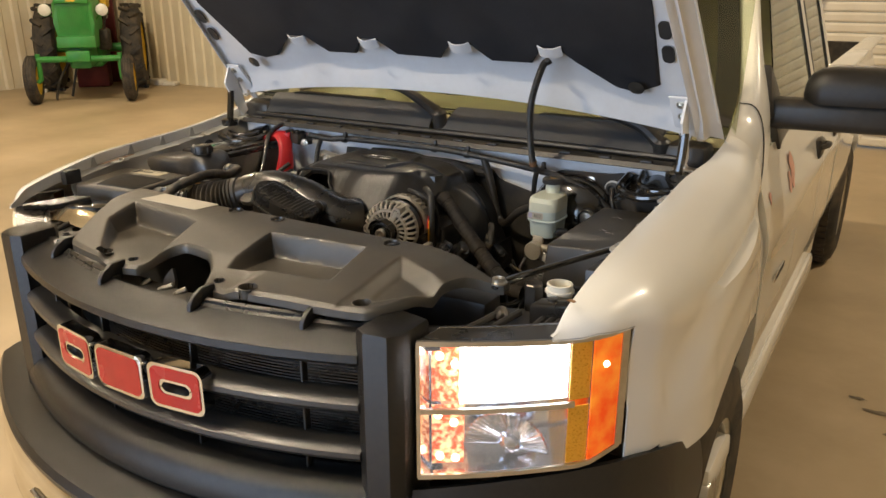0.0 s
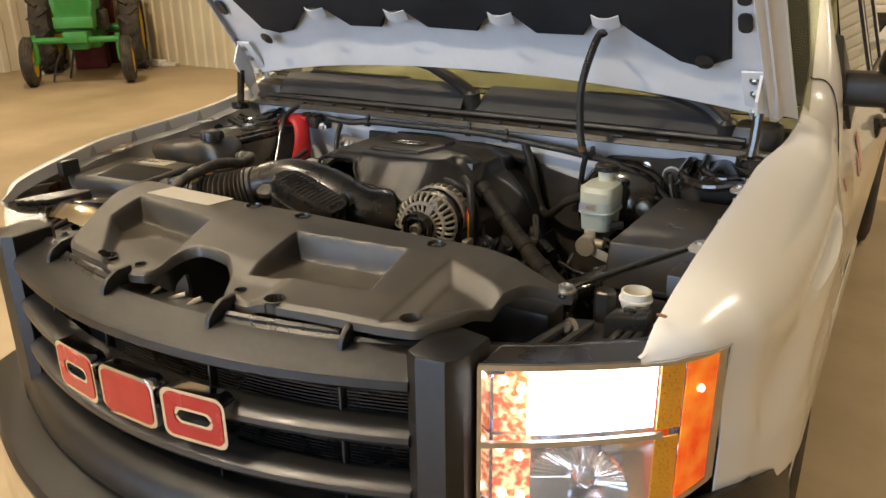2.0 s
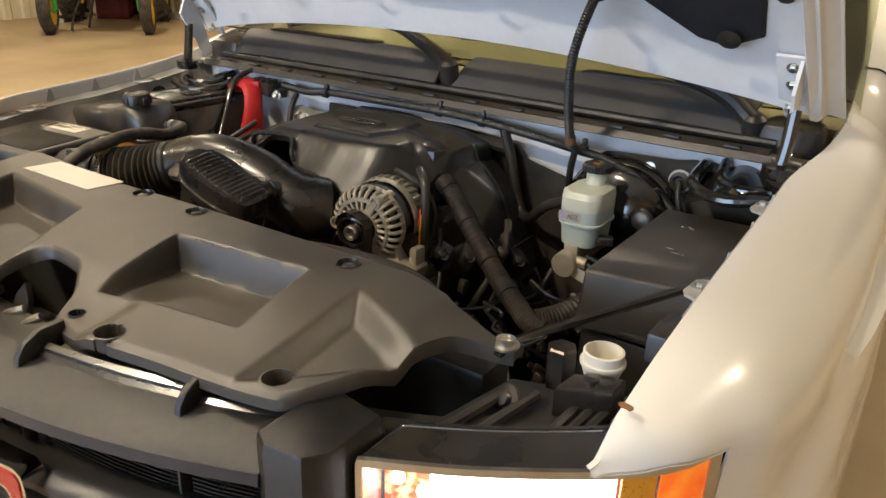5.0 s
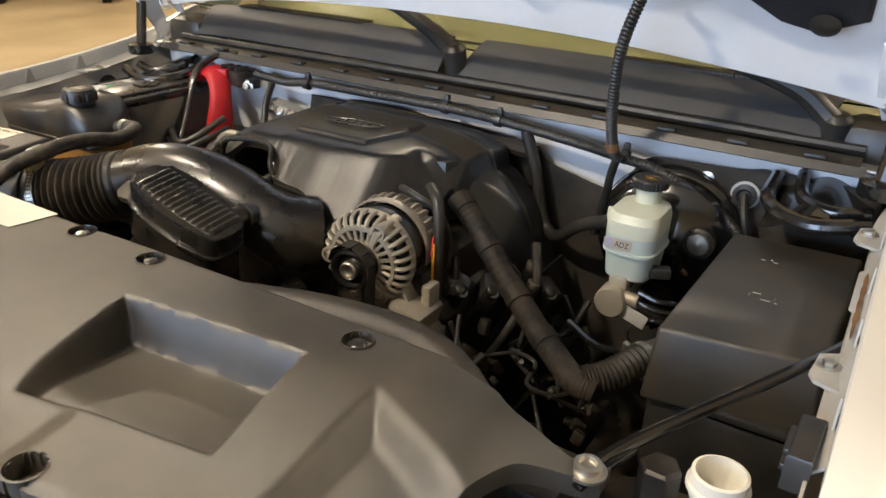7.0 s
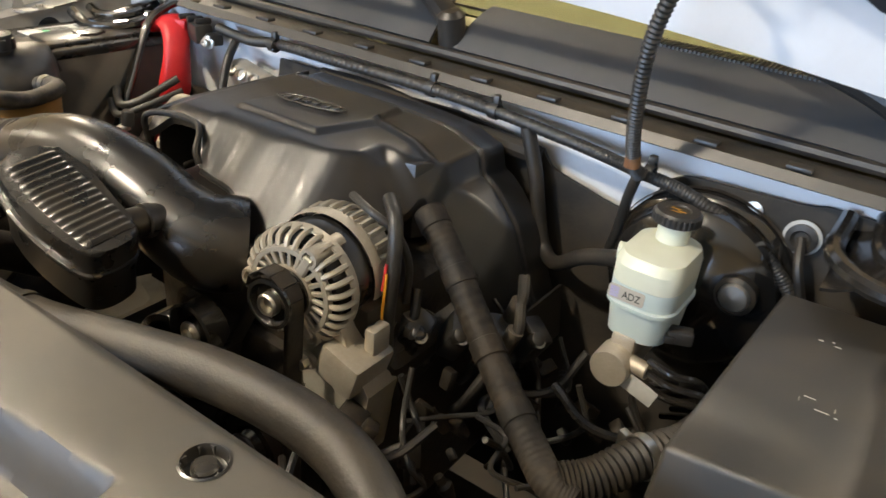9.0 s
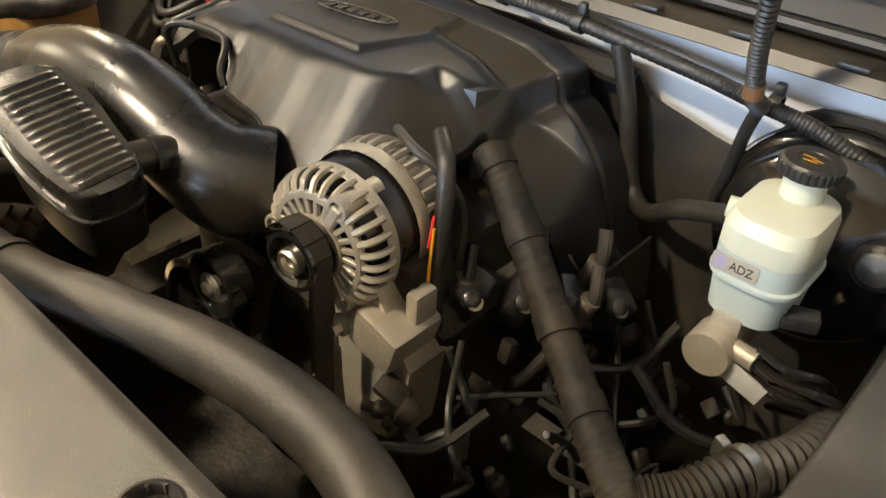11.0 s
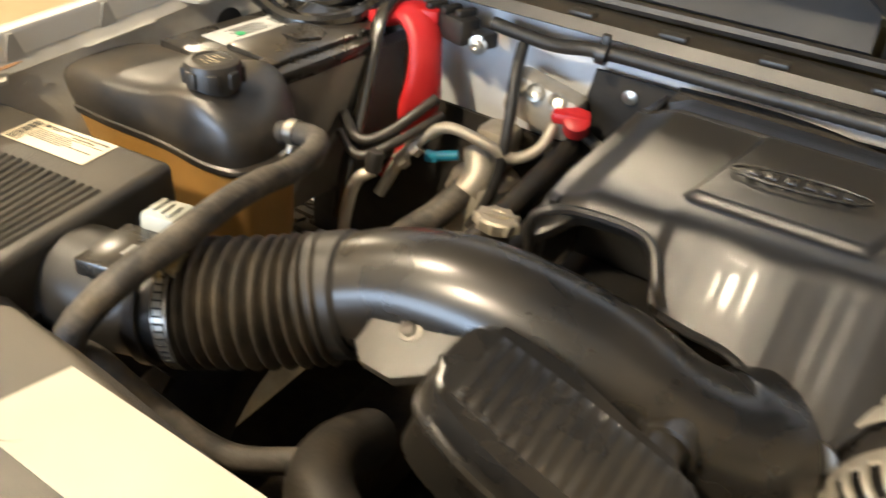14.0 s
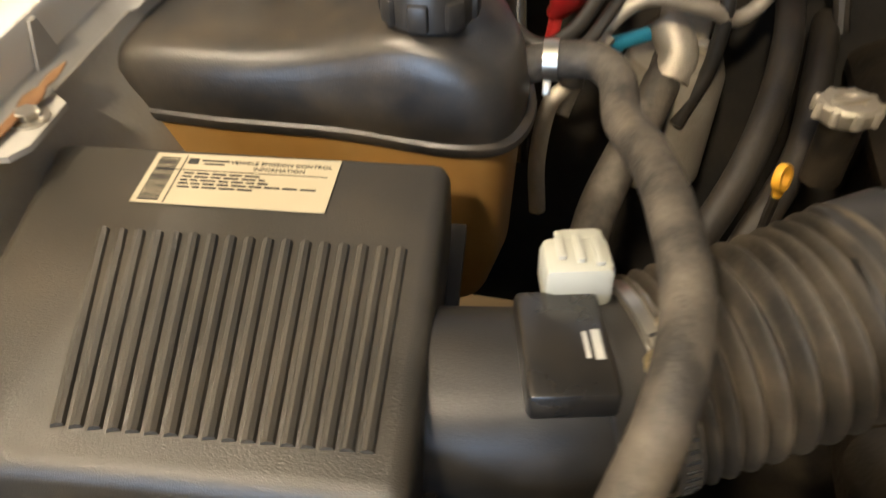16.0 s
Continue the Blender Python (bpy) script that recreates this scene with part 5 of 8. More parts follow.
for s in (-1, 1):
    lathe(bm, [(0.018, 0), (0.018, 0.004), (0.010, 0.005), (0.008, 0.012), (0, 0.013)], along((s * 0.625, 0.345, 1.085), (-0.3 * s, -0.9, 0.5)), 18)
    hexbolt(bm, (s * 0.508, 0.178, 1.092), (0, 0, 1), 0.008, 0.007)
    hexbolt(bm, (s * 0.545, 0.205, 1.082), (0, 0, 1), 0.008, 0.007)
    box(bm, (s * 0.53, 0.19, 1.078), (0.10, 0.08, 0.01), Matrix.Rotation(s * 0.5, 4, "Z"), bevel=0.003)
pieces("support_screw", bm, DARKST, rs)
bm = B()
tube(bm, [(-0.30, 0.13, 1.0), (-0.05, 0.15, 1.03), (0.02, 0.14, 1.02), (0.2, 0.15, 1.0)], 0.014, 8, 8)
box(bm, (-0.02, 0.17, 1.0), (0.16, 0.05, 0.09), bevel=0.01)
prism(bm, [(-0.03, 0), (0.03, 0), (0.02, 0.07), (0.008, 0.09), (-0.01, 0.07)], -0.004, 0.004, Matrix(((1, 0, 0, -0.05), (0, 0.3, 1, 0.13), (0, 1, -0.3, 1.02), (0, 0, 0, 1))))
part("bonnet_latch", bm, DARKST, rs, "greasy steel bonnet latch")
bm = B()
for x0, x1 in ((-0.075, -0.03), (-0.02, 0.01), (-0.11, -0.10)):
    tube(bm, [(x0, 0.115, 1.045), ((x0 + x1) / 2, 0.125, 1.07), (x1, 0.14, 1.08)], 0.006, 8, 5)
part("latch_spring", bm, STEEL, rs)

# ---------------- under the bonnet ----------------
# radiator cover
FRONT = [(-0.455, 0.385), (-0.445, 0.33), (-0.415, 0.265), (-0.375, 0.19), (-0.335, 0.13), (-0.30, 0.110), (-0.16, 0.092), (-0.095, 0.105), (-0.075, 0.185), (-0.05, 0.205), (0.01, 0.20), (0.06, 0.165), (0.11, 0.105), (0.17, 0.097), (0.3, 0.112), (0.46, 0.135), (0.51, 0.20), (0.56, 0.33), (0.62, 0.362)]
REAR = [(-0.455, 0.415), (-0.44, 0.425), (-0.40, 0.425), (-0.2, 0.413), (0.2, 0.420), (0.42, 0.420), (0.50, 0.398), (0.53, 0.382), (0.60, 0.372), (0.62, 0.385)]
PR = [(0.10, 0.175), (0.335, 0.205), (0.318, 0.338), (0.085, 0.318)]
PL = [(-0.175, 0.075), (-0.065, 0.09), (-0.125, 0.298), (-0.365, 0.325), (-0.345, 0.235)]
PT = [(0.405, 0.125), (0.575, 0.262), (0.41, 0.335)]


def cover_z(x, y):
    z = 1.134 + 0.033 * ss(0.09, 0.36, y) - 0.028 * ss(0.50, 0.62, abs(x))
    dR = inside(PR, x, y)
    z -= 0.050 * ss(-0.004, 0.014, dR) * (0.42 + 0.58 * ss(0.16, 0.33, y))
    dL = inside(PL, x, y)
    z -= 0.046 * ss(-0.004, 0.016, dL) * (0.30 + 0.70 * ss(0.12, 0.30, y))
    dT = inside(PT, x, y)
    z -= 0.022 * ss(-0.004, 0.03, dT)
    z -= 0.012 * ss(-0.10, -0.06, x) * ss(0.20, 0.16, x) * ss(0.21, 0.15, y)
    return z


cover = thing("radiator_cover", 0, 0.25, 1.07, "textured dark grey plastic radiator cover with moulded pockets", "engine bay cover")
bm = B()
HOLES = [(-0.213, 0.122, 0.017), (0.212, 0.116, 0.018), (-0.131, 0.130, 0.010), (0.120, 0.131, 0.010), (0.443, 0.160, 0.017)]
PINS = [(-0.100, 0.395, 0.0165), (0.035, 0.392, 0.0165), (0.349, 0.387, 0.0165), (-0.345, 0.365, 0.015)]


def cov(u, v):
    x = -0.455 + 1.075 * u
    y0, y1 = lerp_table(FRONT, x), lerp_table(REAR, x)
    y = y0 + (y1 - y0) * v
    return Vector((x, y, cover_z(x, y) - 0.006 * ss(0.03, 0.0, v) - 0.006 * ss(0.97, 1.0, v)))


sheet(bm, 310, 90, cov, 0.0, keep=lambda u, v: all(math.hypot(-0.455 + 1.075 * u - hx, cov(u, v).y - hy) > hr * 0.98 for hx, hy, hr in HOLES + PINS))
bmesh.ops.recalc_face_normals(bm, faces=bm.faces)
rim = [e for e in bm.edges if e.is_boundary]
ex = bmesh.ops.extrude_edge_only(bm, edges=rim)
bmesh.ops.translate(bm, verts=[g for g in ex["geom"] if isinstance(g, bmesh.types.BMVert)], vec=(0, 0, -0.014))
part("cover_shell", bm, COVERP, cover, angle=50)
for hx, hy, hr in HOLES:
    bm = B()
    z = cover_z(hx, hy)
    deep = 0.02 if hr > 0.012 else 0.03
    lathe(bm, [(hr * 1.14, 0.0008), (hr * 1.02, 0.0015), (hr * 0.97, -0.002), (hr * 0.92, -deep), (hr * 0.5, -deep - 0.001), (0, -deep - 0.001)], Matrix.Translation((hx, hy, z)), 28)
    rcs = part("recess", bm, COVERP if hr > 0.012 else INK, cover)
    if hr > 0.012:
        bm = B()
        hexbolt(bm, (hx, hy, z - deep), (0, 0, 1), 0.006, 0.006)
        part("recess_screw", bm, STEEL if hx > 0.4 else DARKST, rcs)
for hx, hy, hr in PINS:
    bm = B()
    z = cover_z(hx, hy)
    lathe(bm, [(hr * 1.12, 0.0006), (hr * 1.0, 0.0012), (hr * 0.95, -0.002), (hr * 0.88, -0.008), (0.010, -0.008), (0.0098, -0.004), (0.008, -0.002), (0, -0.0015)], Matrix.Translation((hx, hy, z)), 28)
    part("push_pin", bm, GLOSSP, cover, "black push-pin fastener")
bm = B()
M4 = Matrix.Translation((-0.272, 0.372, 0))
sheet(bm, 12, 6, lambda u, v: Vector((-0.372 + 0.19 * u + 0.012 * v, 0.348 + 0.062 * v, cover_z(-0.372 + 0.19 * u + 0.012 * v, 0.348 + 0.062 * v) + 0.0012)), 0.001)
part("sticker", bm, LABEL, cover, "blank faded white sticker")
bm = B()
lathe(bm, [(0.017, 0), (0.017, 0.003), (0.012, 0.004), (0.012, 0.010), (0.008, 0.011), (0.007, 0.007), (0, 0.007)], Matrix.Translation((0.605, 0.368, 1.138)), 20)
part("washer_bolt", bm, STEEL, cover, "bright washer-head bolt")

# thin brace rod from the cover bolt to the fender
bm = B()
tube(bm, [(0.600, 0.355, 1.135), (0.622, 0.425, 1.137), (0.71, 0.58, 1.15), (0.765, 0.68, 1.158)], 0.0065, 10, 6)
box(bm, (0.612, 0.39, 1.133), (0.016, 0.08, 0.006), Matrix.Rotation(-0.3, 4, "Z"), bevel=0.002)
tagged(part("brace_rod", bm, BLKENAM), "thin black brace rod from the radiator cover to the fender", "brace")

# washer filler and hex cap
wf = thing("washer_filler", 0.70, 0.437, 0.95, "open white plastic washer filler neck", "filler neck")
bm = B()
lathe(bm, [(0.016, -0.13), (0.018, -0.03), (0.024, -0.012), (0.0245, -0.006), (0.0275, -0.005), (0.0275, -0.001), (0.0245, 0.0), (0.0245, 0.011), (0.0215, 0.012), (0.020, -0.01), (0.015, -0.03), (0, -0.031)], Matrix.Translation((0.700, 0.437, 1.122)), 32)
part("neck", bm, WHITEP, wf)
bm = B()
lathe(bm, [(0.019, -0.1), (0.019, 0.014), (0.016, 0.017), (0, 0.018)], Matrix.Translation((0.652, 0.425, 1.112)), 6)
tagged(part("hex_cap", bm, DARKST), "dull grey hexagonal cap on the radiator support", "cap")
bm = B()
prism(bm, [(0.675, 0.36), (0.735, 0.385), (0.735, 0.425), (0.68, 0.40)], 1.075, 1.115, bevel=0.006)
lathe(bm, [(0.010, 0), (0.010, 0.005), (0, 0.006)], Matrix.Translation((0.705, 0.393, 1.115)), 16)
tagged(part("lamp_bracket", bm, GLOSSP), "black plastic headlamp bracket with one screw", "bracket")
bm = B()
prism(bm, [(0.744, 0.45), (0.765, 0.45), (0.767, 0.52), (0.746, 0.52)], 1.13, 1.166, bevel=0.004)
for z in (1.140, 1.156):
    box(bm, (0.746, 0.485, z), (0.012, 0.04, 0.008), bevel=0.002, mi=0)
tagged(part("flange_clip", bm, PLASTIC), "black plastic clip on the fender flange", "clip", "flange clips")
bm = B()
prism(bm, [(-0.772, 0.40), (-0.751, 0.40), (-0.757, 0.45), (-0.778, 0.45)], 1.14, 1.178, bevel=0.004)
tagged(part("flange_clip", bm, PLASTIC), "black plastic clip on the fender flange", "clip", "flange clips")

# fuse box
fb = thing("fuse_box", 0.665, 0.82, 0.98, "large black plastic fuse box with a plain lid", "fuse box")
bm = B()
cs = [(0.574, 0.660), (0.752, 0.684), (0.758, 0.985), (0.588, 0.975)]
lo = [bm.verts.new((x * 1.0 - 0.006 * (1 if x < 0.6 else -1), y + (-0.012 if y < 0.7 else 0.01), 1.03)) for x, y in cs]
hi = [bm.verts.new((x, y, 1.126 + (0.010 if y > 0.8 else 0))) for x, y in cs]
bm.faces.new(hi)
bm.faces.new(lo[::-1])
for i in range(4):
    bm.faces.new((lo[i], lo[(i + 1) % 4], hi[(i + 1) % 4], hi[i]))
bmesh.ops.bevel(bm, geom=list(bm.edges), offset=0.006, segments=3, profile=0.5, affect="EDGES")
# paler cover plastic puts the lid's warm tan reflection into its colour
lid = part("lid", bm, COVERP, fb)
bm = B()
box(bm, (0.668, 0.825, 0.97), (0.19, 0.32, 0.11), bevel=0.01)
box(bm, (0.672, 0.825, 1.036), (0.205, 0.335, 0.012), bevel=0.004)
part("base", bm, PLASTIC, fb)
bm = B()
ml = Matrix.Translation((0.655, 0.80, 1.1325)) @ Matrix.Rotation(0.05, 4, "Z") @ Matrix.Rotation(radians(1.8), 4, "X")
bars(bm, [(-0.008, 0.10, 0.005, 0.0007), (0.008, 0.098, 0.006, 0.0007), (0.003, 0.104, 0.003, 0.0007), (0.0, 0.0, 0.010, 0.0006), (0.012, -0.014, 0.012, 0.0006), (-0.008, -0.007, 0.0006, 0.006), (0.024, -0.016, 0.003, 0.0006), (0.022, -0.006, 0.0006, 0.005)], ml, 0.0008)
part("moulded_mark", bm, LABEL, lid, "fine pale moulded marks")

# brake booster, master cylinder and reservoir
bb = thing("brake_booster", 0.462, 1.085, 0.93, "round black brake booster on the firewall", "brake booster")
bm = B()
BC = Vector((0.470, 1.085, 1.06))
lathe(bm, [(0.118, 0.0), (0.122, 0.008), (0.118, 0.014), (0.112, 0.018), (0.108, 0.045), (0.092, 0.060), (0.062, 0.066), (0.05, 0.074), (0, 0.075)], along(BC, (0, -1, 0)), 48)
part("drum", bm, BLKENAM, bb)
bm = B()
lathe(bm, [(0.124, 0.004), (0.126, 0.008), (0.124, 0.012)], along(BC, (0, -1, 0)), 48)
part("drum_seam", bm, DARKST, bb)
bm = B()
lathe(bm, [(0.0, 0.006), (0.016, 0.004), (0.019, 0.0), (0.019, -0.02)], along((0.533, 1.008, 1.088), (0, -1, 0)), 28)
part("stud_cap", bm, STEEL, bb, "bright round stud cap")
bm = B()
lathe(bm, [(0.024, -0.03), (0.025, 0.0), (0.020, 0.004), (0.019, 0.0)], along((0.533, 1.010, 1.088), (0, -1, 0)), 28)
part("stud_ring", bm, RUBBER, bb)
mc = thing("master_cylinder", 0.455, 0.92, 1.0, "dusty cast brake master cylinder with a milky fluid reservoir", "brake cylinder")
bm = B()
tube(bm, [(0.455, 1.03, 1.035), (0.452, 0.86, 1.028)], 0.021, 18, 4)
lathe(bm, [(0.0, 0.004), (0.022, 0.003), (0.0235, 0.0), (0.0235, -0.03)], along((0.452, 0.858, 1.028), (0, -1, 0)), 24)
tube(bm, [(0.47, 0.875, 1.035), (0.492, 0.872, 1.035)], 0.010, 12, 2)
box(bm, (0.455, 0.90, 1.05), (0.03, 0.05, 0.03), bevel=0.006)
part("cylinder", bm, ALU, mc)
bm = B()
box(bm, (0.488, 0.866, 1.012), (0.042, 0.004, 0.022), Matrix.Rotation(0.3, 4, "Y"), bevel=0.001)
part("tag", bm, GREYLAB, mc, "small dirty metal tag")


def rbox(bm, levels, cx, cy, n=6, close=True):
    """A hollow-looking moulded body: levels of (z, width, depth, corner, dx, dy)."""
    rings = []
    for z, w, d, r, dx, dy in levels:
        rings.append([bm.verts.new((cx + dx + x, cy + dy + y, z)) for x, y in rounded(w, d, r, n)])
    for a, b in zip(rings, rings[1:]):
        k = len(a)
        for i in range(k):
            bm.faces.new((a[i], a[(i + 1) % k], b[(i + 1) % k], b[i]))
    if close:
        bm.faces.new(rings[0][::-1])
        bm.faces.new(rings[-1])


RX, RY = 0.460, 0.925
bm = B()
rbox(bm, [(1.056, 0.056, 0.075, 0.02, 0, 0), (1.060, 0.068, 0.092, 0.024, 0, 0), (1.098, 0.074, 0.100, 0.026, 0, 0), (1.1, 0.082, 0.108, 0.028, 0, 0), (1.104, 0.082, 0.108, 0.028, 0, 0), (1.1055, 0.077, 0.102, 0.026, 0, 0), (1.128, 0.078, 0.103, 0.026, 0, 0)], RX, RY)
res = part("reservoir", bm, FLUID, mc, "milky reservoir filled with fluid")
bm = B()
rbox(bm, [(1.1283, 0.078, 0.103, 0.026, 0, 0), (1.150, 0.078, 0.103, 0.026, 0, 0), (1.160, 0.072, 0.094, 0.026, 0, 0.003), (1.164, 0.056, 0.07, 0.024, 0, 0.010), (1.165, 0.044, 0.046, 0.02, 0, 0.016)], RX, RY)
lathe(bm, [(0.0185, 0.0), (0.0185, 0.032)], Matrix.Translation((RX + 0.002, RY + 0.02, 1.162)), 24)
tube(bm, [(RX - 0.03, RY, 1.142), (RX - 0.048, RY - 0.004, 1.142)], 0.010, 14, 2)
part("reservoir_top", bm, RESP, res, "yellowed upper reservoir and neck")
bm = B()
CP = Matrix.Translation((RX + 0.002, RY + 0.02, 1.188))
ribs = B()
for k in range(28):
    a = 2 * math.pi * k / 28
    box(ribs, (0, 0, 0), (0.004, 0.004, 0.011), CP @ Matrix.Rotation(a, 4, "Z") @ Matrix.Translation((0.0255, 0, 0.0055)), bevel=0.001, seg=1)
lathe(bm, [(0.0, 0.0), (0.0262, 0.0), (0.0262, 0.011), (0.024, 0.0135), (0.014, 0.0135), (0.013, 0.012), (0, 0.012)], CP, 28)
cap = part("reservoir_cap", bm, PLASTIC, res, "black ribbed filler cap")
cap.parent = mc
pieces("cap_rib", ribs, PLASTIC, cap)
bm = B()
bars(bm, [(-0.004, 0.003, 0.012, 0.001), (0.004, -0.001, 0.010, 0.001), (-0.001, -0.005, 0.012, 0.001)], CP @ Matrix.Translation((0, 0, 0.0125)))
part("cap_print", bm, YEL, res)
LM = Matrix.Translation((RX - 0.012, RY - 0.0519, 1.117)) @ Matrix(((1, 0, 0, 0), (0, 0, -1, 0), (0, 1, 0, 0), (0, 0, 0, 1)))
bm = B()
prism(bm, rounded(0.042, 0.017, 0.003, 4), -0.001, 0.0006, LM)
part("label", bm, LABEL, res, "small white label")
bm = B()
bars(bm, [(-0.0135, 0.0058 - 0.0019 * k, 0.010, 0.0011) for k in range(7)], LM @ Matrix.Translation((0, 0, 0.0006)))
part("label_print", bm, BLUEINK, res)
text_on("label_letters", "ADZ", 0.0125, LM @ Matrix.Translation((0.0062, -0.0006, 0.0008)), INK, res, 0.021)
bm = B()
box(bm, (0.508, 0.905, 1.075), (0.028, 0.02, 0.016), Matrix.Rotation(0.4, 4, "Z"), bevel=0.003)
box(bm, (0.50, 0.895, 1.073), (0.012, 0.012, 0.01), Matrix.Rotation(0.4, 4, "Z"), bevel=0.002)
part("level_plug", bm, PLASTIC, mc)
bm = B()
for z, x1 in ((1.035, 0.56), (1.05, 0.545), (1.018, 0.55)):
    tube(bm, [(0.49, 0.872, z), (0.52, 0.87, z - 0.005), (x1, 0.885, z - 0.01), (x1 + 0.004, 0.91, z - 0.04), (x1 - 0.05, 0.96, z - 0.1)], 0.0045, 8, 6)
tube(bm, [(0.40, 0.84, 0.985), (0.47, 0.80, 0.985), (0.545, 0.83, 0.99), (0.56, 0.88, 1.0)], 0.006, 8, 6)
part("brake_line", bm, BLKENAM, mc)

# hoses, looms and wires
HG = "engine bay hoses"


def hose(name, pts, r, material, label, category="hose", seg=14, rings=0, group=HG, amp=0.09):
    bm = B()
    if rings:
        tube(bm, pts, lambda t: r * (1 + amp * math.cos(2 * math.pi * rings * t)), seg, max(8, int(rings * 6 / max(1, len(pts) - 1))))
    else:
        tube(bm, pts, r, seg, 10)
    return tagged(part(name, bm, material), label, category, group)


def clamp(ob, p, d, r, w=0.011, screw=True, material=None):
    bm = B()
    lathe(bm, [(r, -w / 2), (r + 0.0018, -w / 2), (r + 0.0018, w / 2), (r, w / 2)], along(p, d), 28)
    if screw:
        m = along(p, d)
        box(bm, (0, 0, 0), (0.012, 0.022, w * 0.9), m @ Matrix.Translation((r + 0.006, 0, 0)), bevel=0.002)
    o = part("clamp", bm, material or STEEL, ob, "steel hose clamp")
    return o


h = hose("radiator_hose", [(-0.27, 0.60, 0.99), (-0.26, 0.545, 1.03), (-0.235, 0.495, 1.058), (-0.18, 0.463, 1.066), (-0.10, 0.453, 1.070), (0.0, 0.462, 1.077), (0.10, 0.487, 1.084), (0.20, 0.512, 1.088), (0.30, 0.522, 1.088), (0.38, 0.510, 1.082), (0.44, 0.482, 1.05), (0.46, 0.45, 0.98)], 0.0255, RUBBER, "thick dusty black radiator hose behind the radiator cover", seg=20)
clamp(h, (-0.03, 0.458, 1.075), (1, 0.12, 0.06), 0.0258, 0.012, False, RUBBER)
h = hose("engine_harness", [(0.188, 0.855, 1.135), (0.235, 0.835, 1.105), (0.30, 0.805, 1.055), (0.37, 0.765, 1.015), (0.43, 0.725, 0.995), (0.47, 0.700, 0.985), (0.50, 0.70, 0.98)], 0.0185, HARNESS, "thick taped wiring harness running down beside the engine", "wiring harness", 16, 42, HG, 0.02)
for p, d in (((0.200, 0.850, 1.128), (0.6, -0.25, -0.4)), ((0.262, 0.823, 1.084), (0.6, -0.28, -0.45)), ((0.335, 0.785, 1.034), (0.6, -0.35, -0.35)), ((0.402, 0.744, 1.004), (0.6, -0.4, -0.2))):
    bm = B()
    lathe(bm, [(0.0186, -0.012), (0.0200, -0.011), (0.0202, 0.011), (0.0186, 0.012)], along(p, d), 20)
    part("tape_band", bm, HARNESS, h)
h2 = hose("lower_hose", [(0.48, 0.705, 0.985), (0.505, 0.73, 0.99), (0.53, 0.775, 1.0), (0.56, 0.83, 1.0), (0.57, 0.90, 0.99)], 0.021, RUBBER, "ribbed black hose with a steel clamp", "hose", 16, 26)
clamp(h2, (0.532, 0.78, 1.0), (0.4, 0.85, 0), 0.0225)
h = hose("firewall_loom", [(-0.44, 1.062, 1.205), (-0.36, 1.06, 1.200), (-0.29, 1.06, 1.208), (-0.15, 1.052, 1.212), (0.04, 1.050, 1.214), (0.15, 1.052, 1.209), (0.30, 1.052, 1.196), (0.37, 1.045, 1.190), (0.44, 1.05, 1.178), (0.52, 1.055, 1.145), (0.58, 1.055, 1.10), (0.62, 1.05, 1.03)], 0.0085, LOOM, "black corrugated wiring loom clipped along the firewall", "wiring loom", 12, 190, HG, 0.05)
for x, z in ((-0.29, 1.208), (0.04, 1.214), (0.15, 1.209), (0.385, 1.189)):
    bm = B()
    lathe(bm, [(0.0105, -0.006), (0.012, -0.006), (0.012, 0.006), (0.0105, 0.006)], along((x, 1.052, z), (1, 0, -0.05)), 14)
    box(bm, (x, 1.056, z + 0.014), (0.011, 0.012, 0.018), bevel=0.003)
    part("loom_clip", bm, PLASTIC, h)
hose("bonnet_lamp_loom", [tuple(hood_pt(0.437, 0.165, -0.02)), (0.425, 0.93, 1.475), (0.392, 0.945, 1.38), (0.378, 0.98, 1.28), (0.378, 1.005, 1.215), (0.383, 1.02, 1.195)], 0.0085, LOOM, "corrugated loom hanging from the raised bonnet", "wiring loom", 12, 90)
hose("loom_branch", [(0.383, 1.02, 1.2), (0.372, 1.03, 1.16), (0.36, 1.05, 1.10), (0.345, 1.06, 1.04)], 0.007, LOOM, "taped wires running down the firewall", "wiring loom")
bm = B()
lathe(bm, [(0.0092, -0.008), (0.0097, -0.008), (0.0097, 0.008), (0.0092, 0.008)], along((0.3775, 1.003, 1.218), (0, 0.1, -1)), 14)
tagged(part("loom_tape_band", bm, RUSTY), "orange-brown tape band on the loom end", "tape")
hose("heater_hose", [(0.410, 0.945, 1.119), (0.350, 0.975, 1.085), (0.295, 1.02, 1.035), (0.262, 1.045, 1.035), (0.246, 1.05, 1.068), (0.228, 1.05, 1.14), (0.205, 1.052, 1.20)], 0.0105, RUBBER, "black vacuum hose to the brake booster")
for k, (x, y, r) in enumerate(((0.30, 0.92, 0.008), (0.25, 0.88, 0.006), (0.33, 0.86, 0.007), (0.22, 0.80, 0.006))):
    rr = random.Random(k)
    hose("coil_wire", [(x, y, 1.06), (x + 0.01, y - 0.02, 1.03), (x - 0.01, y - 0.03, 0.98), (x - 0.03, y - 0.05, 0.93), (x - 0.06, y - 0.03, 0.88)], r, RUBBER, "spark plug wire with a thick boot", "wire", 10, 0, "spark plug wires")
    bm = B()
    tube(bm, [(x + 0.008, y - 0.02, 1.035), (x - 0.008, y - 0.03, 0.985)], lambda t: 0.011 - 0.003 * t, 12, 3)
    tagged(part("plug_boot", bm, DUSTRUB), "dusty grey rubber plug boot on the engine side", "plug boot", "plug boots")
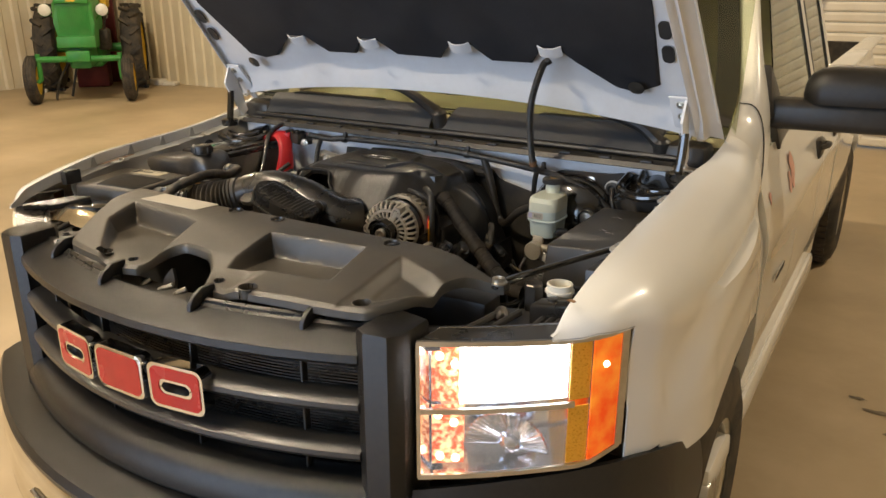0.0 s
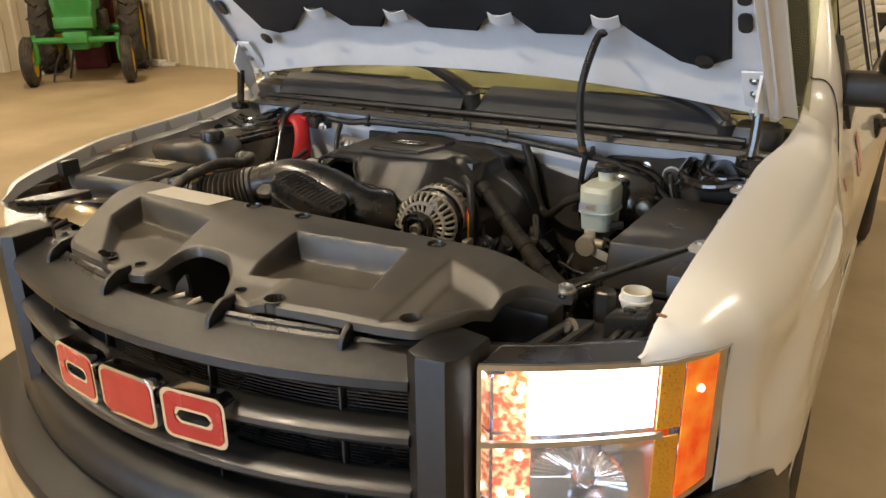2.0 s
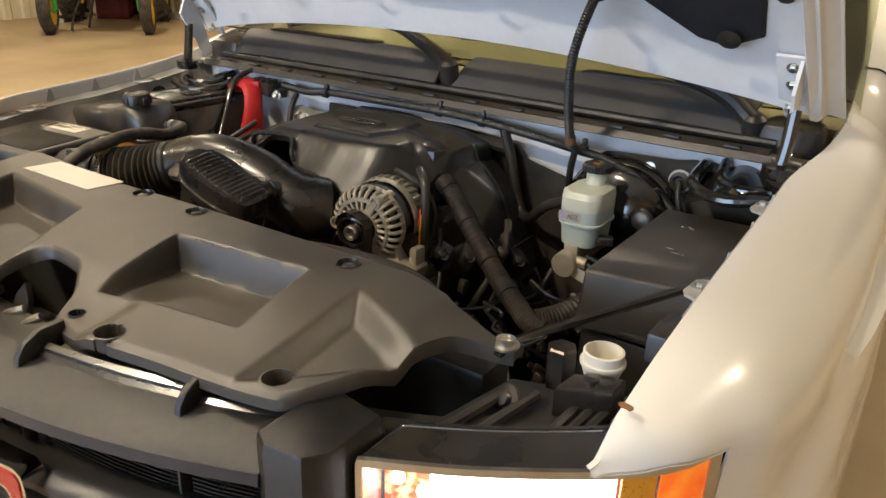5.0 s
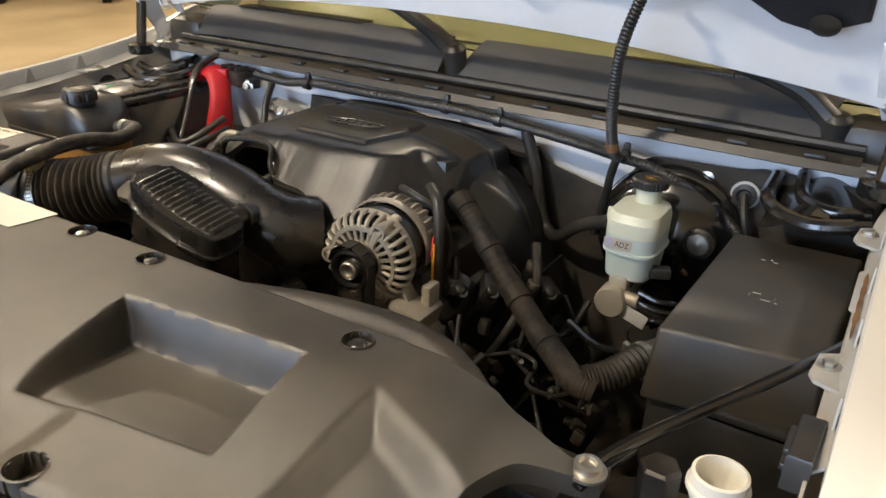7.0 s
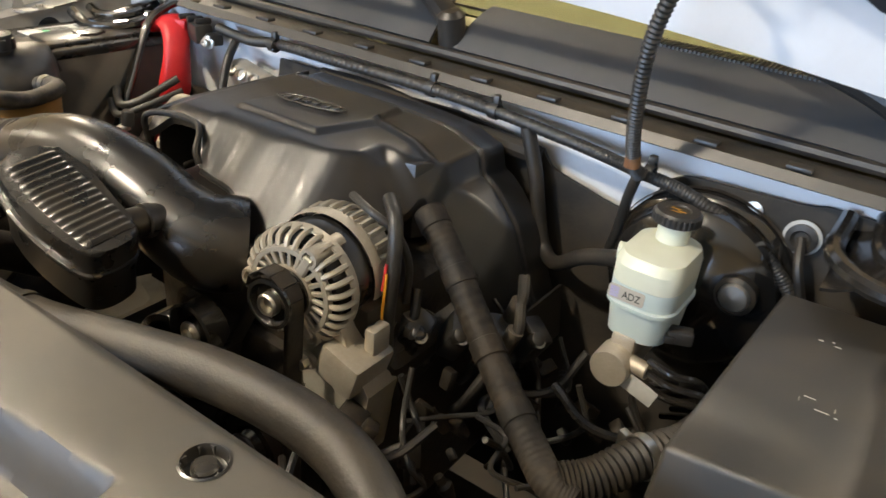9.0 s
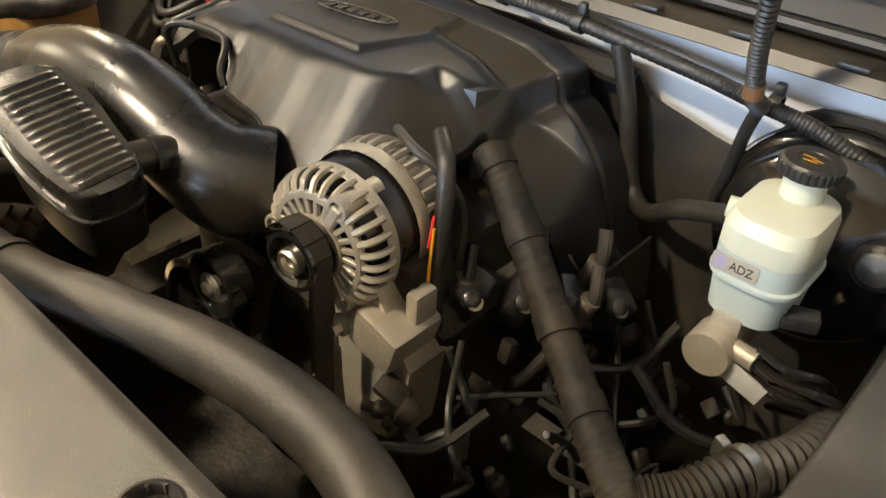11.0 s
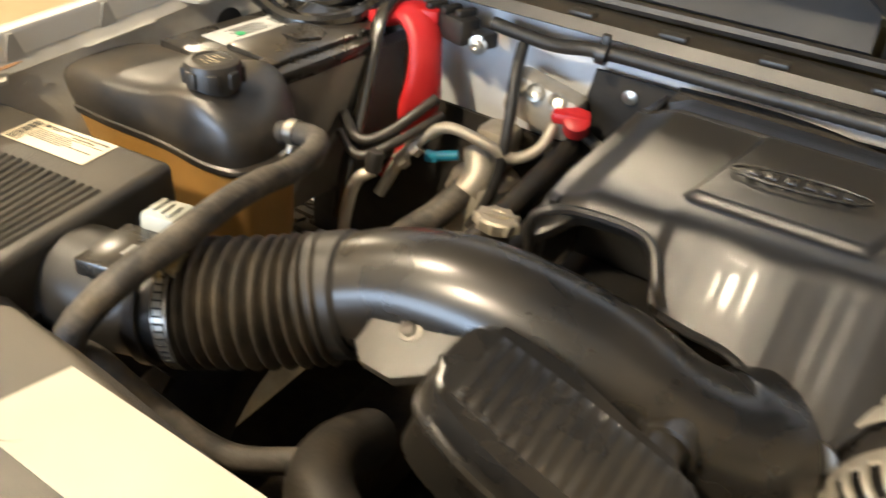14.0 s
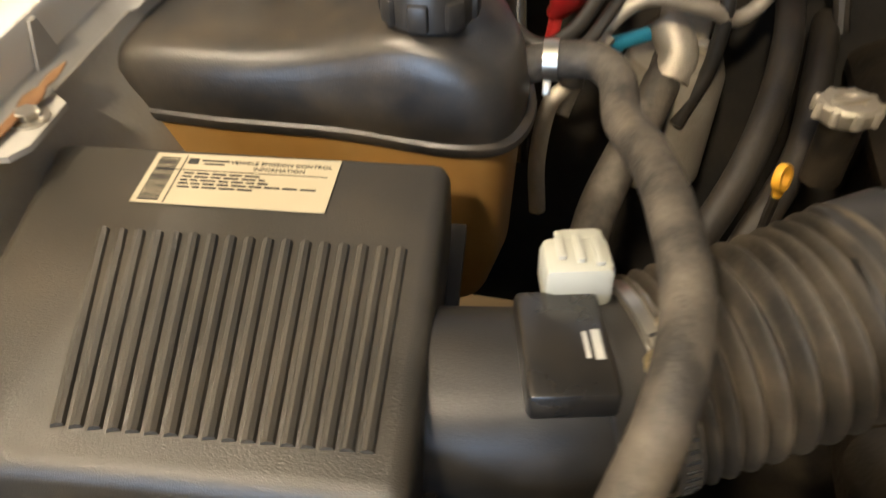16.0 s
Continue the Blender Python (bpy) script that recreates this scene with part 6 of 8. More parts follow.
for k in range(5):
    x, y = 0.20 + 0.03 * k, 0.74 + 0.045 * k
    bm = B()
    box(bm, (x, y, 1.02 - 0.012 * k), (0.03, 0.045, 0.05), Matrix.Rotation(0.5, 4, "Y") @ Matrix.Rotation(0.3 * k, 4, "Z"), bevel=0.006)
    lathe(bm, [(0.009, 0), (0.009, 0.02), (0.006, 0.022), (0, 0.022)], along((x + 0.012, y - 0.015, 1.03 - 0.012 * k), (0.6, -0.4, 0.7)), 12)
    c = tagged(part("ignition_coil", bm, GLOSSP if k % 2 else PLASTIC), "black ignition coil on the valve cover", "ignition coil", "ignition coils")
    bm = B()
    hexbolt(bm, (x + 0.022, y - 0.018, 1.035 - 0.012 * k), (0.6, -0.3, 0.75), 0.006, 0.006)
    part("coil_bolt", bm, STEEL, c)

# engine cover
ec = thing("engine_cover", 0.0, 0.86, 1.03, "satin black moulded engine cover with a raised centre panel", "engine cover")
YF = [(-0.212, 0.742), (-0.174, 0.760), (-0.128, 0.762), (-0.107, 0.752), (-0.096, 0.736), (-0.061, 0.734), (-0.019, 0.727), (0.015, 0.705), (0.040, 0.688), (0.053, 0.704), (0.069, 0.728), (0.095, 0.754), (0.128, 0.788), (0.15, 0.83), (0.17, 0.866), (0.2, 0.885), (0.3, 0.93)]
LIPZ = [(-0.212, 1.176), (-0.107, 1.168), (-0.092, 1.156), (-0.06, 1.144), (-0.02, 1.130), (0.02, 1.118), (0.04, 1.116), (0.06, 1.130), (0.09, 1.137), (0.13, 1.136), (0.15, 1.134), (0.17, 1.130), (0.3, 1.09)]
PAN = [(-0.112, 0.812), (0.036, 0.815), (0.062, 0.90), (0.052, 0.972), (-0.085, 0.972)]


def eng_z(x, y):
    top = 1.2005 - 0.30 * max(0.0, 0.815 - y) ** 1.35 - 0.5 * max(0.0, x - 0.02) ** 2
    f = sum(lerp_table(YF, x + 0.016 * k) for k in range(-4, 5)) / 9
    lip = sum(lerp_table(LIPZ, x + 0.010 * k) for k in range(-3, 4)) / 7 + 1.15 * max(-0.02, y - f)
    h = max(0.0, 0.009 - abs(top - lip))
    z = min(top, lip) - h * h / 0.036
    z -= 0.016 * ss(0.100, 0.122, x) * ss(0.866, 0.850, y) * ss(0.80, 0.84, y)
    z -= 0.010 * ss(0.120, 0.172, x) + 0.032 * ss(0.172, 0.184, x) + 0.075 * ss(0.18, 0.29, x) + 0.07 * ss(0.24, 0.30, x) + 0.012 * ss(-0.17, -0.205, x)
    z -= 0.006 * ss(-0.112, -0.100, x) * ss(0.80, 0.765, y)
    z += 0.004 * ss(0.008, 0.004, abs(y - 0.905 - 0.18 * (0.10 - x))) * ss(0.050, 0.055, x) * ss(0.166, 0.160, x)
    pd = inside(PAN, x, y)
    z += 0.0075 * ss(0.0, 0.007, pd)
    z -= 0.008 * ss(0.008, 0.0, abs(y - 0.985))
    z -= 0.010 * ss(0.97, 1.03, y)
    return z


bm = B()
sheet(bm, 200, 130, lambda u, v: (lambda x: (lambda y: Vector((x, y, eng_z(x, y))))(lerp_table(YF, x) + (1.045 - lerp_table(YF, x)) * v))(-0.212 + 0.512 * u))
bmesh.ops.recalc_face_normals(bm, faces=bm.faces)
rim = [e for e in bm.edges if e.is_boundary]
ex = bmesh.ops.extrude_edge_only(bm, edges=rim)
bmesh.ops.translate(bm, verts=[g for g in ex["geom"] if isinstance(g, bmesh.types.BMVert)], vec=(0, 0.004, -0.010))
shell = part("cover_shell", bm, ENGP, ec, angle=60)
# left flank and rounded lips
bm = B()
sheet(bm, 14, 6, lambda u, v: Vector((-0.205 - 0.006 * v, 0.76 + 0.285 * u, 1.186 - 0.09 * v)), 0.004)
part("cover_flank", bm, ENGP, ec)
bm = B()
sheet(bm, 14, 6, lambda u, v: Vector((0.298 + 0.01 * v, 0.93 + 0.115 * u, 0.99 - 0.08 * v)), 0.004)
part("cover_flank", bm, ENGP, ec)
bm = B()
tube(bm, [(x, lerp_table(YF, x) - 0.001, eng_z(x, lerp_table(YF, x)) - 0.004) for x in [-0.088 + 0.0098 * k for k in range(25)]], 0.0042, 8, 3)
tube(bm, [(-0.212, 0.748, 1.13), (-0.212, 0.742, 1.170), (-0.200, 0.746, 1.184), (-0.174, 0.758, 1.186), (-0.128, 0.760, 1.186), (-0.108, 0.751, 1.180), (-0.097, 0.735, 1.164), (-0.088, 0.731, 1.148)], 0.0045, 8, 8)
part("cover_lip", bm, ENGP, ec)
bm = B()
prism(bm, [(0.116, 0.856), (0.156, 0.866), (0.166, 0.890), (0.158, 0.892), (0.150, 0.874), (0.116, 0.864)], 1.08, 1.183, bevel=0.002)
part("cover_rib", bm, ENGP, ec)
bm = B()
c = Vector((-0.033, 0.878, 1.2125))
tube(bm, [c + Vector((0.056 * math.cos(a), 0.014 * math.sin(a) + 0.007 * math.cos(a), 0)) for a in [2 * math.pi * k / 48 for k in range(49)]], 0.0013, 6, raw=True)
badge = part("oval_badge", bm, GLOSSP, ec, "raised plain oval badge")
bm = B()
for k in range(6):
    box(bm, (-0.071 + 0.0155 * k, 0.8735 + 0.002 * k, 1.2125), (0.009, 0.012, 0.002), bevel=0.0005)
pieces("badge_bar", bm, GLOSSP, badge)

# engine block and dark mass under the cover
bm = B()
sheet(bm, 8, 8, lambda u, v: Vector((-0.205 + 0.115 * u, 0.83 + 0.02 * v, 1.18 - 0.10 * v)), 0.004)
sheet(bm, 8, 8, lambda u, v: Vector((-0.205 + 0.115 * u, 0.755 + 0.09 * v, 1.085)), 0.004)
part("cover_inside", bm, PLASTIC, ec)
eb = thing("engine", 0.02, 0.85, 0.55, "grimy engine block and front drive under the covers", "engine")
bm = B()
box(bm, (0.02, 0.92, 0.86), (0.40, 0.42, 0.42), bevel=0.03)
part("block", bm, GRIME, eb)
bm = B()
box(bm, (0.19, 0.90, 0.98), (0.10, 0.34, 0.07), Matrix.Rotation(0.5, 4, "Y"), bevel=0.02)
part("valve_cover", bm, GRIME, eb)
bm = B()
box(bm, (-0.17, 0.92, 1.00), (0.12, 0.34, 0.08), Matrix.Rotation(-0.5, 4, "Y"), bevel=0.02)
part("valve_cover", bm, GRIME, eb)
bm = B()
box(bm, (0.02, 0.76, 0.80), (0.30, 0.14, 0.34), bevel=0.03)
part("timing_cover", bm, GRIME, eb)
bm = B()
rr = random.Random(9)
for k in range(64):
    x, y = rr.uniform(0.16, 0.46), rr.uniform(0.66, 1.02)
    z = 0.82 + 0.22 * max(0, 1 - abs(x - 0.2) / 0.25) * rr.uniform(0.5, 1)
    if rr.random() < 0.5:
        box(bm, (x, y, z), (rr.uniform(0.008, 0.022), rr.uniform(0.01, 0.035), rr.uniform(0.01, 0.03)), Euler((rr.uniform(0, 1), rr.uniform(0, 1), rr.uniform(0, 3))).to_matrix().to_4x4(), bevel=0.004)
    else:
        lathe(bm, [(0.006, -0.02), (0.010, -0.004), (0.010, 0.0), (0.006, 0.004), (0.006, 0.014), (0, 0.016)], along((x, y, z), (rr.uniform(-1, 1), rr.uniform(-1, 0.2), rr.uniform(0.2, 1))), 12)
tagged(part("engine_fittings", bm, GRIME), "grimy brackets and fittings deep beside the engine", "fittings", kind="stuff")
bm = B()
for k in range(16):
    x, y = rr.uniform(0.2, 0.5), rr.uniform(0.68, 1.0)
    p = [Vector((x, y, rr.uniform(0.92, 1.02)))]
    for j in range(4):
        p.append(p[-1] + Vector((rr.uniform(-0.06, 0.05), rr.uniform(-0.05, 0.05), rr.uniform(-0.06, 0.01))))
    tube(bm, p, rr.uniform(0.003, 0.006), 7, 5)
tagged(part("loose_wires", bm, LOOM), "thin black wires and lines beside the engine", "wires", kind="stuff")
bm = B()
for x0, x1, y0, y1, z0, z1 in ((-0.95, 0.95, 0.25, 1.10, 0.42, 0.46),):
    box(bm, (0, 0.68, 0.44), (1.5, 0.86, 0.04))
for s in (-1, 1):
    box(bm, (s * 0.46, 0.75, 0.60), (0.10, 1.1, 0.14), bevel=0.02)
    box(bm, (s * 0.70, 0.60, 0.86), (0.12, 0.5, 0.04), bevel=0.01)
tagged(part("frame_rails", bm, GRIME), "dark grimy chassis rails under the engine bay", "chassis", kind="structure")
bm = B()
sheet(bm, 8, 8, lambda u, v: Vector((0.30 + 0.3 * u, 0.45 + 0.2 * v, 0.80 + 0.12 * u)), 0.01)
tagged(part("splash_shield", bm, GRIME), "dirty splash shield low in the bay", "shield")

# alternator
al = thing("alternator", 0.136, 0.73, 0.99, "cast aluminium alternator with slotted housing, dusty", "alternator")
AC = Vector((0.138, 0.672, 1.082))
AM = along(AC, (0.10, -1, 0.02)) @ Matrix.Diagonal((0.91, 0.91, 0.94, 1))


def slotted(bm, m, r0, r1, n, z, t, fill=0.42):
    """A slotted ring: radial spokes between two hoops."""
    for k in range(n):
        a = 2 * math.pi * k / n
        q = m @ Matrix.Rotation(a, 4, "Z")
        box(bm, (0, 0, 0), (r1 - r0 + 0.004, 2 * math.pi * (r0 + r1) / 2 / n * fill, t), q @ Matrix.Translation(((r0 + r1) / 2, 0, z)), bevel=0.001, seg=1)


bm = B()
# front face hoops, spokes and rounded shoulder
lathe(bm, [(0.026, 0.002), (0.030, 0.008), (0.036, 0.008), (0.037, 0.0), (0.028, -0.004)], AM, 40)
lathe(bm, [(0.052, 0.002), (0.054, 0.006), (0.060, 0.006), (0.062, 0.002), (0.060, -0.004), (0.052, -0.004)], AM, 40)
slotted(bm, AM, 0.036, 0.054, 24, 0.003, 0.006, 0.5)
lathe(bm, [(0.076, -0.020), (0.0775, -0.022), (0.0775, -0.034), (0.074, -0.036), (0.070, -0.030)], AM, 48)
spokes = B()
for k in range(30):
    a = 2 * math.pi * k / 30
    q = AM @ Matrix.Rotation(a, 4, "Z")
    tube(spokes, [q @ Vector((0.060, 0, 0.003)), q @ Vector((0.070, 0, -0.002)), q @ Vector((0.0755, 0, -0.012)), q @ Vector((0.0765, 0, -0.026))], 0.0036, 6, 4)
for ang in (62, 182, 302):
    q = AM @ Matrix.Rotation(radians(ang), 4, "Z")
    box(bm, (0, 0, 0), (0.034, 0.013, 0.008), q @ Matrix.Translation((0.048, 0, 0.004)), bevel=0.002, seg=1)
front = part("front_housing", bm, ALU, al)
pieces("spoke", spokes, ALU, front)
for ang in (62, 182, 302):
    bm = B()
    q = AM @ Matrix.Rotation(radians(ang), 4, "Z") @ Matrix.Translation((0.063, 0, 0.0))
    lathe(bm, [(0.0135, -0.05), (0.0135, 0.004), (0.0125, 0.007), (0.009, 0.007), (0.0085, 0.0), (0, 0.0)], q, 20)
    part("bolt_eye", bm, ALU, front)
bm = B()
lathe(bm, [(0.0, -0.006), (0.066, -0.006), (0.070, -0.03), (0.0735, -0.036), (0.0735, -0.066), (0.070, -0.07), (0, -0.07)], AM, 40)
part("stator", bm, GLOSSP, al, "dark stator core")
bm = B()
lathe(bm, [(0.079, -0.064), (0.081, -0.068), (0.081, -0.080), (0.078, -0.084)], AM, 48)
lathe(bm, [(0.0, -0.132), (0.060, -0.132), (0.064, -0.126), (0.0, -0.120)], AM, 40)
spokes = B()
for k in range(30):
    q = AM @ Matrix.Rotation(2 * math.pi * k / 30, 4, "Z")
    tube(spokes, [q @ Vector((0.0785, 0, -0.082)), q @ Vector((0.078, 0, -0.105)), q @ Vector((0.066, 0, -0.128))], 0.0038, 6, 4)
lathe(bm, [(0.070, -0.084), (0.072, -0.118), (0.05, -0.128)], AM, 30)
rear = part("rear_housing", bm, ALU, al)
pieces("spoke", spokes, ALU, rear)
bm = B()
lathe(bm, [(0.0, 0.0), (0.033, 0.004), (0.0335, 0.012), (0.031, 0.014), (0.0305, 0.036), (0.033, 0.038), (0.033, 0.042), (0.028, 0.043), (0.024, 0.036), (0.0, 0.036)], AM, 40)
pul = part("pulley", bm, BLKENAM, al, "black drive pulley")
bm = B()
lathe(bm, [(0.015, 0.036), (0.015, 0.044), (0.0125, 0.047), (0.009, 0.046), (0.008, 0.040), (0, 0.040)], AM, 24)
part("pulley_nut", bm, STEEL, pul)
bm = B()
prism(bm, [(-0.04, 0.06), (0.03, 0.055), (0.075, -0.02), (0.06, -0.13), (-0.02, -0.16), (-0.03, -0.02)], -0.03, 0.03, Matrix(((1, 0, 0, 0.165), (0, 0, 1, 0.72), (0, 1, 0, 0.99), (0, 0, 0, 1))), bevel=0.008)
box(bm, (0.205, 0.705, 1.0), (0.06, 0.07, 0.05), Matrix.Rotation(0.3, 4, "Y"), bevel=0.008)
box(bm, (0.225, 0.72, 1.03), (0.016, 0.03, 0.04), bevel=0.004)
part("bracket", bm, ALU, al, "cast aluminium mounting bracket")
bm = B()
lathe(bm, [(0.012, 0), (0.012, 0.006), (0.009, 0.0065)], along((0.165, 0.672, 1.000), (0, -1, 0)), 20)
lathe(bm, [(0.008, 0.006), (0.008, 0.016), (0, 0.017)], along((0.165, 0.672, 1.000), (0, -1, 0)), 6)
part("bracket_bolt", bm, STEEL, al)
bm = B()
lathe(bm, [(0.008, 0), (0.008, 0.03), (0.012, 0.031), (0.012, 0.036), (0, 0.037)], along((0.062, 0.735, 1.088), (-0.2, -1, 0.3)), 14)
part("stud", bm, STEEL, al)
# belt, idler, tensioner
bd = thing("belt_drive", 0.05, 0.65, 0.8, "black serpentine belt with idler pulleys", "belt drive")
bm = B()
loop = [(0.105, 1.088), (0.111, 1.104), (0.126, 1.114), (0.142, 1.114), (0.158, 1.105), (0.166, 1.09), (0.166, 1.07), (0.160, 0.95), (0.158, 0.80)]
for off in (0.0,):
    for (xa, za), (xb, zb) in zip(loop, loop[1:]):
        a, b = Vector((xa, 0, za)), Vector((xb, 0, zb))
        n = Vector((-(b - a).z, 0, (b - a).x)).normalized() * 0.003
        vs = [bm.verts.new(p + Vector((0, y, 0))) for p in (a - n, b - n, b + n, a + n) for y in (0.636, 0.660)]
        for q in ((0, 2, 3, 1), (2, 4, 5, 3), (4, 6, 7, 5), (6, 0, 1, 7)):
            bm.faces.new([vs[i] for i in q])
for (xa, za), (xb, zb) in (((0.108, 1.07), (0.062, 0.985)), ((0.062, 0.985), (0.04, 0.90))):
    a, b = Vector((xa, 0, za)), Vector((xb, 0, zb))
    n = Vector((-(b - a).z, 0, (b - a).x)).normalized() * 0.003
    vs = [bm.verts.new(p + Vector((0, y, 0))) for p in (a - n, b - n, b + n, a + n) for y in (0.636, 0.660)]
    for q in ((0, 2, 3, 1), (2, 4, 5, 3), (4, 6, 7, 5), (6, 0, 1, 7)):
        bm.faces.new([vs[i] for i in q])
part("belt", bm, RUBBER, bd)
for c, r in (((0.022, 0.625, 0.995), 0.040), ((-0.03, 0.64, 0.90), 0.085), ((0.09, 0.64, 0.84), 0.06)):
    bm = B()
    m = along(c, (0, -1, 0))
    lathe(bm, [(0, -0.02), (r, -0.02), (r, 0.008), (r * 0.9, 0.01), (r * 0.86, 0.0), (r * 0.5, -0.002), (r * 0.42, 0.006), (r * 0.3, 0.008), (0, 0.008)], m, 36)
    p = part("idler_pulley", bm, BLKENAM, bd)
    bm = B()
    lathe(bm, [(r * 0.42, 0.007), (r * 0.40, 0.010), (r * 0.30, 0.010), (r * 0.28, 0.009)], m, 24)
    hexbolt(bm, Vector(c) + Vector((0, -0.008, 0)), (0, -1, 0), 0.008, 0.008)
    part("pulley_bolt", bm, STEEL if r < 0.05 else DARKST, p)
hose("alternator_loom", [(0.17, 0.80, 1.165), (0.20, 0.775, 1.15), (0.212, 0.76, 1.10), (0.215, 0.75, 1.04), (0.225, 0.74, 0.99), (0.23, 0.75, 0.93)], 0.009, LOOM, "split wiring loom with coloured wires behind the alternator", "wiring loom")
hose("alternator_lead", [(0.13, 0.78, 1.162), (0.17, 0.765, 1.16), (0.20, 0.775, 1.14), (0.215, 0.785, 1.10), (0.218, 0.78, 1.05)], 0.005, LOOM, "thin black lead over the alternator", "wire")
bm = B()
tube(bm, [(0.212, 0.748, 1.10), (0.216, 0.738, 1.05), (0.222, 0.73, 1.0)], 0.0018, 6, 5)
tagged(part("yellow_wire", bm, YEL), "thin yellow wire in the split loom", "wire")
bm = B()
tube(bm, [(0.208, 0.752, 1.11), (0.211, 0.742, 1.08)], 0.0018, 6, 5)
tagged(part("red_wire", bm, REDP), "thin red wire in the split loom", "wire")

# intake: duct, resonator, accordion hose, flow meter, filter box
dk = thing("intake_duct", -0.12, 0.65, 1.05, "glossy black intake duct with a ribbed resonator", "intake duct")
bm = B()
DU = [(-0.315, 0.617, 1.118), (-0.27, 0.632, 1.136), (-0.21, 0.642, 1.146), (-0.15, 0.650, 1.140), (-0.095, 0.657, 1.125), (-0.045, 0.664, 1.102), (-0.01, 0.680, 1.085), (0.015, 0.71, 1.078)]
tube(bm, DU, lambda t: 0.048 + 0.006 * math.sin(math.pi * t) + 0.012 * ss(0.65, 0.95, t), 32, 10, flat=1.0)
duct = part("duct", bm, GLOSSP, dk)
bm = B()
lathe(bm, [(0.050, -0.020), (0.0535, -0.018), (0.0535, 0.014), (0.050, 0.018)], along((-0.315, 0.617, 1.118), (1, 0.33, 0.35)), 36)
part("collar", bm, PLASTIC, dk)
# resonator: slanted ribbed box in front of the duct
TA, TB = Vector((-0.160, 0.555, 1.190)), Vector((-0.008, 0.558, 1.138))
ax = (TB - TA).normalized()
ay = Vector((0.02, 1, 0.12))
ay = (ay - ax * ay.dot(ax)).normalized()
az = ax.cross(ay)
RM = Matrix(((ax.x, ay.x, az.x, 0), (ax.y, ay.y, az.y, 0), (ax.z, ay.z, az.z, 0), (0, 0, 0, 1)))
RM.translation = (TA + TB) / 2
Lr = (TB - TA).length
bm = B()
OUT = blob_outline([(-Lr / 2 - 0.008, -0.026), (-Lr / 2 - 0.004, 0.024), (-Lr / 2 + 0.02, 0.034), (-0.02, 0.038), (0.03, 0.033), (Lr / 2, 0.027), (Lr / 2 + 0.012, 0.0), (Lr / 2 + 0.006, -0.032), (Lr / 2 - 0.02, -0.044), (0.0, -0.050), (-Lr / 2 + 0.02, -0.044)], 5)
prism(bm, OUT, -0.045, 0.0, RM, bevel=0.007, seg=5)
prism(bm, [(x * 1.03, y * 1.06 - 0.001) for x, y in OUT], -0.040, -0.034, RM, bevel=0.002)
prism(bm, [(x * 0.97, y * 0.94) for x, y in OUT], -0.10, -0.036, RM)
rs_ = part("resonator", bm, GLOSSP, dk)
bm = B()
sheet(bm, 112, 12, lambda u, v: RM @ Vector((-Lr / 2 + 0.010 + (Lr - 0.012) * u, (-0.034 - 0.004 * math.sin(math.pi * u)) + (0.058 + 0.006 * math.sin(math.pi * u)) * v,
      0.0012 + 0.0026 * (0.5 - 0.5 * math.cos(2 * math.pi * 14 * u)) * ss(0, 0.12, v) * ss(1, 0.88, v))), 0.002)
part("ribbed_panel", bm, GLOSSP, rs_)
bm = B()
tube(bm, [RM @ Vector((Lr / 2 - 0.03, 0.02, -0.022)), Vector((-0.035, 0.625, 1.128)), Vector((-0.035, 0.66, 1.12))], 0.017, 18, 5)
lathe(bm, [(0.017, -0.005), (0.0205, -0.004), (0.0205, 0.004), (0.017, 0.005)], along((-0.034, 0.612, 1.129), (0, 1, -0.1)), 24)
part("resonator_neck", bm, GLOSSP, rs_)
bm = B()
prism(bm, [(-0.036, -0.026), (-0.022, -0.038), (0.006, -0.040), (0.030, -0.026), (0.038, 0.004), (0.046, 0.036), (-0.018, 0.036), (-0.034, 0.012)], -0.012, 0.0, Matrix.Translation((-0.224, 0.586, 1.150)) @ Matrix.Rotation(0.45, 4, "X") @ Matrix.Rotation(-0.1, 4, "Y"), bevel=0.002)
bk = part("duct_bracket", bm, COVERP, dk, "dusty moulded bracket with one screw")
bm = B()
hexbolt(bm, (-0.224, 0.584, 1.150), (-0.1, -0.43, 0.9), 0.006, 0.005)
part("bracket_screw", bm, DARKST, bk)

ah = thing("accordion_hose", -0.375, 0.585, 1.05, "ribbed black rubber accordion intake hose with steel clamp", "hose", HG)
AP = [(-0.432, 0.552, 1.092), (-0.40, 0.568, 1.098), (-0.355, 0.592, 1.106), (-0.318, 0.614, 1.116)]
bm = B()
tube(bm, AP, lambda t: 0.0515 + 0.0055 * math.cos(2 * math.pi * 11.5 * t), 36, 46)
part("bellows", bm, BELLOWS, ah)
clamp(ah, (-0.428, 0.553, 1.092), (1, 0.5, 0.15), 0.054, 0.012)
bm = B()
m = along((-0.428, 0.553, 1.092), (1, 0.5, 0.15))
for k in range(16):
    box(bm, (0, 0, 0), (0.0008, 0.0016, 0.007), m @ Matrix.Rotation(radians(100 + 6.5 * k), 4, "Z") @ Matrix.Translation((0.0562, 0, 0)))
part("clamp_teeth", bm, INK, ah)
bm = B()
box(bm, (-0.4215, 0.541, 1.146), (0.012, 0.024, 0.014), Matrix.Rotation(0.45, 4, "Z") @ Matrix.Rotation(0.3, 4, "X"), bevel=0.003)
hexbolt(bm, (-0.427, 0.528, 1.143), (-0.4, -0.9, 0.1), 0.005, 0.008)
part("clamp_screw", bm, BRASS, ah, "brassy clamp screw housing")

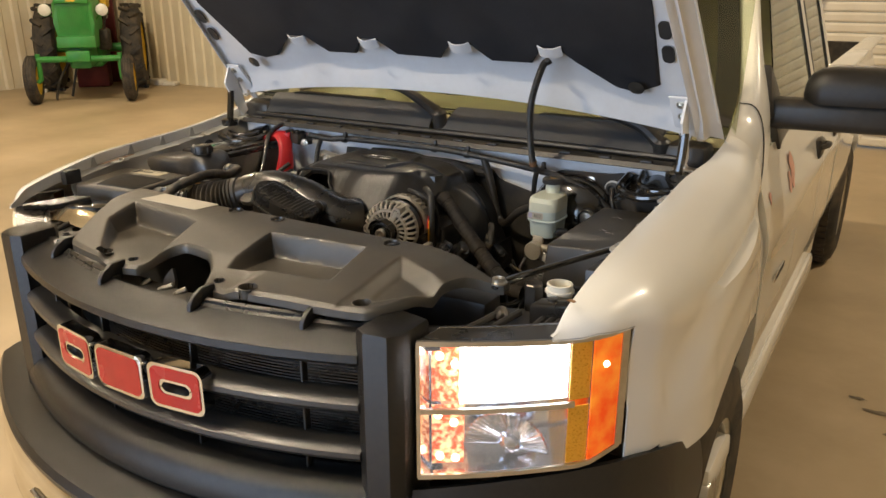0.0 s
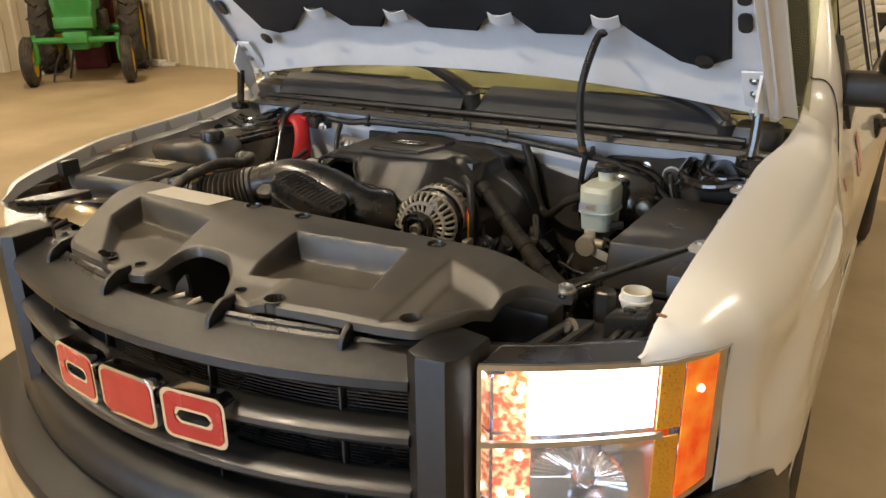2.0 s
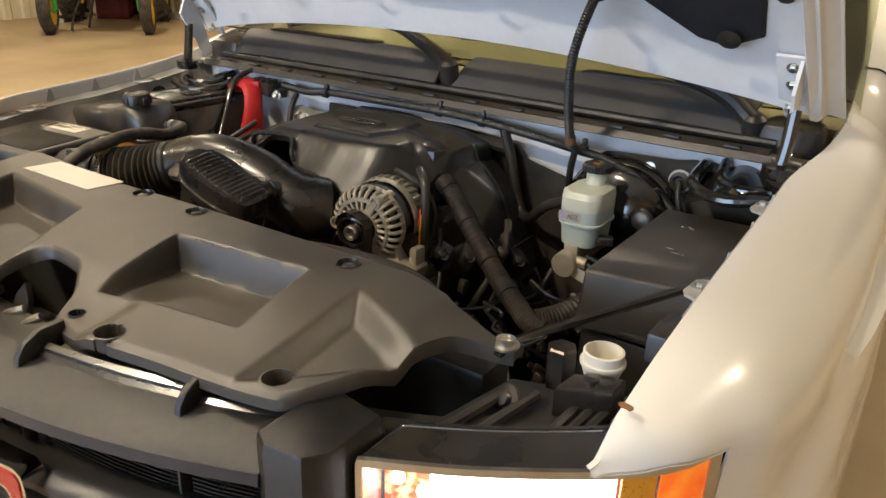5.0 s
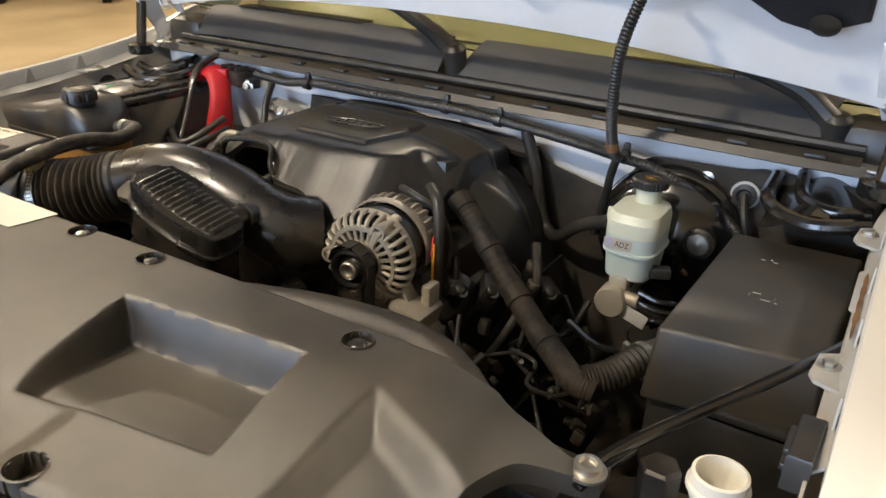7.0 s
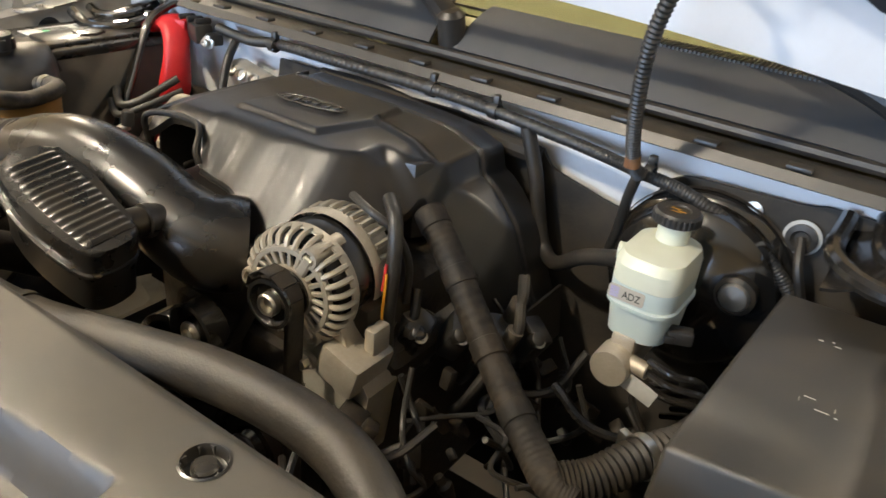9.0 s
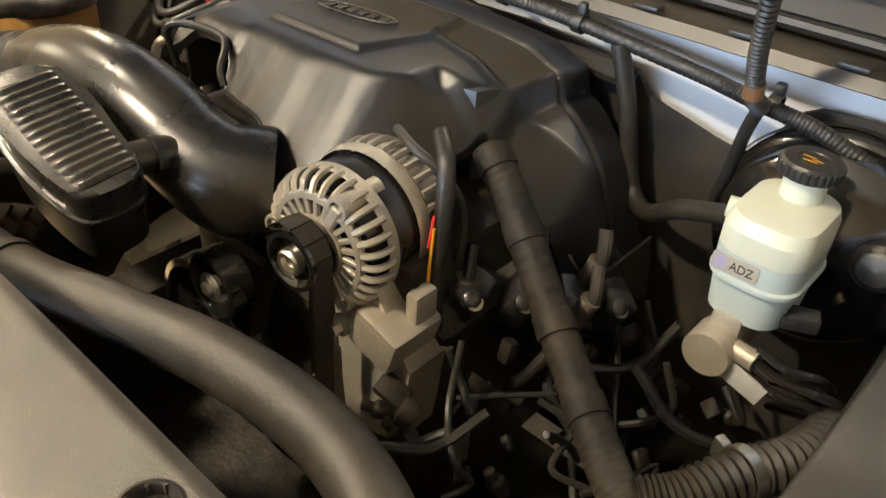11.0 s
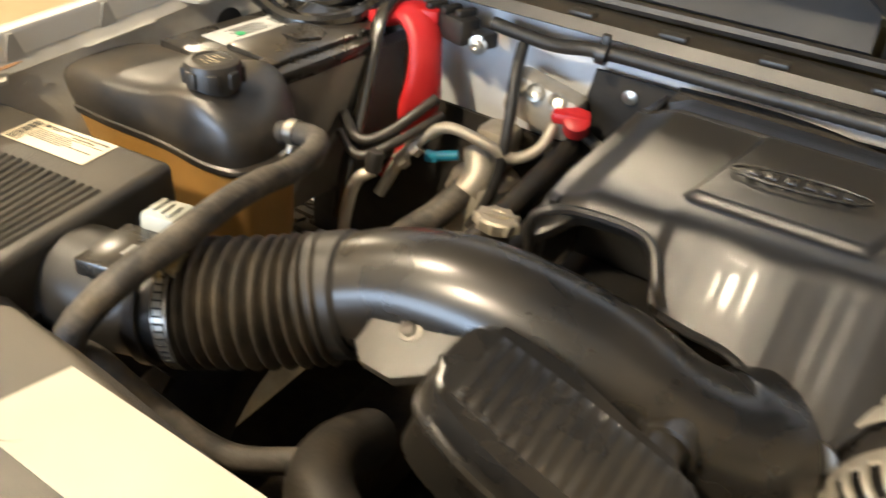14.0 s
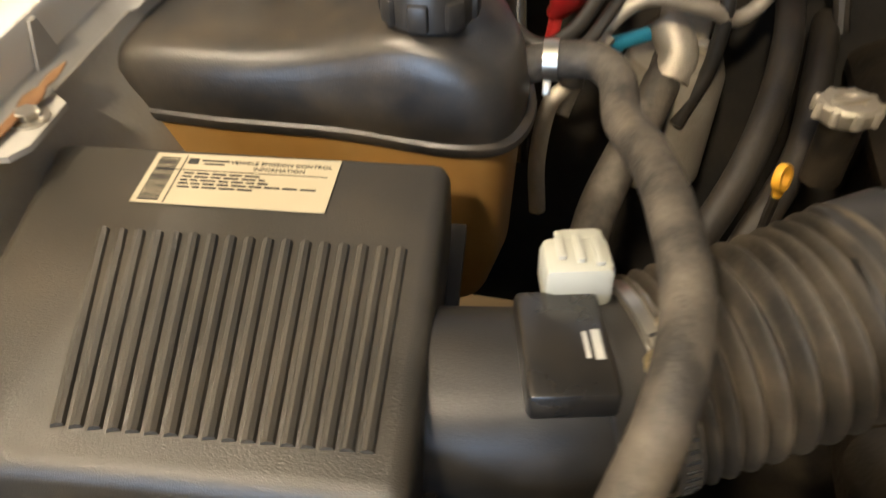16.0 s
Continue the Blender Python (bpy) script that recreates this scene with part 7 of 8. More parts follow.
fm = thing("air_flow_meter", -0.475, 0.533, 1.03, "black air flow meter with a grey plug", "air flow meter")
bm = B()
tube(bm, [(-0.545, 0.520, 1.088), (-0.48, 0.533, 1.088), (-0.432, 0.552, 1.092)], 0.050, 32, 6)
lathe(bm, [(0.052, -0.006), (0.056, -0.005), (0.056, 0.005), (0.052, 0.006)], along((-0.452, 0.544, 1.09), (1, 0.45, 0.1)), 32)
part("meter_body", bm, PLASTIC, fm)
bm = B()
SM = Matrix.Translation((-0.470, 0.528, 1.140)) @ Matrix.Rotation(0.25, 4, "Z") @ Matrix.Rotation(-0.08, 4, "X")
box(bm, (0, 0, 0), (0.040, 0.066, 0.016), SM, bevel=0.003)
sc = part("sensor_block", bm, GLOSSP, fm)
bm = B()
bars(bm, [(0.014, -0.004, 0.004, 0.018), (0.009, -0.004, 0.002, 0.016)], SM @ Matrix.Translation((0, 0, 0.0081)))
part("sensor_print", bm, GREYLAB, sc)
bm = B()
box(bm, (0.013, -0.022, 0.0085), (0.008, 0.007, 0.001), SM)
part("sensor_mark", bm, YEL, sc)
bm = B()
box(bm, (0, 0.045, 0.006), (0.034, 0.028, 0.026), SM, bevel=0.005)
box(bm, (0, 0.060, 0.008), (0.024, 0.014, 0.018), SM, bevel=0.004)
for k in (-1, 0, 1):
    box(bm, (0.009 * k, 0.048, 0.02), (0.004, 0.02, 0.003), SM, bevel=0.001)
part("plug", bm, GREYC, fm, "pale grey wiring plug")

ab = thing("air_filter_box", -0.645, 0.545, 0.95, "black plastic air filter box with a ribbed lid", "air filter box")
ABC = [(-0.735, 0.412), (-0.519, 0.437), (-0.549, 0.650), (-0.790, 0.624)]
bm = B()
fs = prism(bm, ABC, 1.085, 1.145)
bmesh.ops.bevel(bm, geom=[e for e in bm.edges], offset=0.010, segments=4, profile=0.5, affect="EDGES")
lid = part("lid", bm, COVERP, ab)
bm = B()
prism(bm, [(x * 1.006 - 0.0 * y, y) for x, y in ABC], 0.93, 1.082)
prism(bm, [(-0.742, 0.406), (-0.513, 0.433), (-0.542, 0.658), (-0.797, 0.630)], 1.078, 1.088)
part("base", bm, PLASTIC, ab)
RB = [(-0.676, 0.440), (-0.537, 0.456), (-0.553, 0.572), (-0.722, 0.554)]
for k in range(17):
    t = (k + 0.5) / 17
    a = Vector((*RB[0], 0)).lerp(Vector((*RB[1], 0)), t)
    b = Vector((*RB[3], 0)).lerp(Vector((*RB[2], 0)), t)
    bm = B()
    tube(bm, [(a.x, a.y, 1.1448), (b.x, b.y, 1.1448)], 0.0032, 8, 2, flat=1.0)
    part("lid_rib", bm, COVERP, lid)
LQ = [(-0.714, 0.577), (-0.605, 0.589), (-0.610, 0.634), (-0.722, 0.620)]
lc = Vector((sum(p[0] for p in LQ) / 4, sum(p[1] for p in LQ) / 4, 1.1455))
LM = Matrix.Translation(lc) @ Matrix.Rotation(math.atan2(0.012, 0.109), 4, "Z")
bm = B()
prism(bm, [(-0.055, -0.0215), (0.055, -0.0215), (0.055, 0.0235), (-0.055, 0.0225)], 0, 0.0006, LM)
lab = part("emission_label", bm, TANLAB, ab, "pale emission control label with small print")
bm = B()
LT = LM @ Matrix.Translation((0, 0, 0.0007))
rr = random.Random(3)
rows = [(-0.0455, 0.018 - 0.0016 * k, 0.012, rr.choice((0.0006, 0.001))) for k in range(24)]
rows += [(-0.036, 0.0, 0.0006, 0.042), (-0.031, 0.016, 0.006, 0.005), (-0.018, 0.017, 0.016, 0.0012), (-0.018, 0.014, 0.012, 0.0012), (0.0, 0.0078, 0.10, 0.0004)]
for j, yy in enumerate((0.005, 0.002, -0.001, -0.004, -0.007)):
    x = -0.033
    while x < (0.045 if j in (3,) else 0.012):
        w = rr.uniform(0.003, 0.009)
        rows.append((x + w / 2, yy, w, 0.0013))
        x += w + 0.0018
bars(bm, rows, LT)
part("label_print", bm, INK, ab)
text_on("label_heading", "VEHICLE EMISSION CONTROL", 0.0042, LT @ Matrix.Translation((0.021, 0.0165, 0)), INK, ab, 0.060)
text_on("label_heading", "INFORMATION", 0.0042, LT @ Matrix.Translation((0.021, 0.0115, 0)), INK, ab, 0.030)
bm = B()
sheet(bm, 3, 10, lambda u, v: Vector((-0.772 + 0.02 * u - 0.035 * v, 0.43 + 0.22 * v, 1.115 + 0.012 * math.sin(9 * v))), 0.006)
part("foam_seal", bm, FELT, ab)

# coolant tank
ct = thing("coolant_tank", -0.68, 0.75, 0.93, "black topped coolant tank with an amber translucent lower half", "coolant tank")
CT = blob_outline([(-0.822, 0.706), (-0.852, 0.760), (-0.815, 0.818), (-0.71, 0.838), (-0.60, 0.838), (-0.540, 0.815), (-0.516, 0.765), (-0.522, 0.712), (-0.56, 0.696), (-0.64, 0.700), (-0.74, 0.696)], 6)
cx, cy = -0.68, 0.757


def shrink(k):
    return [(cx + (x - cx) * k, cy + (y - cy) * k) for x, y in CT]


bm = B()
rings = []
for k, z in ((1.0, 1.110), (1.015, 1.113), (1.01, 1.117), (0.975, 1.119), (0.978, 1.136), (0.955, 1.150), (0.91, 1.159), (0.84, 1.164), (0.74, 1.167), (0.6, 1.169), (0.45, 1.170), (0.3, 1.170), (0.15, 1.170)):
    rings.append([bm.verts.new((x, y, z + (0.005 * math.exp(-((x + 0.77) / 0.05) ** 2) - 0.010 * ss(-0.66, -0.80, x) + 0.022 * math.exp(-((x + 0.585) / 0.055) ** 2) - 0.002) * ss(1.135, 1.16, z))) for x, y in shrink(k)])
for a, b in zip(rings, rings[1:]):
    n = len(a)
    for i in range(n):
        bm.faces.new((a[i], a[(i + 1) % n], b[(i + 1) % n], b[i]))
bm.faces.new(rings[-1])
part("tank_top", bm, TANKP, ct)
bm = B()
rings = []
for k, z in ((0.72, 0.95), (0.85, 0.96), (0.92, 1.0), (0.955, 1.111)):
    rings.append([bm.verts.new((x, y, z)) for x, y in shrink(k)])
for a, b in zip(rings, rings[1:]):
    n = len(a)
    for i in range(n):
        bm.faces.new((a[i], a[(i + 1) % n], b[(i + 1) % n], b[i]))
bm.faces.new(rings[0][::-1])
part("tank_bottom", bm, AMBERT, ct, "stained amber translucent tank")
CM = Matrix.Translation((-0.582, 0.738, 1.184))
bm = B()
lathe(bm, [(0.024, -0.01), (0.024, 0.004), (0.029, 0.006), (0.029, 0.024), (0.027, 0.029), (0.020, 0.0305), (0.019, 0.029), (0, 0.029)], CM, 40)
lugs = B()
for k in range(8):
    box(lugs, (0, 0, 0), (0.006, 0.013, 0.018), CM @ Matrix.Rotation(k * math.pi / 4, 4, "Z") @ Matrix.Translation((0.029, 0, 0.015)), bevel=0.0025)
cap = part("pressure_cap", bm, PLASTIC, ct, "black fluted pressure cap")
pieces("cap_lug", lugs, PLASTIC, cap)
bm = B()
bars(bm, [(0.009 * math.cos(k), 0.011 * math.sin(k * 1.0), 0.005, 0.0014) for k in range(7)], CM @ Matrix.Translation((0, 0, 0.0295)))
bars(bm, [(0, 0, 0.01, 0.002), (0.002, -0.005, 0.007, 0.0016), (-0.003, 0.006, 0.007, 0.0016)], CM @ Matrix.Translation((0, 0, 0.0295)))
part("cap_print", bm, TANLAB, cap)
ch = thing("coolant_hose", -0.49, 0.65, 1.0, "dusty grey rubber coolant hose from the tank", "hose", HG)
bm = B()
tube(bm, [(-0.525, 0.766, 1.140), (-0.505, 0.772, 1.144), (-0.478, 0.772, 1.146), (-0.462, 0.752, 1.146), (-0.455, 0.710, 1.144), (-0.440, 0.655, 1.160), (-0.428, 0.60, 1.168), (-0.420, 0.545, 1.166), (-0.425, 0.495, 1.155), (-0.440, 0.455, 1.12), (-0.45, 0.43, 1.05)], 0.0125, 18, 10)
part("tube", bm, DUSTRUB, ch)
bm = B()
m = along((-0.507, 0.772, 1.1437), (1, 0.05, 0.05))
lathe(bm, [(0.0128, -0.005), (0.0142, -0.005), (0.0142, 0.005), (0.0128, 0.005)], m, 20)
for s in (-1, 1):
    box(bm, (0, 0, 0), (0.010, 0.004, 0.006), m @ Matrix.Rotation(radians(-90 + 25 * s), 4, "Z") @ Matrix.Translation((0.019, 0, 0.002 * s)), bevel=0.001)
part("spring_clamp", bm, STEEL, ch, "steel spring clamp")
bm = B()
tube(bm, [(-0.27, 0.515, 1.04), (-0.33, 0.49, 1.03), (-0.40, 0.475, 1.06), (-0.44, 0.465, 1.09), (-0.47, 0.46, 1.08)], 0.011, 12, 8)
tagged(part("overflow_hose", bm, DUSTRUB), "dusty hose looping in front of the intake", "hose", HG)

# battery
bt = thing("battery", -0.66, 0.925, 0.95, "black car battery with a worn label", "battery")
BM = Matrix.Translation((-0.660, 0.935, 0)) @ Matrix.Rotation(-0.06, 4, "Z")
bm = B()
box(bm, (0, 0, 1.07), (0.172, 0.255, 0.175), BM, bevel=0.006)
part("case", bm, mat("battery_case", (0.10, 0.095, 0.085), (0.15, 0.14, 0.12), 0.5, scale=12, dust=DUST, damt=0.3), bt)
bm = B()
box(bm, (0, 0, 1.162), (0.178, 0.262, 0.018), BM, bevel=0.005)
box(bm, (0.03, 0.0, 1.173), (0.085, 0.19, 0.010), BM, bevel=0.004)
lathe(bm, [(0.028, 0), (0.028, 0.003), (0.02, 0.004), (0, 0.003)], BM @ Matrix.Translation((0.03, -0.005, 1.1785)), 6)
part("case_lid", bm, GLOSSP, bt)
bm = B()
BL = BM @ Matrix.Translation((-0.040, -0.006, 1.1715)) @ Matrix.Rotation(math.pi / 2, 4, "Z")
box(bm, (0, 0, 0), (0.165, 0.044, 0.001), BL)
part("label", bm, GREYLAB, bt, "scratched grey battery label")
bm = B()
bars(bm, [(-0.03 + 0.004 * (k % 3), 0.013 - 0.004 * k, 0.05, 0.0014) for k in range(7)] + [(0.034, 0.01 - 0.006 * k, 0.04, 0.003) for k in range(4)], BL @ Matrix.Translation((0, 0, 0.0006)))
part("label_print", bm, INK, bt)
bm = B()
lathe(bm, [(0.006, 0), (0.006, 0.0006), (0, 0.0006)], BL @ Matrix.Translation((-0.045, -0.006, 0.001)), 16)
part("green_dot", bm, GREENLED, bt)
bm = B()
lathe(bm, [(0.018, 0), (0.018, 0.0006), (0, 0.0006)], BL @ Matrix.Translation((0.10, -0.004, 0.0)), 6)
part("badge", bm, DKRED, bt, "dull red badge")
bm = B()
box(bm, (0.055, 0.115, 1.185), (0.06, 0.03, 0.012), BM, bevel=0.004)
for dx in (0.03, 0.065):
    lathe(bm, [(0.006, 0), (0.006, 0.014), (0, 0.015)], BM @ Matrix.Translation((dx, 0.115, 1.188)), 10)
part("terminal", bm, STEEL, bt)
bm = B()
box(bm, (0.06, -0.10, 1.175), (0.022, 0.014, 0.008), BM, bevel=0.003)
tube(bm, [BM @ Vector((0.06, -0.10, 1.176)), BM @ Vector((0.09, -0.108, 1.172)), BM @ Vector((0.10, -0.10, 1.14))], 0.004, 8, 5)
lathe(bm, [(0.009, 0), (0.009, 0.014), (0, 0.016)], BM @ Matrix.Translation((0.075, -0.118, 1.17)), 10)
part("ground_terminal", bm, GRIME, bt)

# red battery cable boot and its connector
rb = thing("positive_cable", -0.545, 1.06, 1.0, "red plastic boot over the battery cable", "battery cable")
bm = B()
pts = [(-0.585, 1.035, 1.186), (-0.560, 1.045, 1.196), (-0.535, 1.040, 1.192), (-0.514, 1.025, 1.165), (-0.508, 1.015, 1.12), (-0.514, 1.01, 1.075), (-0.524, 1.01, 1.055)]
tube(bm, pts, lambda t: 0.026 - 0.003 * math.cos(12 * t) - 0.006 * ss(0.75, 1.0, t), 14, 8, flat=0.5)
box(bm, (-0.535, 1.05, 1.198), (0.045, 0.03, 0.018), Matrix.Rotation(0.3, 4, "Z"), bevel=0.005)
box(bm, (-0.585, 1.035, 1.184), (0.035, 0.036, 0.016), Matrix.Rotation(-0.3, 4, "Z"), bevel=0.005)
part("boot", bm, REDP, rb)
bm = B()
tube(bm, [(-0.524, 1.01, 1.06), (-0.53, 1.0, 1.02), (-0.55, 0.99, 0.98)], 0.007, 10, 5)
part("cable", bm, REDP, rb)
jb = thing("junction_block", -0.50, 1.07, 1.16, "black cable junction block on the firewall", "junction block")
bm = B()
JM = Matrix.Translation((-0.500, 1.062, 1.190)) @ Matrix.Rotation(-0.35, 4, "Z")
box(bm, (0, 0, 0), (0.080, 0.034, 0.034), JM, bevel=0.006)
for k in (-1, 0, 1):
    box(bm, (0.022 * k, -0.004, 0.02), (0.012, 0.03, 0.01), JM, bevel=0.003)
box(bm, (0.05, -0.004, -0.006), (0.03, 0.026, 0.02), JM, bevel=0.004)
part("block_body", bm, PLASTIC, jb)
bm = B()
lathe(bm, [(0.012, 0), (0.012, 0.004), (0.007, 0.005), (0.007, 0.014), (0.004, 0.015), (0, 0.013)], along((-0.449, 1.045, 1.180), (0.2, -1, 0.1)), 18)
part("stud", bm, STEEL, jb)

# support brace, black tube from the cowl down past the battery
bm = B()
tube(bm, [(-0.545, 1.075, 1.232), (-0.565, 1.05, 1.222), (-0.575, 1.01, 1.19), (-0.560, 0.955, 1.10), (-0.548, 0.91, 1.03), (-0.54, 0.88, 0.97)], 0.0125, 14, 8, flat=0.6)
box(bm, (-0.535, 1.08, 1.234), (0.05, 0.03, 0.008), bevel=0.003)
tagged(part("support_brace", bm, BLKENAM), "glossy black tubular brace from the cowl", "brace")

# refrigerant and heater fittings at the firewall
af = thing("refrigerant_fittings", -0.40, 1.04, 0.9, "dusty aluminium refrigerant block and pipes on the firewall", "pipe fittings")
bm = B()
box(bm, (-0.355, 1.06, 1.125), (0.10, 0.04, 0.06), Matrix.Rotation(0.2, 4, "Y"), bevel=0.012)
box(bm, (-0.40, 1.035, 1.06), (0.05, 0.05, 0.06), bevel=0.012)
lathe(bm, [(0.05, -0.12), (0.052, 0.0), (0.045, 0.02), (0.02, 0.028), (0, 0.028)], Matrix.Translation((-0.405, 1.02, 1.0)), 28)
tube(bm, [(-0.42, 1.02, 1.055), (-0.405, 1.0, 1.03), (-0.41, 0.98, 1.01)], 0.020, 16, 5)
part("block", bm, ALU, af)
bm = B()
for dx in (-0.025, 0.0, 0.03):
    lathe(bm, [(0.012, 0), (0.012, 0.006), (0.008, 0.008), (0.006, 0.003), (0, 0.003)], along((-0.36 + dx, 1.042, 1.142 - 0.1 * dx), (0, -0.8, 0.6)), 18)
part("block_bolt", bm, STEEL, af)
bm = B()
tube(bm, [(-0.33, 1.04, 1.11), (-0.335, 1.02, 1.085), (-0.36, 1.0, 1.07), (-0.39, 0.985, 1.085), (-0.44, 0.975, 1.095), (-0.47, 0.965, 1.075), (-0.49, 0.945, 1.045), (-0.505, 0.92, 1.0)], 0.0075, 12, 10)
tube(bm, [(-0.50, 0.90, 1.045), (-0.515, 0.885, 1.03), (-0.52, 0.87, 0.98), (-0.515, 0.86, 0.93)], 0.008, 12, 8)
for p, d in (((-0.478, 0.957, 1.062), (-1, -0.9, -1.3)), ((-0.488, 0.945, 1.046), (-1, -0.9, -1.3))):
    lathe(bm, [(0.012, -0.006), (0.012, 0.006)], along(p, d), 6)
part("pipe", bm, ALU, af)
bm = B()
lathe(bm, [(0.011, 0), (0.011, 0.022), (0.009, 0.026), (0, 0.027)], along((-0.498, 0.898, 1.048), (0.1, 0.1, 1)), 18)
part("valve_cap", bm, PLASTIC, af)
bm = B()
tube(bm, [(-0.435, 0.995, 1.05), (-0.462, 0.982, 1.045)], 0.007, 14, 3)
box(bm, (-0.466, 0.980, 1.044), (0.018, 0.014, 0.014), Matrix.Rotation(0.4, 4, "Z"), bevel=0.004)
part("blue_plug", bm, TEAL, af, "blue sensor plug")
h = hose("heater_hose", [(-0.402, 1.030, 1.036), (-0.414, 0.985, 1.012), (-0.428, 0.94, 0.99), (-0.445, 0.89, 0.975), (-0.462, 0.83, 0.95), (-0.465, 0.76, 0.91)], 0.0185, DUSTRUB, "thick dusty heater hose with a steel clamp", seg=18)
clamp(h, (-0.406, 1.018, 1.030), (-0.25, -0.9, -0.45), 0.019, 0.010, True)
hose("heater_pipe", [(-0.31, 1.06, 1.08), (-0.315, 0.98, 1.065), (-0.33, 0.90, 1.035), (-0.36, 0.82, 1.0), (-0.42, 0.72, 0.95)], 0.0135, RUBBER, "black heater hose along the engine")
hose("heater_pipe", [(-0.27, 1.05, 1.05), (-0.285, 0.96, 1.04), (-0.30, 0.88, 1.01), (-0.34, 0.80, 0.97), (-0.38, 0.72, 0.93)], 0.0135, RUBBER, "black heater hose along the engine")
hose("sensor_loom", [(-0.395, 1.06, 1.19), (-0.385, 1.03, 1.16), (-0.372, 1.0, 1.10), (-0.374, 0.985, 1.03), (-0.395, 0.97, 0.97)], 0.0075, LOOM, "black cable over the aluminium fittings", "wiring loom", 12)
hose("battery_lead", [(-0.57, 0.93, 1.09), (-0.53, 0.91, 1.075), (-0.50, 0.93, 1.085), (-0.47, 0.99, 1.12)], 0.007, LOOM, "black lead curving from the battery", "wire")
hose("battery_lead", [(-0.56, 0.91, 1.075), (-0.52, 0.895, 1.062), (-0.49, 0.92, 1.075), (-0.46, 0.99, 1.10)], 0.006, LOOM, "black lead curving from the battery", "wire")
rc = thing("red_service_cap", -0.315, 1.055, 1.09, "small red service cap", "cap")
bm = B()
box(bm, (-0.308, 1.036, 1.130), (0.046, 0.028, 0.016), Matrix.Rotation(0.3, 4, "Z"), bevel=0.006)
lathe(bm, [(0.016, -0.02), (0.016, 0.004), (0.012, 0.006), (0, 0.006)], along((-0.298, 1.030, 1.130), (0.2, -0.6, 0.8)), 18)
part("cap_body", bm, REDP, rc)
bm = B()
tube(bm, [(-0.295, 1.06, 1.10), (-0.27, 1.05, 1.09), (-0.26, 1.03, 1.05)], 0.008, 10, 5)
part("cap_stem", bm, RUBBER, rc)
oc = thing("oil_filler_cap", -0.29, 0.83, 1.05, "dusty cast oil filler cap", "filler cap")
bm = B()
OM = Matrix.Translation((-0.291, 0.838, 1.092)) @ Matrix.Diagonal((1, 0.8, 1, 1))
lathe(bm, [(0.020, -0.012), (0.023, -0.008), (0.0235, 0.001), (0.020, 0.004), (0.012, 0.0045), (0.010, 0.002), (0, 0.002)], OM, 28)
lobes = B()
for k in range(9):
    lathe(lobes, [(0.004, -0.009), (0.004, 0.001), (0.0025, 0.003), (0, 0.003)], OM @ Matrix.Rotation(2 * math.pi * k / 9, 4, "Z") @ Matrix.Translation((0.0225, 0, 0)), 8)
box(bm, (-0.291, 0.838, 1.095), (0.032, 0.006, 0.006), Matrix.Rotation(0.4, 4, "Z"), bevel=0.002)
pieces("cap_lobe", lobes, ALU, part("cap", bm, ALU, oc))
bm = B()
lathe(bm, [(0.016, -0.07), (0.016, -0.008), (0, -0.008)], OM, 20)
part("filler_neck", bm, GRIME, oc)
ds = thing("dipstick", -0.335, 0.715, 1.02, "yellow looped dipstick handle", "dipstick")
bm = B()
m = along((-0.336, 0.775, 1.066), (0.9, -0.6, 0.3))
lathe(bm, [(0.006, -0.003), (0.010, -0.003), (0.0105, 0.0), (0.010, 0.003), (0.006, 0.003), (0.0055, 0.0), (0.006, -0.003)], m, 24)
box(bm, (-0.335, 0.778, 1.053), (0.008, 0.008, 0.014), bevel=0.003)
part("handle", bm, YEL, ds)
bm = B()
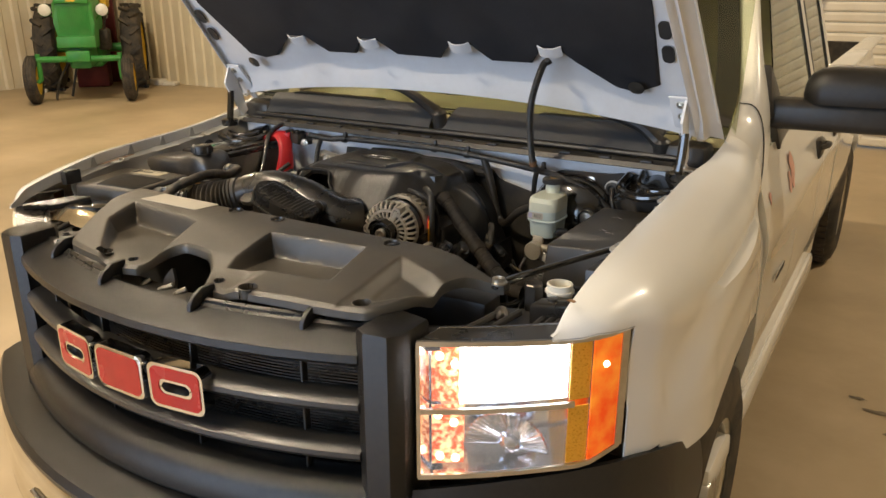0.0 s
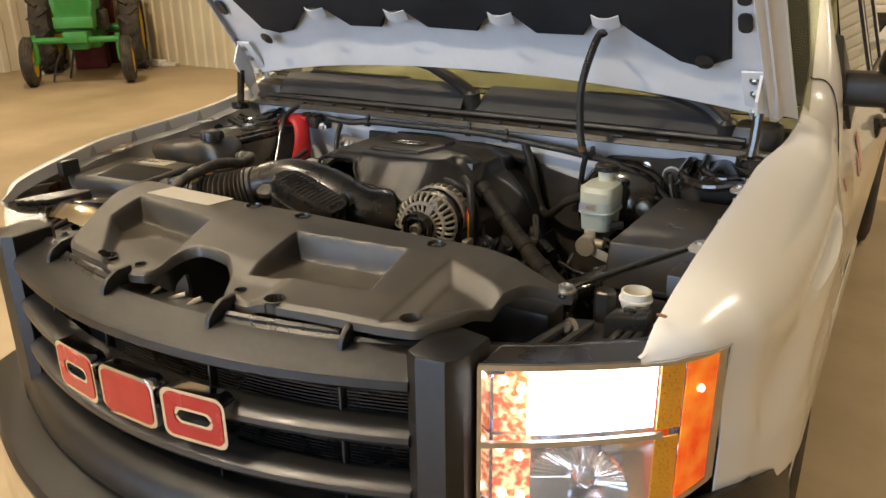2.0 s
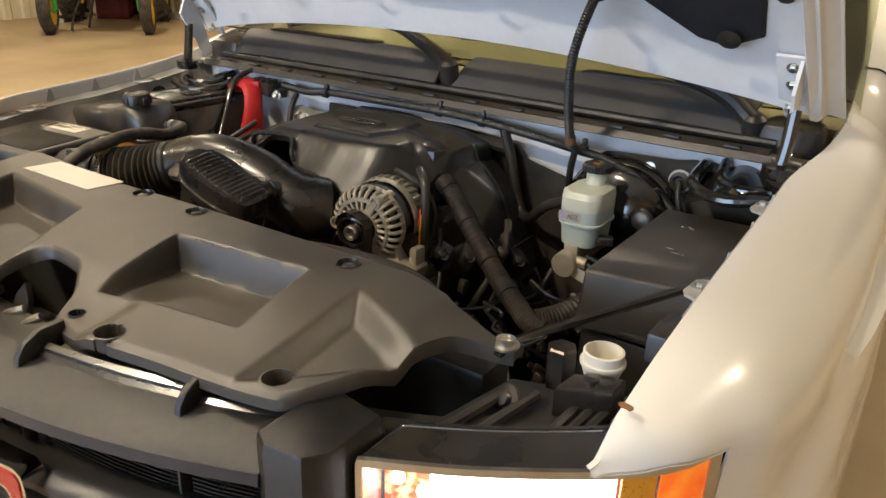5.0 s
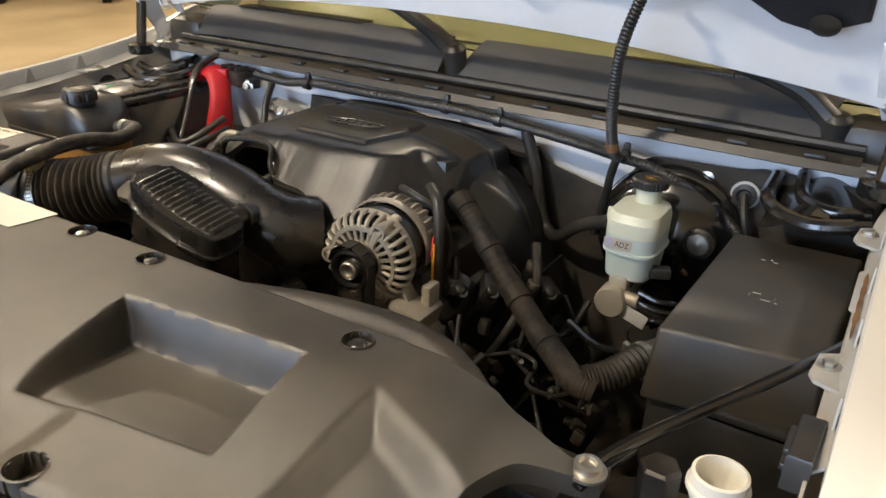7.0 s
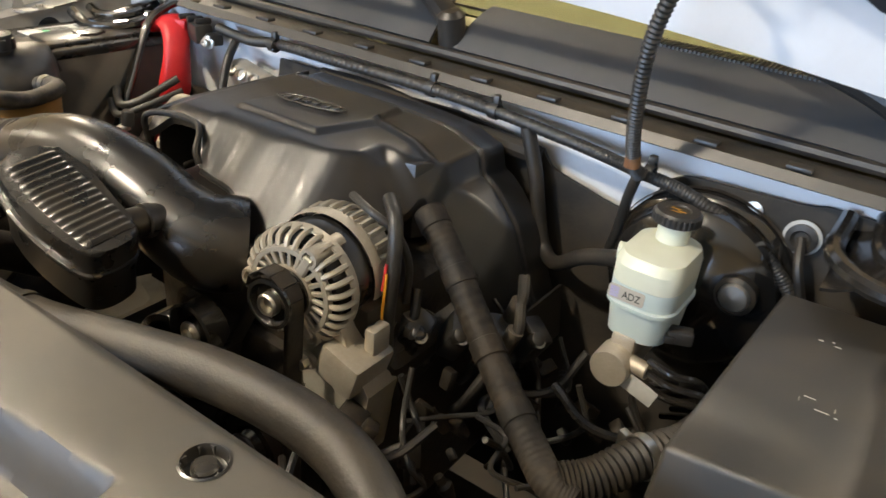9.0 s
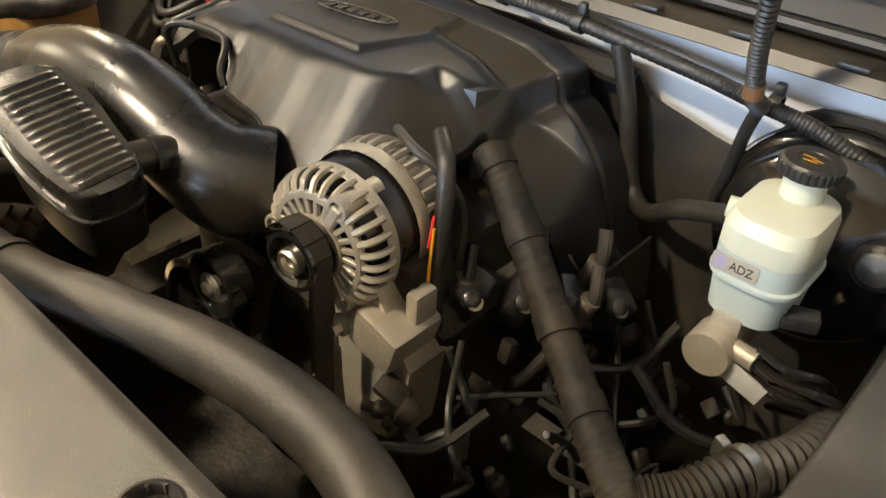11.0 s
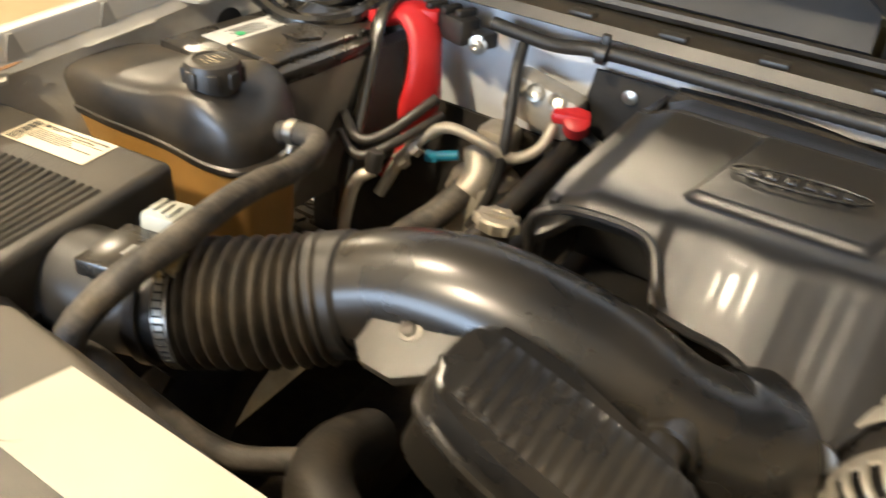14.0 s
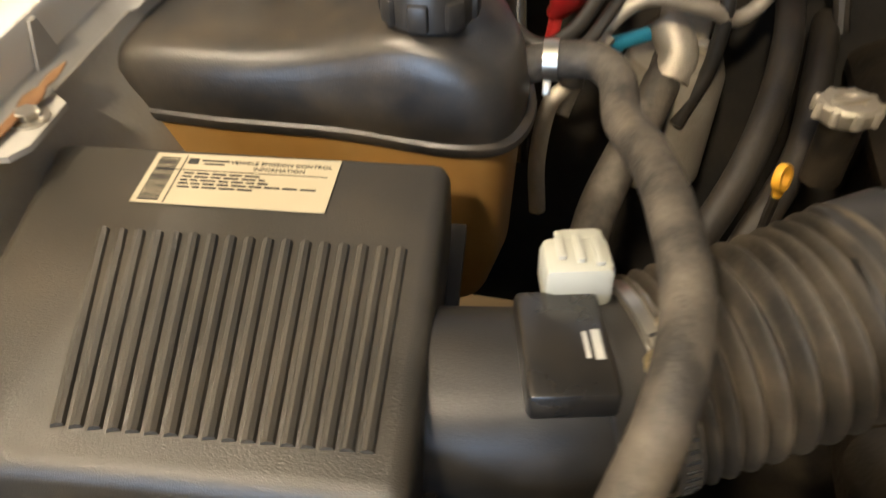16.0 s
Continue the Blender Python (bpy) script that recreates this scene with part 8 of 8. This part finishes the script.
tube(bm, [(-0.335, 0.779, 1.050), (-0.335, 0.785, 1.0), (-0.335, 0.80, 0.92)], 0.004, 8, 4)
part("tube", bm, DARKST, ds)

# clutter behind the passenger headlamp
GOLD = mat("hazy_lamp_back", (0.35, 0.27, 0.15), (0.50, 0.42, 0.28), 0.16, metal=0.8, scale=9, coat=0.5, dust=DUST, damt=0.3, dscale=12)
hc = thing("headlamp_carrier", -0.60, 0.33, 1.03, "glossy grimy headlamp back with bent brackets and clips", "carrier")
bm = B()
sheet(bm, 20, 10, lambda u, v: Vector((-0.69 + 0.20 * u, 0.29 + 0.07 * u * 0.6 + 0.115 * v - 0.02 * math.sin(math.pi * u), 1.075 + 0.030 * math.sin(math.pi * v) + 0.012 * math.sin(5 * u))), 0.004)
part("carrier_body", bm, GOLD, hc)
bm = B()
prism(bm, rounded(0.13, 0.075, 0.02), 0, 0.018, Matrix.Translation((-0.600, 0.375, 1.098)) @ Matrix.Rotation(0.45, 4, "Z"), bevel=0.008)
part("ballast_box", bm, BLKENAM, hc, "glossy black box")
for k in range(4):
    bm = B()
    tube(bm, [(-0.735 + 0.018 * k, 0.26 + 0.012 * k, 1.112), (-0.655 + 0.012 * k, 0.36 + 0.006 * k, 1.125)], 0.006, 8, 3, flat=1.6)
    part("carrier_rib", bm, BLKENAM, hc)
bm = B()
sheet(bm, 10, 5, lambda u, v: Vector((-0.56 + 0.12 * u, 0.418 + 0.02 * u + 0.03 * v, 1.105 + 0.012 * math.sin(7 * u) + 0.010 * math.sin(3 * v))), 0.003)
tube(bm, [(-0.545, 0.425, 1.105), (-0.555, 0.43, 1.125), (-0.545, 0.437, 1.130), (-0.52, 0.44, 1.118)], 0.004, 8, 5, flat=2.0)
part("bent_bracket", bm, DARKST, hc, "bent dusty sheet metal bracket")
bm = B()
prism(bm, [(-0.47, 0.20), (-0.43, 0.15), (-0.40, 0.17), (-0.44, 0.22)], 1.100, 1.108, bevel=0.002)
hexbolt(bm, (-0.445, 0.185, 1.108), (0, 0, 1), 0.007, 0.006)
part("corner_tab", bm, PLASTIC, hc)
